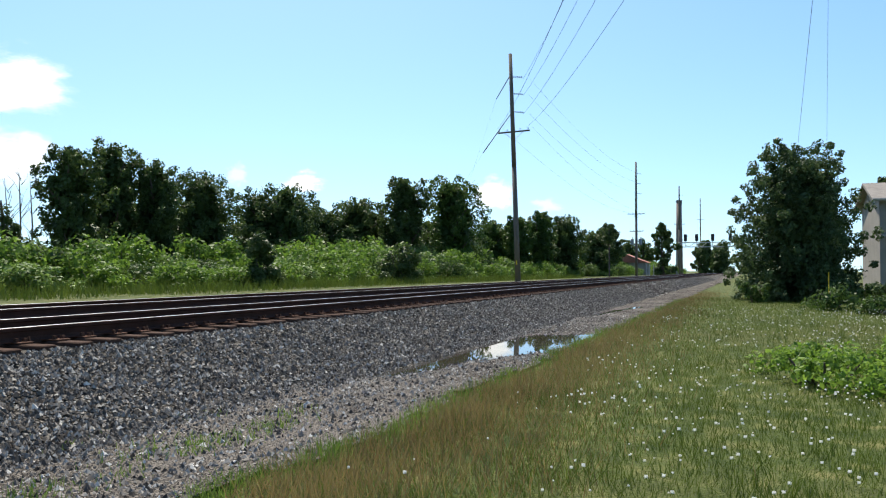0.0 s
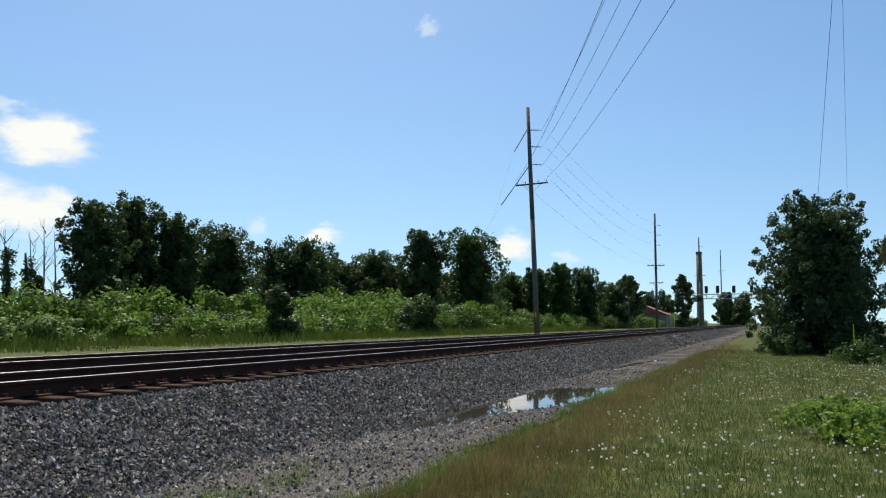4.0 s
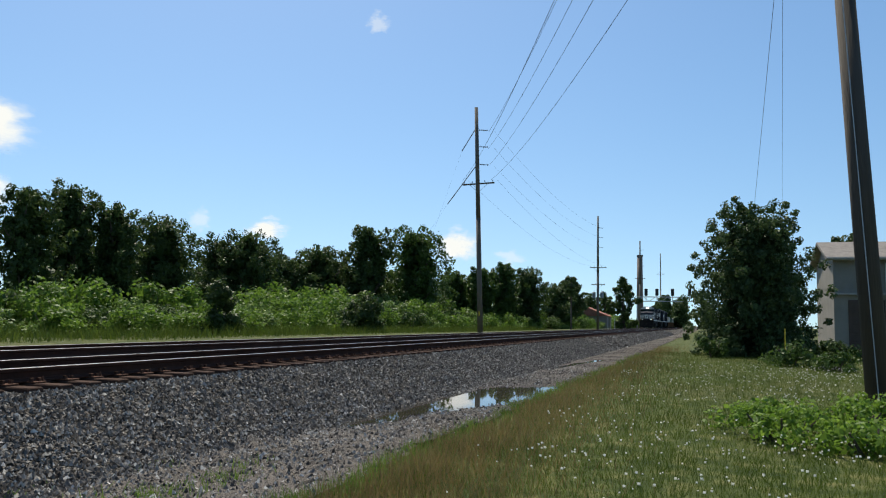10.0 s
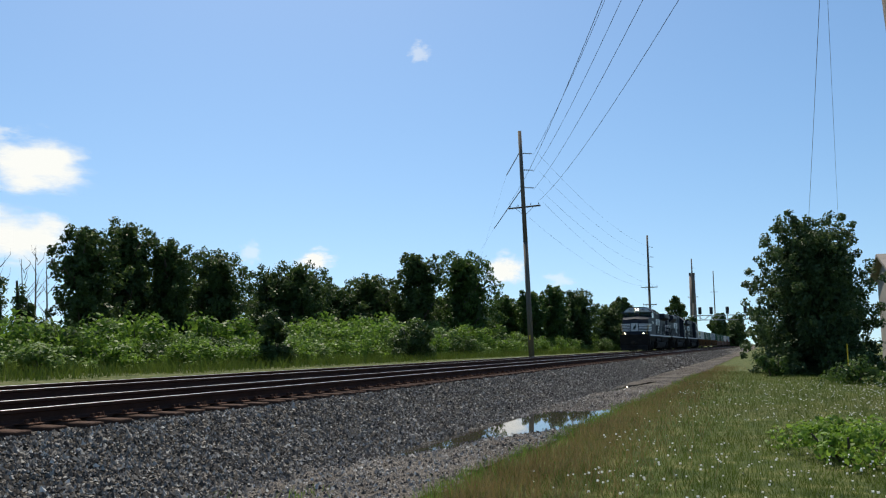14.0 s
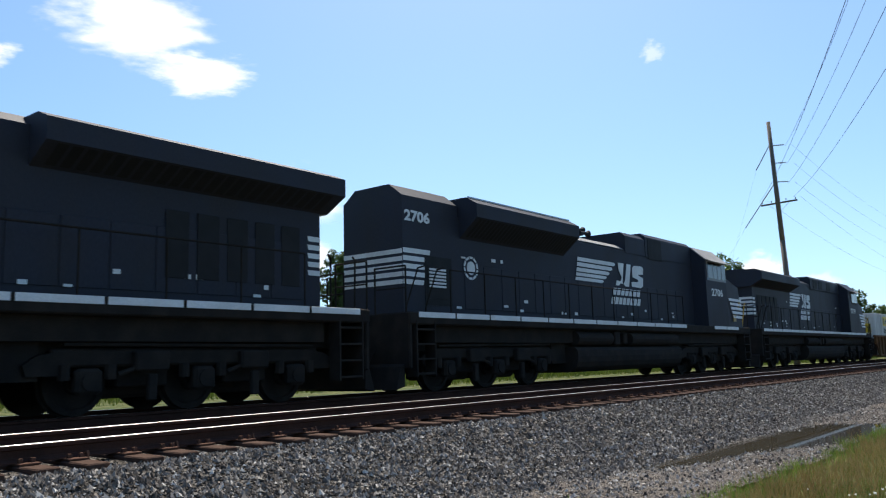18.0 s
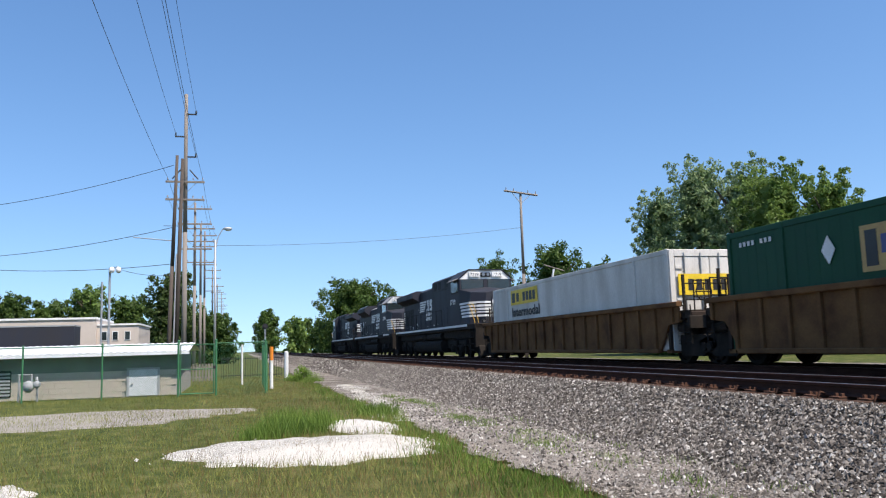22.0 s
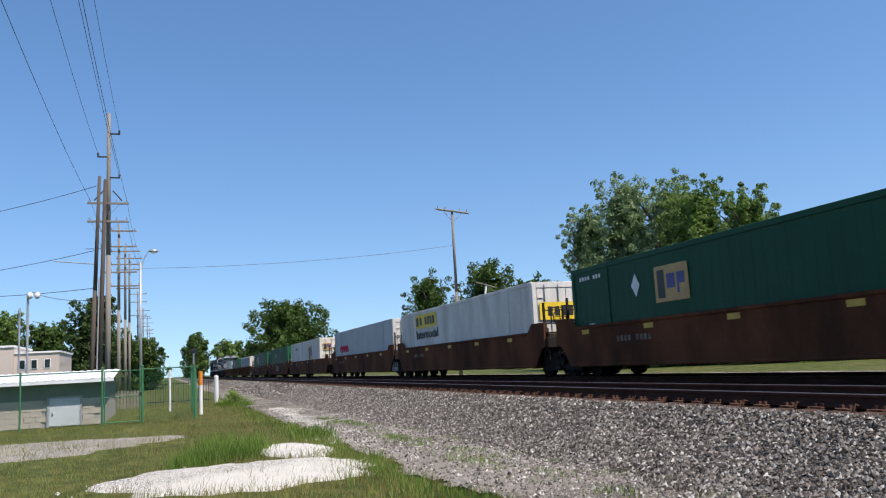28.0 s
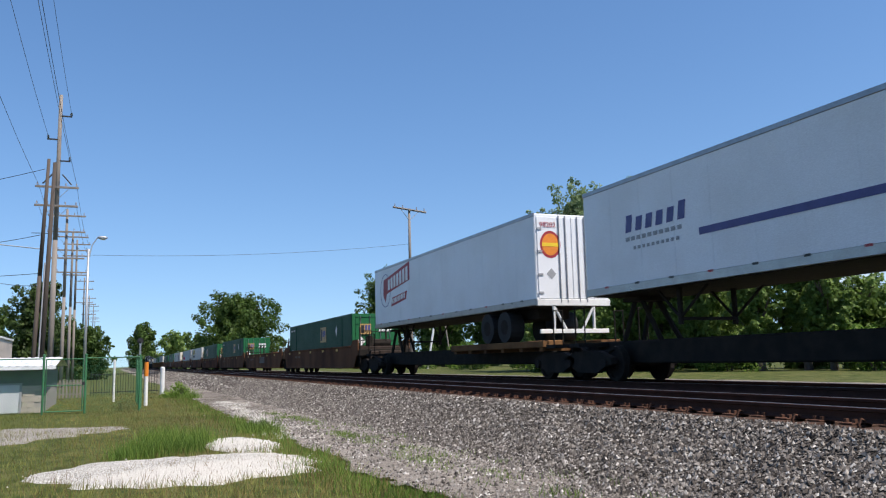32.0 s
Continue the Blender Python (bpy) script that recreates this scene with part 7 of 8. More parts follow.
def pole(x, y, top, r, label, mat=WOODPOLE, z=FAR_Z, group="line poles", name="utility_pole", lean=(0, 0)):
    o = thing(name, label, "utility pole", group, at=(x, y, z))
    h = top - z
    part("shaft", Solid().tube((0, 0, -0.4), (lean[0] * 0.5, lean[1] * 0.5, h * 0.5), r, 12, r * 0.82).tube((lean[0] * 0.5, lean[1] * 0.5, h * 0.5), (lean[0], lean[1], h), r * 0.82, 12, r * 0.62), mat, o, smooth=True)
    return o


p1 = pole(72, 20, 21.0, 0.27, "tall wooden power pole with one crossarm and side insulators")
p1.matrix_world = pose(72, 20, FAR_Z, -1.9, 0, 0)
crossarm(p1, 13.7 + 0.35, 1.55, x=0.3)
for z in (18.8, 17.2, 15.5):
    insulator(p1, (0, -0.2, z + 0.35), (0, -1.1, z + 0.22))
for z0, y1, z1 in ((18.95, 1.5, 16.9), (15.4, 3.0, 11.9)):
    part("guy_rod", Solid().tube((0, 0.1, z0 + 0.35), (0, y1, z1 + 0.35), 0.045, 7), PORCELAIN, p1, "grey fibreglass guy strut")
    part("guy_wire", Solid().tube((0, y1, z1 + 0.35), (0, y1 * 8.2 / 1.5 if y1 < 2 else y1 * 4.0, 0.0), 0.004, 5), CABLE, p1)
part("marker", Solid().box(-0.3, -0.27, -0.05, 0.05, 1.6, 2.0), SIGNYELLOW, p1)
p2 = pole(156, 20, 21.5, 0.27, "wooden power pole with two crossarms and transformers")
crossarm(p2, 11.9, 1.6, x=0.3)
crossarm(p2, 8.6, 1.3, x=0.3)
for z in (19.6, 17.7, 15.8):
    insulator(p2, (0, -0.2, z), (0, -1.0, z - 0.1))
for d in (-1, 1):
    t = part("transformer", Solid().tube((0, d * 0.75, 6.0), (0, d * 0.75, 7.1), 0.33, 12).tube((0, d * 0.75, 7.1), (0, d * 0.75, 7.2), 0.28, 12, 0.1), GREYPAINT, p2)
    part("bushing", Solid().tube((0, d * 0.75, 7.15), (0, d * 0.75, 7.5), 0.05, 7), PORCELAIN, t)
p3 = pole(258, 20, 27.0, 0.3, "distant tall wooden power pole")
crossarm(p3, 15.5, 1.6, x=0.3)
for z in (24.5, 22.0, 19.5):
    insulator(p3, (0, -0.2, z), (0, -1.1, z - 0.1))
p4 = pole(374, 20, 33.0, 0.3, "distant tall wooden power pole")
crossarm(p4, 24, 1.6, x=0.3, pins=())
near = pole(20.2, -3.62, 19.0, 0.27, "thick dark weathered wooden pole standing in the meadow", DARKWOOD, GRASS_Z, lean=(0.2, 1.0))
part("ground_wire", Solid().path([(-0.26, 0.06, -0.1), (-0.16, 0.55, 9.0), (0.02, 1.0, 18.0)], 0.012), ZINC, near)
crossarm(near, 19.3, 1.3, DARKWOOD, y=1.0, x=0.3)
back = pole(-4.0, -8.2, 21.5, 0.25, "tall wooden power pole behind the meadow", GREYWOOD, GRASS_Z)
crossarm(back, 14.6, 1.5, GREYWOOD, x=0.3)
for z in (20.5, 18.8, 17.0):
    insulator(back, (0, -0.2, z), (0, -1.0, z - 0.1))
over = pole(-1.5, -3.8, 21.5, 0.25, "tall wooden power pole beside the meadow path", GREYWOOD, GRASS_Z)
crossarm(over, 14.6, 1.5, GREYWOOD, x=0.3)
fp = pole(100, -6.6, 8.4, 0.17, "wooden service pole beyond the bushy tree", WOODPOLE, GRASS_Z)
# the leaving side
lp1 = pole(-60, -4, 19.6, 0.19, "tall weathered wooden power pole with two crossarms", GREYWOOD, GRASS_Z)
for k, (z, d) in enumerate(((18.1, 1), (16.4, -1), (14.9, 1))):
    part("side_arm", Solid().box(0.0, 0.1, min(0, d * 0.75), max(0, d * 0.75), z + 0.86, z + 0.95), IRON, lp1)
    insulator(lp1, (0.05, d * 0.7, z + 0.95), (0.05, d * 0.7, z + 1.2))
crossarm(lp1, 13.9, 1.35, GREYWOOD, x=0.3)
crossarm(lp1, 12.6, 1.35, GREYWOOD, x=0.3)
part("cutout", Solid().tube((0.3, 0.9, 14.1), (0.3, 0.3, 14.8), 0.05, 6).tube((0.3, -0.9, 14.1), (0.3, -0.3, 14.8), 0.05, 6), IRON, lp1)
for i, (x, y, top) in enumerate(((-76, -4.2, 14.4), (-91, -4.4, 14.8), (-105, -4.6, 16.0), (-150, -5.2, 16.0), (-200, -5.8, 17.0), (-255, -6.2, 19.0), (-315, -7.0, 19))):
    o = pole(x, y, top, 0.16, "weathered wooden power pole with double crossarms in a row", GREYWOOD, GRASS_Z)
    for z in (top + 0.3, top - 1.1, top - 3.4):
        crossarm(o, z, 1.5, GREYWOOD, x=0.3, brace=False)
lp2 = pole(-50, -4.25, 12.6, 0.14, "pair of dark wooden poles with a meter box", DARKWOOD, GRASS_Z, name="double_pole", lean=(0, 0.42))
part("shaft", Solid().tube((0.1, 0.42, -0.4), (0.1, 0.75, 13.3), 0.15, 10, 0.1), DARKWOOD, lp2, smooth=True)
part("meter_box", Solid().box(0.16, 0.42, 0.2, 0.62, 1.35, 2.1, 0.02), WHITE, lp2, "white painted meter box")
part("conduit", Solid().tube((0.2, 0.3, 0), (0.2, 0.45, 7.5), 0.04, 7), GREYPAINT, lp2)
part("step_bolt", Solid().tube((0, -0.3, 9.2), (0, 0.6, 9.2), 0.02, 5), IRON, lp2)
part("line_arm", Solid().tube((0.0, 0.2, 8.3), (0.0, -2.0, 8.5), 0.03, 6), GREYPAINT, lp2)


def street_lamp(x, y, top, reach, label):
    o = thing("street_lamp", label, "street lamp", "street lamps", at=(x, y, GRASS_Z))
    h = top - GRASS_Z
    part("shaft", Solid().tube((0, 0, -0.3), (0, 0, h - 0.8), 0.10, 10, 0.07), ZINC, o, smooth=True)
    part("arm", Solid().path([(0, 0, h - 1.5), (0, reach * 0.35, h - 0.55), (0, reach * 0.8, h - 0.08), (0, reach, h)], 0.035), ZINC, o)
    l = part("lamp_head", Solid().ball((0, reach + 0.22, h - 0.02), (0.17, 0.34, 0.11), 10, 6), ZINC, o, smooth=True)
    part("lens", Solid().ball((0, reach + 0.25, h - 0.09), (0.13, 0.22, 0.10), 10, 6), WHITE, l)
    return o


street_lamp(-57, -1.8, 9.2, 0.6, "grey steel street lamp with a short curved arm")
yl = thing("yard_lamp", "yard lamp with two globe heads on a thin post", "lamp", at=(-52, -7.8, GRASS_Z))
part("shaft", Solid().tube((0, 0, -0.2), (0, 0, 6.9), 0.07, 8), ZINC, yl)
part("shaft", Solid().tube((-3, -0.9, -0.2), (-3, -0.9, 6.3), 0.06, 8), ZINC, yl)
for d in (0.12, 0.5):
    part("globe", Solid().ball((0.1, d, 6.75), (0.17, 0.17, 0.2), 10, 7), WHITE, yl, "white globe lamp", smooth=True)
part("arm", Solid().tube((0, 0, 6.9), (0.1, 0.5, 6.95), 0.03, 6), ZINC, yl)
tp = pole(-55.4, 20, 11.85, 0.14, "grey wooden pole with a single tilted crossarm", GREYWOOD, name="tee_pole")
part("crossarm", Solid().add(*(lambda s: (s.v, s.f))(Solid().box(-0.07, 0.07, -0.08, 0.08, -0.09, 0.09, 0.01).box(-0.06, 0.06, -0.05, 0.05, -0.05, 0.05))), GREYWOOD, tp).location = (0.1, 0, 12.1)
part("crossarm", Solid().tube((0.12, -1.3, 12.25), (0.12, 1.3, 11.95), 0.075, 6), GREYWOOD, tp)
for d in (-1, 1):
    part("brace", Solid().tube((0.12, d * 0.75, 12.1 - d * 0.08), (0.05, 0, 11.3), 0.025, 5), ZINC, tp)
for y in (-1.15, -0.55, 0.55, 1.15):
    part("insulator", Solid().tube((0.12, y, 12.15 - y * 0.11), (0.12, y, 12.38 - y * 0.11), 0.05, 7, 0.03), PORCELAIN, tp)
tm = thing("thin_mast", "thin plain grey mast standing beyond the tracks", "mast", at=(-10.6, 24, FAR_Z))
part("shaft", Solid().tube((0, 0, -0.2), (0, 0, 12.1), 0.055, 8, 0.035), GREYPAINT, tm)
bm_ = thing("broken_mast", "broken leaning white timber mast among the trees", "mast", at=(-86, 34, FAR_Z))
part("strut", Solid().tube((0, -1.1, 0.0), (0.3, 0.6, 9.4), 0.13, 6), WHITE, bm_)
part("strut", Solid().tube((0.3, 1.8, 0.0), (0.3, 0.5, 9.0), 0.10, 6), GREYWOOD, bm_)
part("arm", Solid().tube((0.3, -0.6, 9.9), (0.3, 1.9, 9.2), 0.08, 6), GREYWOOD, bm_)


def wire(name, p, q, sag, label, r=0.012, n=22):
    p, q = Vector(p), Vector(q)
    pts = [p.lerp(q, i / n) - Vector((0, 0, 4 * sag * (i / n) * (1 - i / n))) for i in range(n + 1)]
    return alone(name, Solid().path(pts, r, 5), CABLE, label, "wire", group="overhead wires")


A, G = GRASS_Z, FAR_Z
for z1, z2, y1, y2 in ((18.57, 19.5, -1.1, -1.0), (16.97, 17.8, -1.1, -1.0), (15.27, 16.0, -1.1, -1.0), (13.99, 13.98, -1.4, -1.35), (13.99, 13.98, 1.4, 1.35)):
    wire("overhead_wire", (72, 20.55 + y1, z1), (-4, -8.2 + y2, z2), 1.9, "dark overhead power wire sagging between two poles")
for z1, z2, y2 in ((19.5, 18.3, 0.7), (17.8, 16.6, -0.7), (16.0, 15.1, 0.7), (13.98, 13.28, -1.2), (13.98, 13.28, 1.2)):
    wire("overhead_wire", (-1.5, -3.6 + y2, z1), (-60, -4 + y2, z2), 0.9, "dark overhead power wire sagging between two poles")
for z1, z2, y in ((18.57, 19.1, -1.1), (16.97, 17.3, -1.1), (15.27, 15.3, -1.1), (13.99, 11.85, -1.4), (13.99, 11.85, 1.4)):
    wire("overhead_wire", (72, 20 + y, z1), (156, 20 + y * 0.95, z2), 1.6, "thin overhead power wire running along the line", 0.008)
for z, y in ((13.28, -1.2), (13.28, 1.2), (11.98, -1.2), (11.98, 1.2)):
    wire("overhead_wire", (-60, -4 + y, z), (-105, -4.6 + y * 1.1, 15.5 if z > 12.5 else 14.2), 0.8, "thin overhead wire running along the pole row")
wire("service_wire", (20.4, -2.6, 18.3), (100, -4.6, 7.9), 0.2, "long dark service wire over the meadow", 0.013, 30)
wire("service_wire", (20.5, -2.0, 18.5), (100, -8.2, 6.4), 0.2, "long dark service wire over the meadow", 0.009, 30)
wire("service_wire", (-57, -1.8, 8.0), (-55.4, 20, 9.2), 0.35, "thin wire crossing over both tracks", 0.011)
for z, y, z2 in ((12.0, -22, 10.8), (8.2, -22, 7.6), (6.0, -22, 7.4)):
    wire("service_wire", (-50, -4.0, z), (-62, y, z2), 0.5, "dark service wire leading to the buildings", 0.018)
wire("service_wire", (-52, -7.3, 5.9), (-50, -4.2, 5.3), 0.15, "short cable from lamp to pole", 0.014)

# ---- buildings ----
SIDING = material("grey_siding", (0.27, 0.245, 0.215), 0.85, dirt=(0.19, 0.175, 0.15), amount=0.5, scale=0.8, spec=0.1)
SHINGLE = material("grey_shingles", (0.24, 0.215, 0.195), 0.95, dirt=(0.16, 0.145, 0.13), amount=0.6, scale=2, bump=0.4, spec=0.1)
GARAGEBROWN = material("garage_brown", (0.07, 0.04, 0.028), 0.6, amount=0.3)
TRIMGREY = material("trim_grey", (0.36, 0.34, 0.31), 0.8, amount=0.4, spec=0.1)
hs = thing("house", "grey two-storey house with brown garage doors below", "house", at=(62, -8.4, GRASS_Z))
part("wall", Solid().box(0, 9, -17, 0, -0.1, 6.5), SIDING, hs)
for k in range(16):
    part("siding_board", Solid().along_y([(-0.03, 4.1 + k * 0.148), (0.0, 4.1 + k * 0.148), (0.0, 4.24 + k * 0.148), (-0.006, 4.24 + k * 0.148)], -16.99, -0.01), SIDING, hs)
part("roof", Solid().along_y([(-0.6, 6.35), (-0.6, 6.55), (4.5, 8.1), (9.6, 6.55), (9.6, 6.35), (4.5, 7.9)], -17.5, 0.5), SHINGLE, hs, "sloping grey shingle roof")
part("gable", Solid().along_y([(0.02, 6.5), (4.5, 7.88), (8.98, 6.5)], -17.0, 0.0), SIDING, hs)
part("fascia", Solid().box(-0.64, -0.6, -17.5, 0.5, 6.33, 6.56), TRIMGREY, hs)
part("gutter", Solid().box(-0.74, -0.64, -17.5, 0.5, 6.4, 6.52, 0.02), TRIMGREY, hs)
part("downspout", Solid().path([(-0.68, -3.3, 6.4), (-0.1, -3.3, 6.0), (-0.1, -3.3, 0.2)], 0.05, 7), WHITE, hs)
part("ledge", Solid().box(-0.35, 0, -17, 0, 3.95, 4.08), TRIMGREY, hs)
for k, y in enumerate((-0.9, -4.0, -7.4, -10.8)):
    g = part("garage_door", Solid().box(-0.05, 0.02, y - 2.3, y, 0.1, 3.6), GARAGEBROWN, hs, "brown panelled garage door")
    for r in range(6):
        part("panel", Solid().box(-0.075, -0.05, y - 2.22, y - 0.08, 0.18 + r * 0.57, 0.67 + r * 0.57, 0.01), GARAGEBROWN, g)
    w = part("window", Solid().box(-0.06, 0.02, y - 1.6, y - 0.9, 4.75, 5.75), TRIMGREY, hs)
    part("pane", Solid().box(-0.07, -0.055, y - 1.53, y - 0.97, 4.82, 5.25), PANE, w)
    part("pane", Solid().box(-0.07, -0.055, y - 1.53, y - 0.97, 5.3, 5.68), PANE, w)
CONCRETE = material("block_tan", (0.40, 0.36, 0.30), 0.9, dirt=(0.27, 0.24, 0.20), amount=0.5, scale=1.2, bump=0.3)
MORTAR = material("mortar_grey", (0.30, 0.28, 0.25), 0.95, amount=0.3)
GREENGREY = material("panel_green_grey", (0.13, 0.14, 0.125), 0.75, amount=0.4, scale=1.5)
ROOFWHITE = material("white_roof_metal", (0.74, 0.75, 0.75), 0.45, dirt=(0.55, 0.55, 0.53), amount=0.3, scale=1.0)
PALEDOOR = material("pale_blue_door", (0.50, 0.53, 0.54), 0.55, amount=0.25)
sd = thing("shed", "low block shed with a white corrugated metal roof", "shed", at=(-33.5, -2.4, GRASS_Z))
part("wall", Solid().box(-7.4, -0.03, -7.3, 0, -0.1, 1.0), MORTAR, sd)
part("upper_wall", Solid().box(-7.4, 0.0, -7.3, 0.02, 1.0, 1.68), GREENGREY, sd, "dark green-grey upper wall panel")
blk = Solid().box(-0.03, 0.0, 0.006, 0.394, 0.006, 0.194, 0.004).mesh("block", CONCRETE)
for r in range(5):
    for c in range(18):
        y = -7.3 + c * 0.4 + (0.2 if r % 2 else 0)
        if y > -0.35 or (-1.95 < y + 0.2 < -0.75):
            continue
        b = new("block", blk)
        b.parent = sd
        b.location = (0, y, r * 0.2)
dr = part("door", Solid().box(-0.02, 0.03, -1.85, -0.8, 0.02, 1.03, 0.01), PALEDOOR, sd, "pale grey-blue metal door")
part("door_frame", Solid().box(-0.02, 0.05, -1.93, -1.85, 0, 1.1).box(-0.02, 0.05, -0.8, -0.72, 0, 1.1).box(-0.02, 0.05, -1.93, -0.72, 1.03, 1.1), GREYPAINT, dr)
part("handle", Solid().ball((0.06, -1.72, 0.5), 0.035), STEEL, dr)
vt = part("vent", Solid().box(-0.02, 0.03, -6.75, -6.0, 0.15, 1.15, 0.01), GRILLE, sd, "dark louvred vent")
for k in range(7):
    part("slat", Solid().box(0.03, 0.045, -6.72, -6.03, 0.2 + k * 0.13, 0.27 + k * 0.13), GREYPAINT, vt)
rf = Solid()
n = 60
prof = []
ys = [-7.7 + 8.1 * i / (n * 2) for i in range(n * 2 + 1)]
for i, y in enumerate(ys):
    prof.append((y, 0.02 if i % 4 in (1, 2) else 0.0))
for (ya, za), (yb, zb) in zip(prof, prof[1:]):
    for (xa, ha), (xb, hb) in (((0.45, 1.70), (-3.7, 2.06)), ((-3.7, 2.06), (-7.9, 1.70))):
        rf.add([(xa, ya, ha + za), (xa, yb, ha + zb), (xb, yb, hb + zb), (xb, ya, hb + za)], [(0, 1, 2, 3)])
part("roof", rf, ROOFWHITE, sd, "white corrugated metal roof")
part("fascia", Solid().box(0.40, 0.45, -7.7, 0.4, 1.58, 1.70), ROOFWHITE, sd)
part("gable", Solid().along_y([(0.0, 1.68), (-3.7, 2.04), (-7.4, 1.68)], -7.28, 0.0), GREENGREY, sd)
gm = thing("gas_meter", "grey gas meter with pipes beside the shed", "gas meter", at=(-32.6, -7.6, GRASS_Z))
part("body", Solid().ball((0, 0, 0.55), (0.16, 0.2, 0.22), 12, 8), GREYPAINT, gm, smooth=True)
part("regulator", Solid().ball((0, 0.28, 0.62), (0.12, 0.14, 0.14), 10, 7).tube((0, 0.28, 0.62), (0, 0.28, 0.9), 0.05, 8), GREYPAINT, gm, smooth=True)
part("pipe", Solid().path([(0, -0.32, -0.1), (0, -0.32, 0.98), (0, 0.1, 0.98), (0, 0.1, 0.7)], 0.035, 8), GREYPAINT, gm)
part("pipe", Solid().path([(0, 0.3, 0.5), (0, 0.3, -0.1)], 0.04, 8), GREYPAINT, gm)
BEIGE = material("beige_siding", (0.50, 0.43, 0.37), 0.75, dirt=(0.40, 0.34, 0.29), amount=0.4, scale=0.6)
bb = thing("beige_building", "flat-roofed beige building with small dark windows", "building", at=(-75, -8.8, GRASS_Z))
part("wall", Solid().box(-9, 0, -3.4, 0, -0.1, 4.2).box(-9, 0.4, -24, -3.4, -0.1, 4.75), BEIGE, bb)
part("roof_edge", Solid().box(-9.1, 0.1, -3.4, 0.1, 4.2, 4.35).box(-9.1, 0.5, -24.1, -3.35, 4.75, 4.92), WHITE, bb)
for y in (-0.9, -1.9, -2.8):
    w = part("window", Solid().box(0, 0.05, y - 0.25, y + 0.25, 2.9, 3.7), WHITE, bb)
    part("pane", Solid().box(0.05, 0.06, y - 0.2, y + 0.2, 2.95, 3.65), PANE, w)
for y in (-5.5, -8):
    w = part("window", Solid().box(0.4, 0.45, y - 0.5, y + 0.5, 2.7, 3.8), WHITE, bb)
    part("pane", Solid().box(0.45, 0.46, y - 0.44, y + 0.44, 2.76, 3.74), PANE, w)
bt = thing("box_trailer", "dark parked box trailer beside the beige building", "trailer", at=(-62, -11.6, GRASS_Z))
part("body", Solid().box(-2.4, 0, -9, 0, 1.0, 3.75, 0.04), BLACK, bt)
part("roof_rail", Solid().box(-2.42, 0.02, -9.02, 0.02, 3.75, 3.85), GREYPAINT, bt)
for y in (-1.5, -2.7, -7.8):
    part("wheel", Solid().tube((-0.3, y, 0.48), (0.0, y, 0.48), 0.48, 14), TYRE, bt)
part("frame", Solid().box(-1.8, -0.5, -8.9, -0.1, 0.7, 1.0), IRON, bt)
REDTILE = material("red_roof", (0.30, 0.11, 0.07), 0.85, amount=0.5, scale=1)
rh = thing("red_roof_house", "small distant house with a reddish roof", "house", at=(196, 25, FAR_Z))
part("wall", Solid().box(0, 8, -2, 8, -0.2, 3.0), SIDING, rh)
part("roof", Solid().along_x([(-2.5, 3.0), (8.5, 3.0), (3, 5.2)], -0.4, 8.4), REDTILE, rh)
part("window", Solid().box(-0.04, 0, 1.0, 2.2, 1.0, 2.2), PANE, rh)
part("door", Solid().box(-0.04, 0, 3.5, 4.5, 0, 2.1), BROWN, rh)
CHIMBRICK = material("chimney_brick", (0.20, 0.15, 0.12), 0.9, dirt=(0.10, 0.08, 0.07), amount=0.6, scale=0.8, fine=8)
ch = thing("chimney_stack", "tall distant brick chimney stack", "chimney", at=(270, 21, FAR_Z))
part("shaft", Solid().tube((0, 0, -0.3), (0, 0, 23.2), 1.15, 16, 0.86), CHIMBRICK, ch, smooth=True)
part("rim", Solid().tube((0, 0, 23.2), (0, 0, 23.9), 0.98, 16), CHIMBRICK, ch)
for i, (x, y, top, r) in enumerate(((330, 16.5, 12.5, 5.0), (300, 9.5, 8.5, 3.4), (380, 12, 13, 6.0), (420, 0, 13, 7.0), (400, -12, 12, 7.0))):
    tree("tree", x, y, top - FAR_Z, r, 300 + i, LEAF_DARK, 0.03, 22, 60, 1.0, "very distant dark tree at the end of the line", group=WOODS)

# ---- signal bridge ----
sb = thing("signal_bridge", "steel lattice signal bridge with signal heads over the tracks", "signal bridge", at=(225, 0, 0))
for y in (-2.6, 18.2):
    for dx in (-0.6, 0.6):
        part("post", Solid().box(dx - 0.12, dx + 0.12, y - 0.12, y + 0.12, -1.0, 8.4), ZINC, sb)
    br = Solid()
    for k in range(8):
        z = -0.5 + k * 1.1
        br.tube((-0.6, y, z), (0.6, y, z + 1.1), 0.05, 5)
    part("lattice", br, ZINC, sb)
for dx, z in ((-0.6, 7.1), (0.6, 7.1), (-0.6, 8.3), (0.6, 8.3)):
    part("chord", Solid().box(dx - 0.09, dx + 0.09, -2.6, 18.2, z - 0.09, z + 0.09), ZINC, sb)
br = Solid()
for k in range(13):
    y = -2.4 + k * 1.58
    for dx in (-0.6, 0.6):
        br.tube((dx, y, 7.1 if k % 2 else 8.3), (dx, y + 1.58, 8.3 if k % 2 else 7.1), 0.05, 5)
part("lattice", br, ZINC, sb)
for y in (8.9, 12.95, 4.5, 15.8):
    hd = part("signal_mast", Solid().tube((-0.7, y, 7.0), (-0.7, y, 10.3), 0.09, 8), ZINC, sb)
    part("signal_head", Solid().box(-0.95, -0.7, y - 0.42, y + 0.42, 8.6, 10.5, 0.1), IRON, hd)
    for z in (8.95, 9.55, 10.15):
        part("lens", Solid().tube((-1.0, y, z), (-0.95, y, z), 0.16, 10), GRILLE, hd)
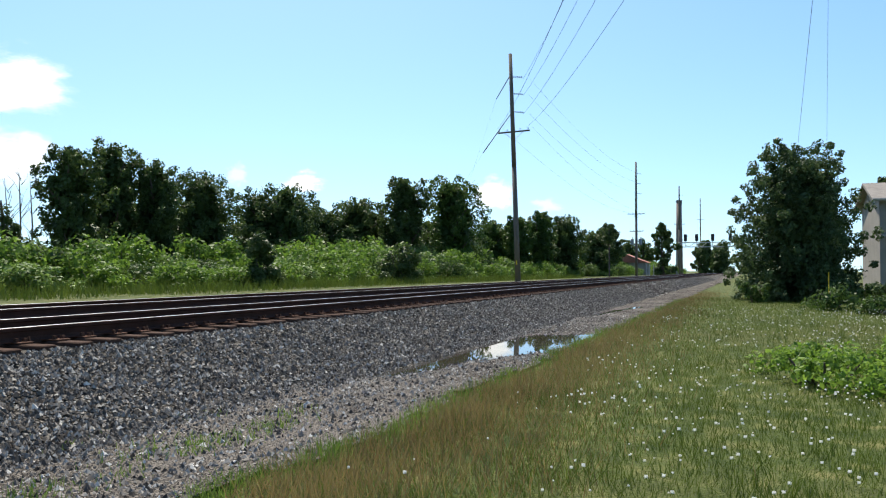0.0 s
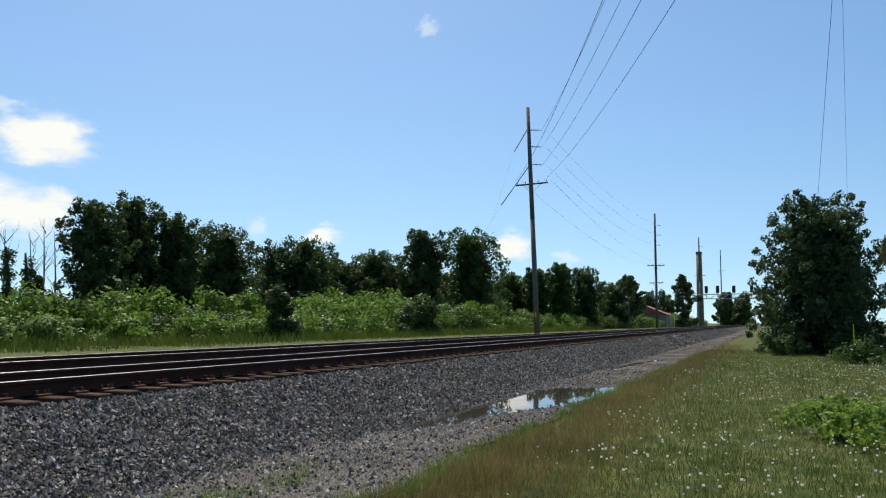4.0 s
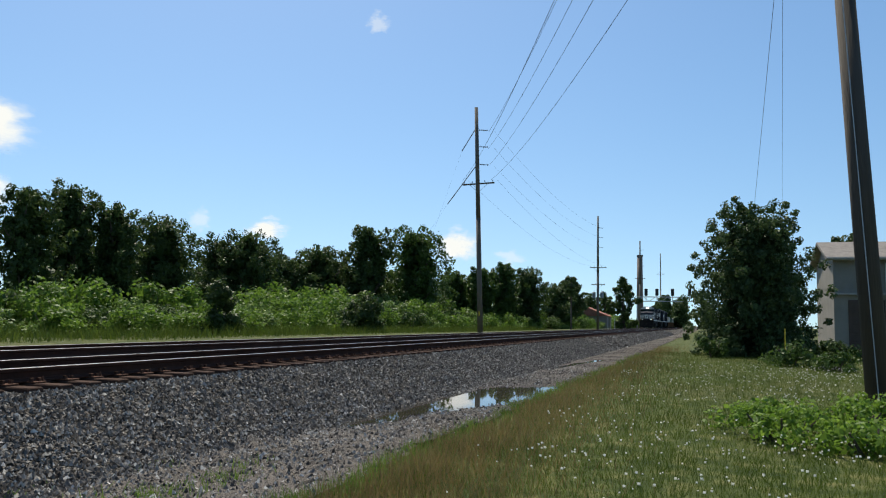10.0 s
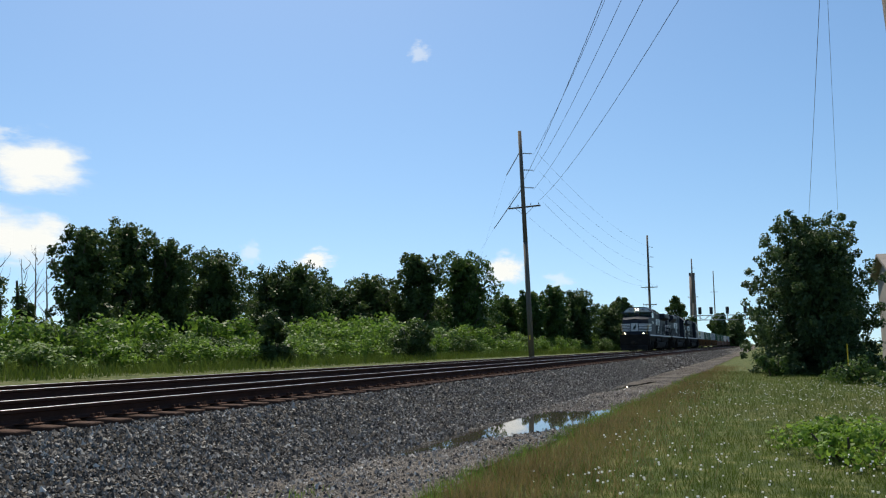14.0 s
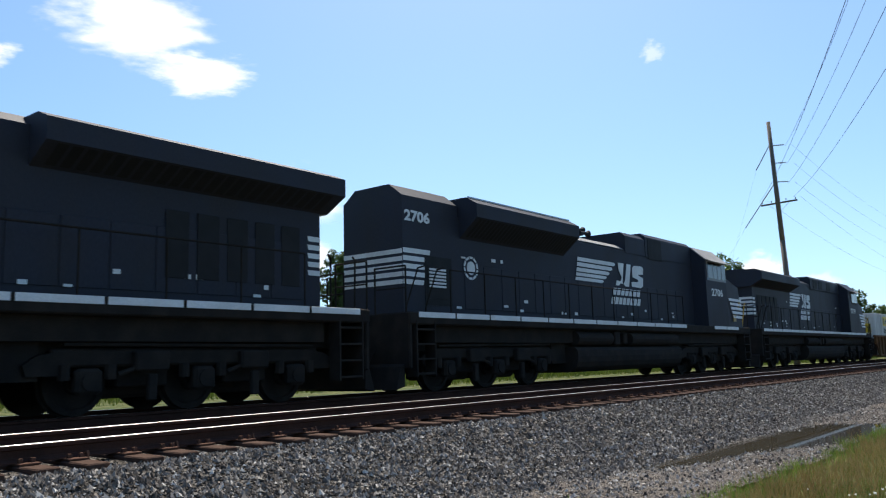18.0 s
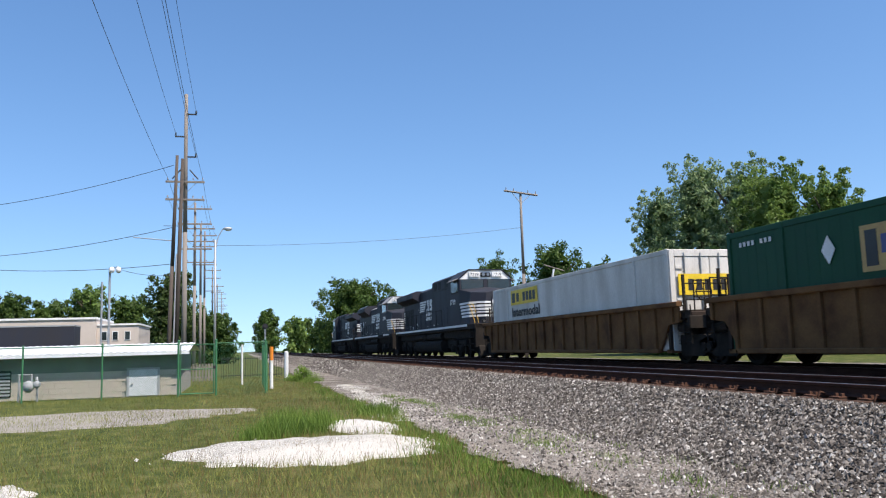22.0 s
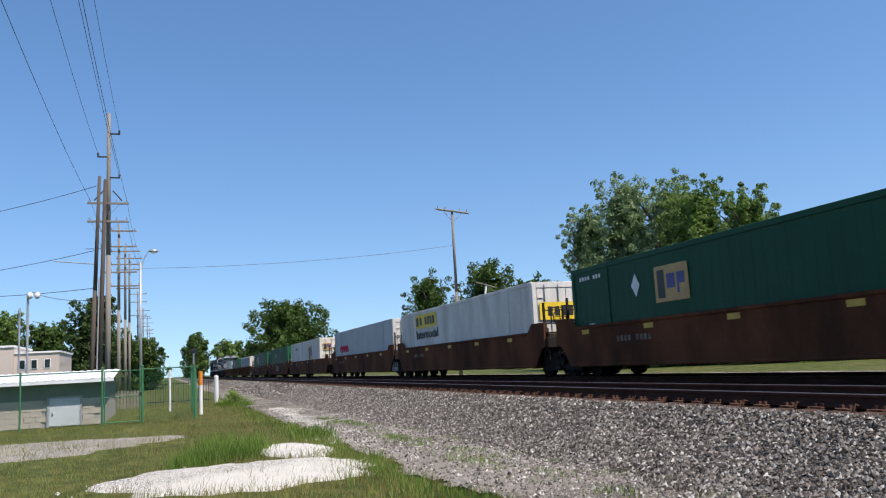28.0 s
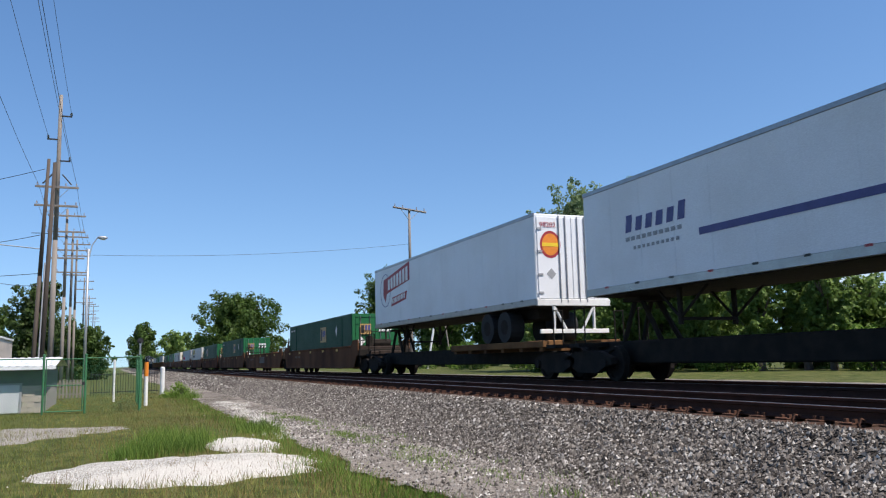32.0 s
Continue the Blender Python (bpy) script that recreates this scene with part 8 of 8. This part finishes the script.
sg = thing("trackside_signal", "round-headed trackside signal on a slim post", "signal", at=(-230, 6.2, GRASS_Z))
part("post", Solid().tube((0, 0, -0.3), (0, 0, 8.2), 0.14, 8), ZINC, sg)
part("target", Solid().tube((0.1, 0, 8.4), (0.2, 0, 8.4), 0.75, 18), IRON, sg, "round black signal target")
part("signal_head", Solid().tube((0.2, 0, 8.4), (0.5, 0, 8.4), 0.3, 10), IRON, sg)
part("ladder", Solid().path([(0.3, -0.25, -0.2), (0.3, -0.25, 7.8)], 0.03).path([(0.3, 0.25, -0.2), (0.3, 0.25, 7.8)], 0.03), ZINC, sg)

# ---- fences and posts ----
FENCEGREEN = material("fence_green", (0.03, 0.15, 0.06), 0.6, dirt=(0.05, 0.11, 0.05), amount=0.4)
cf = thing("chain_link_fence", "green chain-link fence with a gate on round posts", "fence", at=(-31.7, 0, GRASS_Z))
for y in (-10.6, -7.6, -4.95, 0.87):
    part("post", Solid().tube((0, y, -0.3), (0, y, 2.0), 0.032, 8).ball((0, y, 2.01), 0.04, 8, 5), FENCEGREEN, cf)
for y in (-2.3, -0.95):
    part("gate_post", Solid().tube((0, y, -0.3), (0, y, 2.05), 0.042, 8).ball((0, y, 2.06), 0.05, 8, 5), FENCEGREEN, cf)
part("top_rail", Solid().tube((0, -10.6, 1.95), (0, -2.3, 1.95), 0.021, 7), FENCEGREEN, cf)
part("top_rail", Solid().tube((0, -0.95, 1.95), (0, 0.87, 1.95), 0.021, 7), FENCEGREEN, cf)


def netting(y0, y1, z0, z1, step=0.085, r=0.0022):
    s = Solid()
    h = z1 - z0
    k = y0 - h
    while k < y1:
        for d in (1, -1):
            a, b = max(y0, k), min(y1, k + h)
            if b - a > 0.01:
                za, zb = (z0 + a - k, z0 + b - k) if d > 0 else (z1 - (a - k), z1 - (b - k))
                s.tube((0, a, za), (0, b, zb), r, 3)
        k += step
    return s


part("netting", netting(-10.6, -2.3, 0.03, 1.93), FENCEGREEN, cf)
part("netting", netting(-0.95, 0.87, 0.03, 1.93), FENCEGREEN, cf)
gt = part("gate", Solid().path([(0.03, -2.22, 0.1), (0.03, -2.22, 1.92), (0.03, -1.03, 1.92), (0.03, -1.03, 0.1), (0.03, -2.22, 0.1)], 0.022, 7).tube((0.03, -2.22, 1.0), (0.03, -1.03, 1.0), 0.018, 7), FENCEGREEN, cf, "green tubular gate, closed")
part("netting", netting(-2.2, -1.05, 0.12, 1.9), FENCEGREEN, gt)
part("latch", Solid().box(0.0, 0.06, -1.06, -0.96, 1.0, 1.12), IRON, gt)
cf2 = thing("chain_link_fence", "green chain-link fence running back beside the shed", "fence", at=(-31.75, 0.95, GRASS_Z), turn=90)
for y in (2.6, 5.2, 7.8):
    part("post", Solid().tube((0, y, -0.3), (0, y, 2.0), 0.032, 8), FENCEGREEN, cf2)
part("top_rail", Solid().tube((0, 0.05, 1.95), (0, 7.8, 1.95), 0.021, 7), FENCEGREEN, cf2)
part("netting", netting(0.05, 7.8, 0.03, 1.93, 0.12), FENCEGREEN, cf2)
o = thing("marker_post", "white plastic marker post with an orange top", "post", at=(-35.5, 1.22, GRASS_Z))
part("shaft", Solid().tube((0, 0, -0.2), (0, 0, 1.75), 0.075, 12), WHITE, o)
part("cap", Solid().tube((0, 0, 1.2), (0, 0, 1.78), 0.083, 12), SIGNORANGE, o, "orange reflective sleeve")
o = thing("marker_post", "thin plain white post behind the fence", "post", at=(-41, 0.0, GRASS_Z))
part("shaft", Solid().tube((0, 0, -0.2), (0, 0, 1.95), 0.05, 10), WHITE, o)
o = thing("bollard", "thick white painted bollard", "bollard", at=(-48, 2.5, GRASS_Z))
part("shaft", Solid().tube((0, 0, -0.2), (0.08, 0, 1.5), 0.12, 12).ball((0.08, 0, 1.5), (0.12, 0.12, 0.06), 12, 6), WHITE, o)
pf = thing("picket_fence", "black iron picket fence with a white gate", "fence", at=(-50, 0, GRASS_Z))
for k in range(26):
    y = -1.2 + k * 0.14
    part("picket", Solid().box(-0.012, 0.012, y - 0.012, y + 0.012, 0.0, 1.35), IRON, pf)
for z in (0.2, 1.2):
    part("rail", Solid().box(-0.02, 0.02, -1.25, 2.4, z - 0.02, z + 0.02), IRON, pf)
pf2 = thing("board_fence", "low pale picket fence beside the yard", "fence", at=(-47, -4.6, GRASS_Z))
for k in range(20):
    y = k * 0.165
    part("picket", Solid().box(-0.015, 0.015, y - 0.045, y + 0.045, 0.05, 1.0), GREYWOOD, pf2)
for z in (0.25, 0.8):
    part("rail", Solid().box(-0.05, -0.015, -0.05, 3.2, z - 0.04, z + 0.04), GREYWOOD, pf2)
o = thing("marker_post", "thin yellow marker post beside the bushy tree", "post", at=(40.5, -3.4, GRASS_Z))
part("shaft", Solid().tube((0, 0, -0.2), (0, 0, 1.55), 0.022, 8), SIGNYELLOW, o)
BOXDARK = material("box_dark_grey", (0.05, 0.05, 0.052), 0.6, amount=0.4)
o = thing("trackside_box", "grey metal trackside box on a short post", "box", at=(-0.3, 7.35, -0.3))
part("post", Solid().tube((0, 0, -0.3), (0, 0, 0.15), 0.04, 8), ZINC, o)
part("body", Solid().box(-0.15, 0.15, -0.1, 0.1, 0.0, 0.2, 0.015), BOXDARK, o)
part("lid", Solid().box(-0.165, 0.165, -0.115, 0.115, 0.2, 0.225, 0.008), BOXDARK, o)
for x in (77.0, 79.5, 83):
    o = thing("marker_post", "short grey trackside post", "post", group="trackside posts", at=(x * 1.9, 17.0, FAR_Z))
    part("shaft", Solid().tube((0, 0, -0.2), (0, 0, 2.2), 0.06, 8), ZINC, o)

# ---- clouds ----
CLOUD = bpy.data.materials.new("cloud_vapour")
CLOUD.use_nodes = True
nt = CLOUD.node_tree
nt.nodes.remove(nt.nodes["Principled BSDF"])
tc, info = nt.nodes.new("ShaderNodeTexCoord"), nt.nodes.new("ShaderNodeObjectInfo")
n1 = nt.nodes.new("ShaderNodeTexNoise")
n1.noise_dimensions = "4D"
n1.inputs["Scale"].default_value, n1.inputs["Detail"].default_value, n1.inputs["Roughness"].default_value = 1.5, 7, 0.55
wv = nt.nodes.new("ShaderNodeMath")
wv.operation = "MULTIPLY"
wv.inputs[1].default_value = 60
nt.links.new(info.outputs["Random"], wv.inputs[0])
nt.links.new(wv.outputs[0], n1.inputs["W"])
nt.links.new(tc.outputs["Generated"], n1.inputs["Vector"])
n1.inputs["Scale"].default_value = 4.0
mp = nt.nodes.new("ShaderNodeMapping")
mp.inputs["Location"].default_value, mp.inputs["Scale"].default_value = (-1, 0, -1), (2, 0, 2)
nt.links.new(tc.outputs["Generated"], mp.inputs[0])
ln = nt.nodes.new("ShaderNodeVectorMath")
ln.operation = "LENGTH"
nt.links.new(mp.outputs[0], ln.inputs[0])
fall = nt.nodes.new("ShaderNodeMapRange")
fall.inputs["From Min"].default_value, fall.inputs["From Max"].default_value = 0.0, 1.0
fall.inputs["To Min"].default_value, fall.inputs["To Max"].default_value = 0.42, -0.32
nt.links.new(ln.outputs["Value"], fall.inputs[0])
ad = nt.nodes.new("ShaderNodeMath")
nt.links.new(fall.outputs[0], ad.inputs[0])
nt.links.new(n1.outputs[0], ad.inputs[1])
al = nt.nodes.new("ShaderNodeMapRange")
al.interpolation_type = "SMOOTHSTEP"
al.inputs["From Min"].default_value, al.inputs["From Max"].default_value = 0.42, 0.78
nt.links.new(ad.outputs[0], al.inputs[0])
em, tp_, ms = nt.nodes.new("ShaderNodeEmission"), nt.nodes.new("ShaderNodeBsdfTransparent"), nt.nodes.new("ShaderNodeMixShader")
em.inputs[0].default_value, em.inputs[1].default_value = (0.95, 0.97, 1.0, 1), 0.95
nt.links.new(al.outputs[0], ms.inputs[0])
nt.links.new(tp_.outputs[0], ms.inputs[1])
nt.links.new(em.outputs[0], ms.inputs[2])
nt.links.new(ms.outputs[0], nt.nodes["Material Output"].inputs[0])
THIN = CLOUD.copy()
THIN.name = "thin_cloud_vapour"
for n in THIN.node_tree.nodes:
    if n.bl_idname == "ShaderNodeMapRange" and n.interpolation_type == "SMOOTHSTEP":
        n.inputs["To Max"].default_value = 0.4
for b, e, w, h in ((41.0, 11.8, 9.5, 5.5), (40.0, 6.8, 9, 5.5), (66.7, 20.7, 2.2, 2.0), (59.2, 6.2, 3.6, 2.2), (72.7, 5.4, 4.2, 3.6), (54.7, 6.6, 2.0, 2.2), (38.6, 13.6, 2.6, 1.6), (76.5, 4.6, 2.6, 1.6),
                   (33.8, 19.9, 9, 4.5), (33.4, 13.4, 6, 3.5), (36.5, 7.6, 12, 5.0), (29.7, 22.6, 13, 7.0), (10.8, 19.6, 8, 4), (19.5, 19.9, 7, 4), (1.2, 12.8, 8, 4), (4.6, 23.8, 9, 2.5), (-41.5, 5.0, 9, 5.0)):
    D = 3000
    s = Solid()
    hw, hh = D * math.tan(radians(w * 0.62)), D * math.tan(radians(h * 0.62))
    s.add([(-hw, 0, -hh), (hw, 0, -hh), (hw, 1, hh), (-hw, 1, hh)], [(0, 1, 2, 3)])
    o = alone("cloud", s, THIN if w < 3 or b < 0 else CLOUD, "white fair-weather cumulus cloud in the blue sky", "cloud", "structure")
    c, d = math.cos(radians(e)) * D, math.sin(radians(e)) * D
    o.matrix_world = pose(c * math.sin(radians(b)), c * math.cos(radians(b)), EYE + d, 0, 0, -b)

# ---- tracks ----
RUST = material("rail_rust", (0.06, 0.028, 0.02), 0.9, dirt=(0.03, 0.017, 0.013), amount=0.6, scale=3, bump=0.2, spec=0.08)
HEAD = material("rail_polished", (0.36, 0.35, 0.34), 0.4, 1.0, amount=0.25, scale=6, stretch=(0.1, 1, 1))
TIE = material("tie_wood", (0.07, 0.042, 0.031), 0.95, dirt=(0.04, 0.025, 0.019), spec=0.08, amount=0.6, scale=4, bump=0.5, bump_scale=40, stretch=(1, 0.12, 1))
PLATE = material("plate_rust", (0.10, 0.05, 0.033), 0.9, spec=0.1, dirt=(0.08, 0.04, 0.025), amount=0.5, scale=8)
RAILSHAPE = [(-0.075, -0.172), (0.075, -0.172), (0.075, -0.160), (0.02, -0.140), (0.0085, -0.120), (0.0085, -0.055), (0.034, -0.042), (0.036, -0.008), (0.028, -0.001), (-0.028, -0.001), (-0.036, -0.008), (-0.034, -0.042), (-0.0085, -0.055), (-0.0085, -0.120), (-0.02, -0.140), (-0.075, -0.160)]


def rail(parent, y):
    r = part("rail", Solid().along_x([(y + a, b) for a, b in RAILSHAPE], -600, 600), RUST, parent)
    part("rail_head", Solid().along_x([(y - 0.027, -0.001), (y + 0.027, -0.001), (y + 0.022, 0.002), (y - 0.022, 0.002)], -600, 600), HEAD, r, "bright polished running surface")
    return r


def tie_mesh(seed):
    r = random.Random(seed)
    s = Solid().box(-0.115, 0.115, -1.32 + r.uniform(-0.03, 0.03), 1.32 + r.uniform(-0.03, 0.03), -0.36, -0.186 + r.uniform(-0.008, 0.0), 0.012)
    return s.mesh("tie", TIE)


def plates_mesh():
    s = Solid()
    for y in (-0.75, 0.75):
        s.box(-0.10, 0.10, y - 0.19, y + 0.19, -0.186, -0.166, 0.004)
        for x, d in ((-0.06, -0.10), (0.06, 0.10), (0.06, -0.10), (-0.06, 0.10)):
            s.box(x - 0.02, x + 0.02, y + d - 0.022, y + d + 0.022, -0.166, -0.125)
    return s.mesh("tie_plate", PLATE)


def anchor_mesh():
    s = Solid()
    for y in (-0.75, 0.75):
        s.path([(0.125, y - 0.12, -0.20), (0.13, y - 0.085, -0.12), (0.125, y + 0.085, -0.17), (0.125, y + 0.12, -0.15)], 0.014, 5)
    return s.mesh("rail_anchor", PLATE)


near_track = thing("near_track", "near railway track of rusty rails on wooden ties", "railway track", kind="structure", at=(0, 8.9, 0))
far_track = thing("far_track", "far railway track of rusty rails on wooden ties", "railway track", kind="structure", at=(0, TRACK_Y, 0))
for tr in (near_track, far_track):
    rail(tr, -0.75)
    rail(tr, 0.75)
jb = part("joint_bar", Solid().box(-3.75, -2.85, -0.80, -0.765, -0.135, -0.045, 0.008), PLATE, near_track, "rusty bolted joint bar")
for k in range(6):
    part("bolt", Solid().tube((-3.68 + k * 0.152, -0.83, -0.09), (-3.68 + k * 0.152, -0.80, -0.09), 0.02, 6), RUST, jb)
ties, plates, clips = [tie_mesh(k) for k in range(5)], plates_mesh(), anchor_mesh()
rs = random.Random(15)
for k in range(-150, 150):
    t = new("tie", ties[rs.randrange(5)])
    t.parent = near_track
    t.matrix_basis = pose(k * 0.507 + rs.uniform(-0.03, 0.03), rs.uniform(-0.05, 0.03), 0, 0, 0, rs.uniform(-0.8, 0.8))
    p = new("tie_plate", plates)
    p.parent = t
    if k % 2 == 0:
        a = new("rail_anchor", clips)
        a.parent = t
for tr, spans in ((near_track, ((-400, -76.2), (76.2, 400))), (far_track, ((-400, 400),))):
    s = Solid()
    for a, b in spans:
        for k in range(int((b - a) / 0.507)):
            x = a + k * 0.507
            s.box(x - 0.115, x + 0.115, -1.32 + rs.uniform(-0.05, 0.05), 1.32 + rs.uniform(-0.05, 0.05), -0.36, -0.186)
    o = part("ties", s, TIE, tr)
    tagged(o, "row of weathered wooden ties", kind="stuff")


def motions():
    """The whole train runs at an even speed along the far track."""
    for o, c, turn in MOVERS:
        walk(o, [(0, pose(c + SPEED * MEET, TRACK_Y, 0, 0, 0, turn)), (32, pose(c + SPEED * (MEET - 32), TRACK_Y, 0, 0, 0, turn))])


motions()
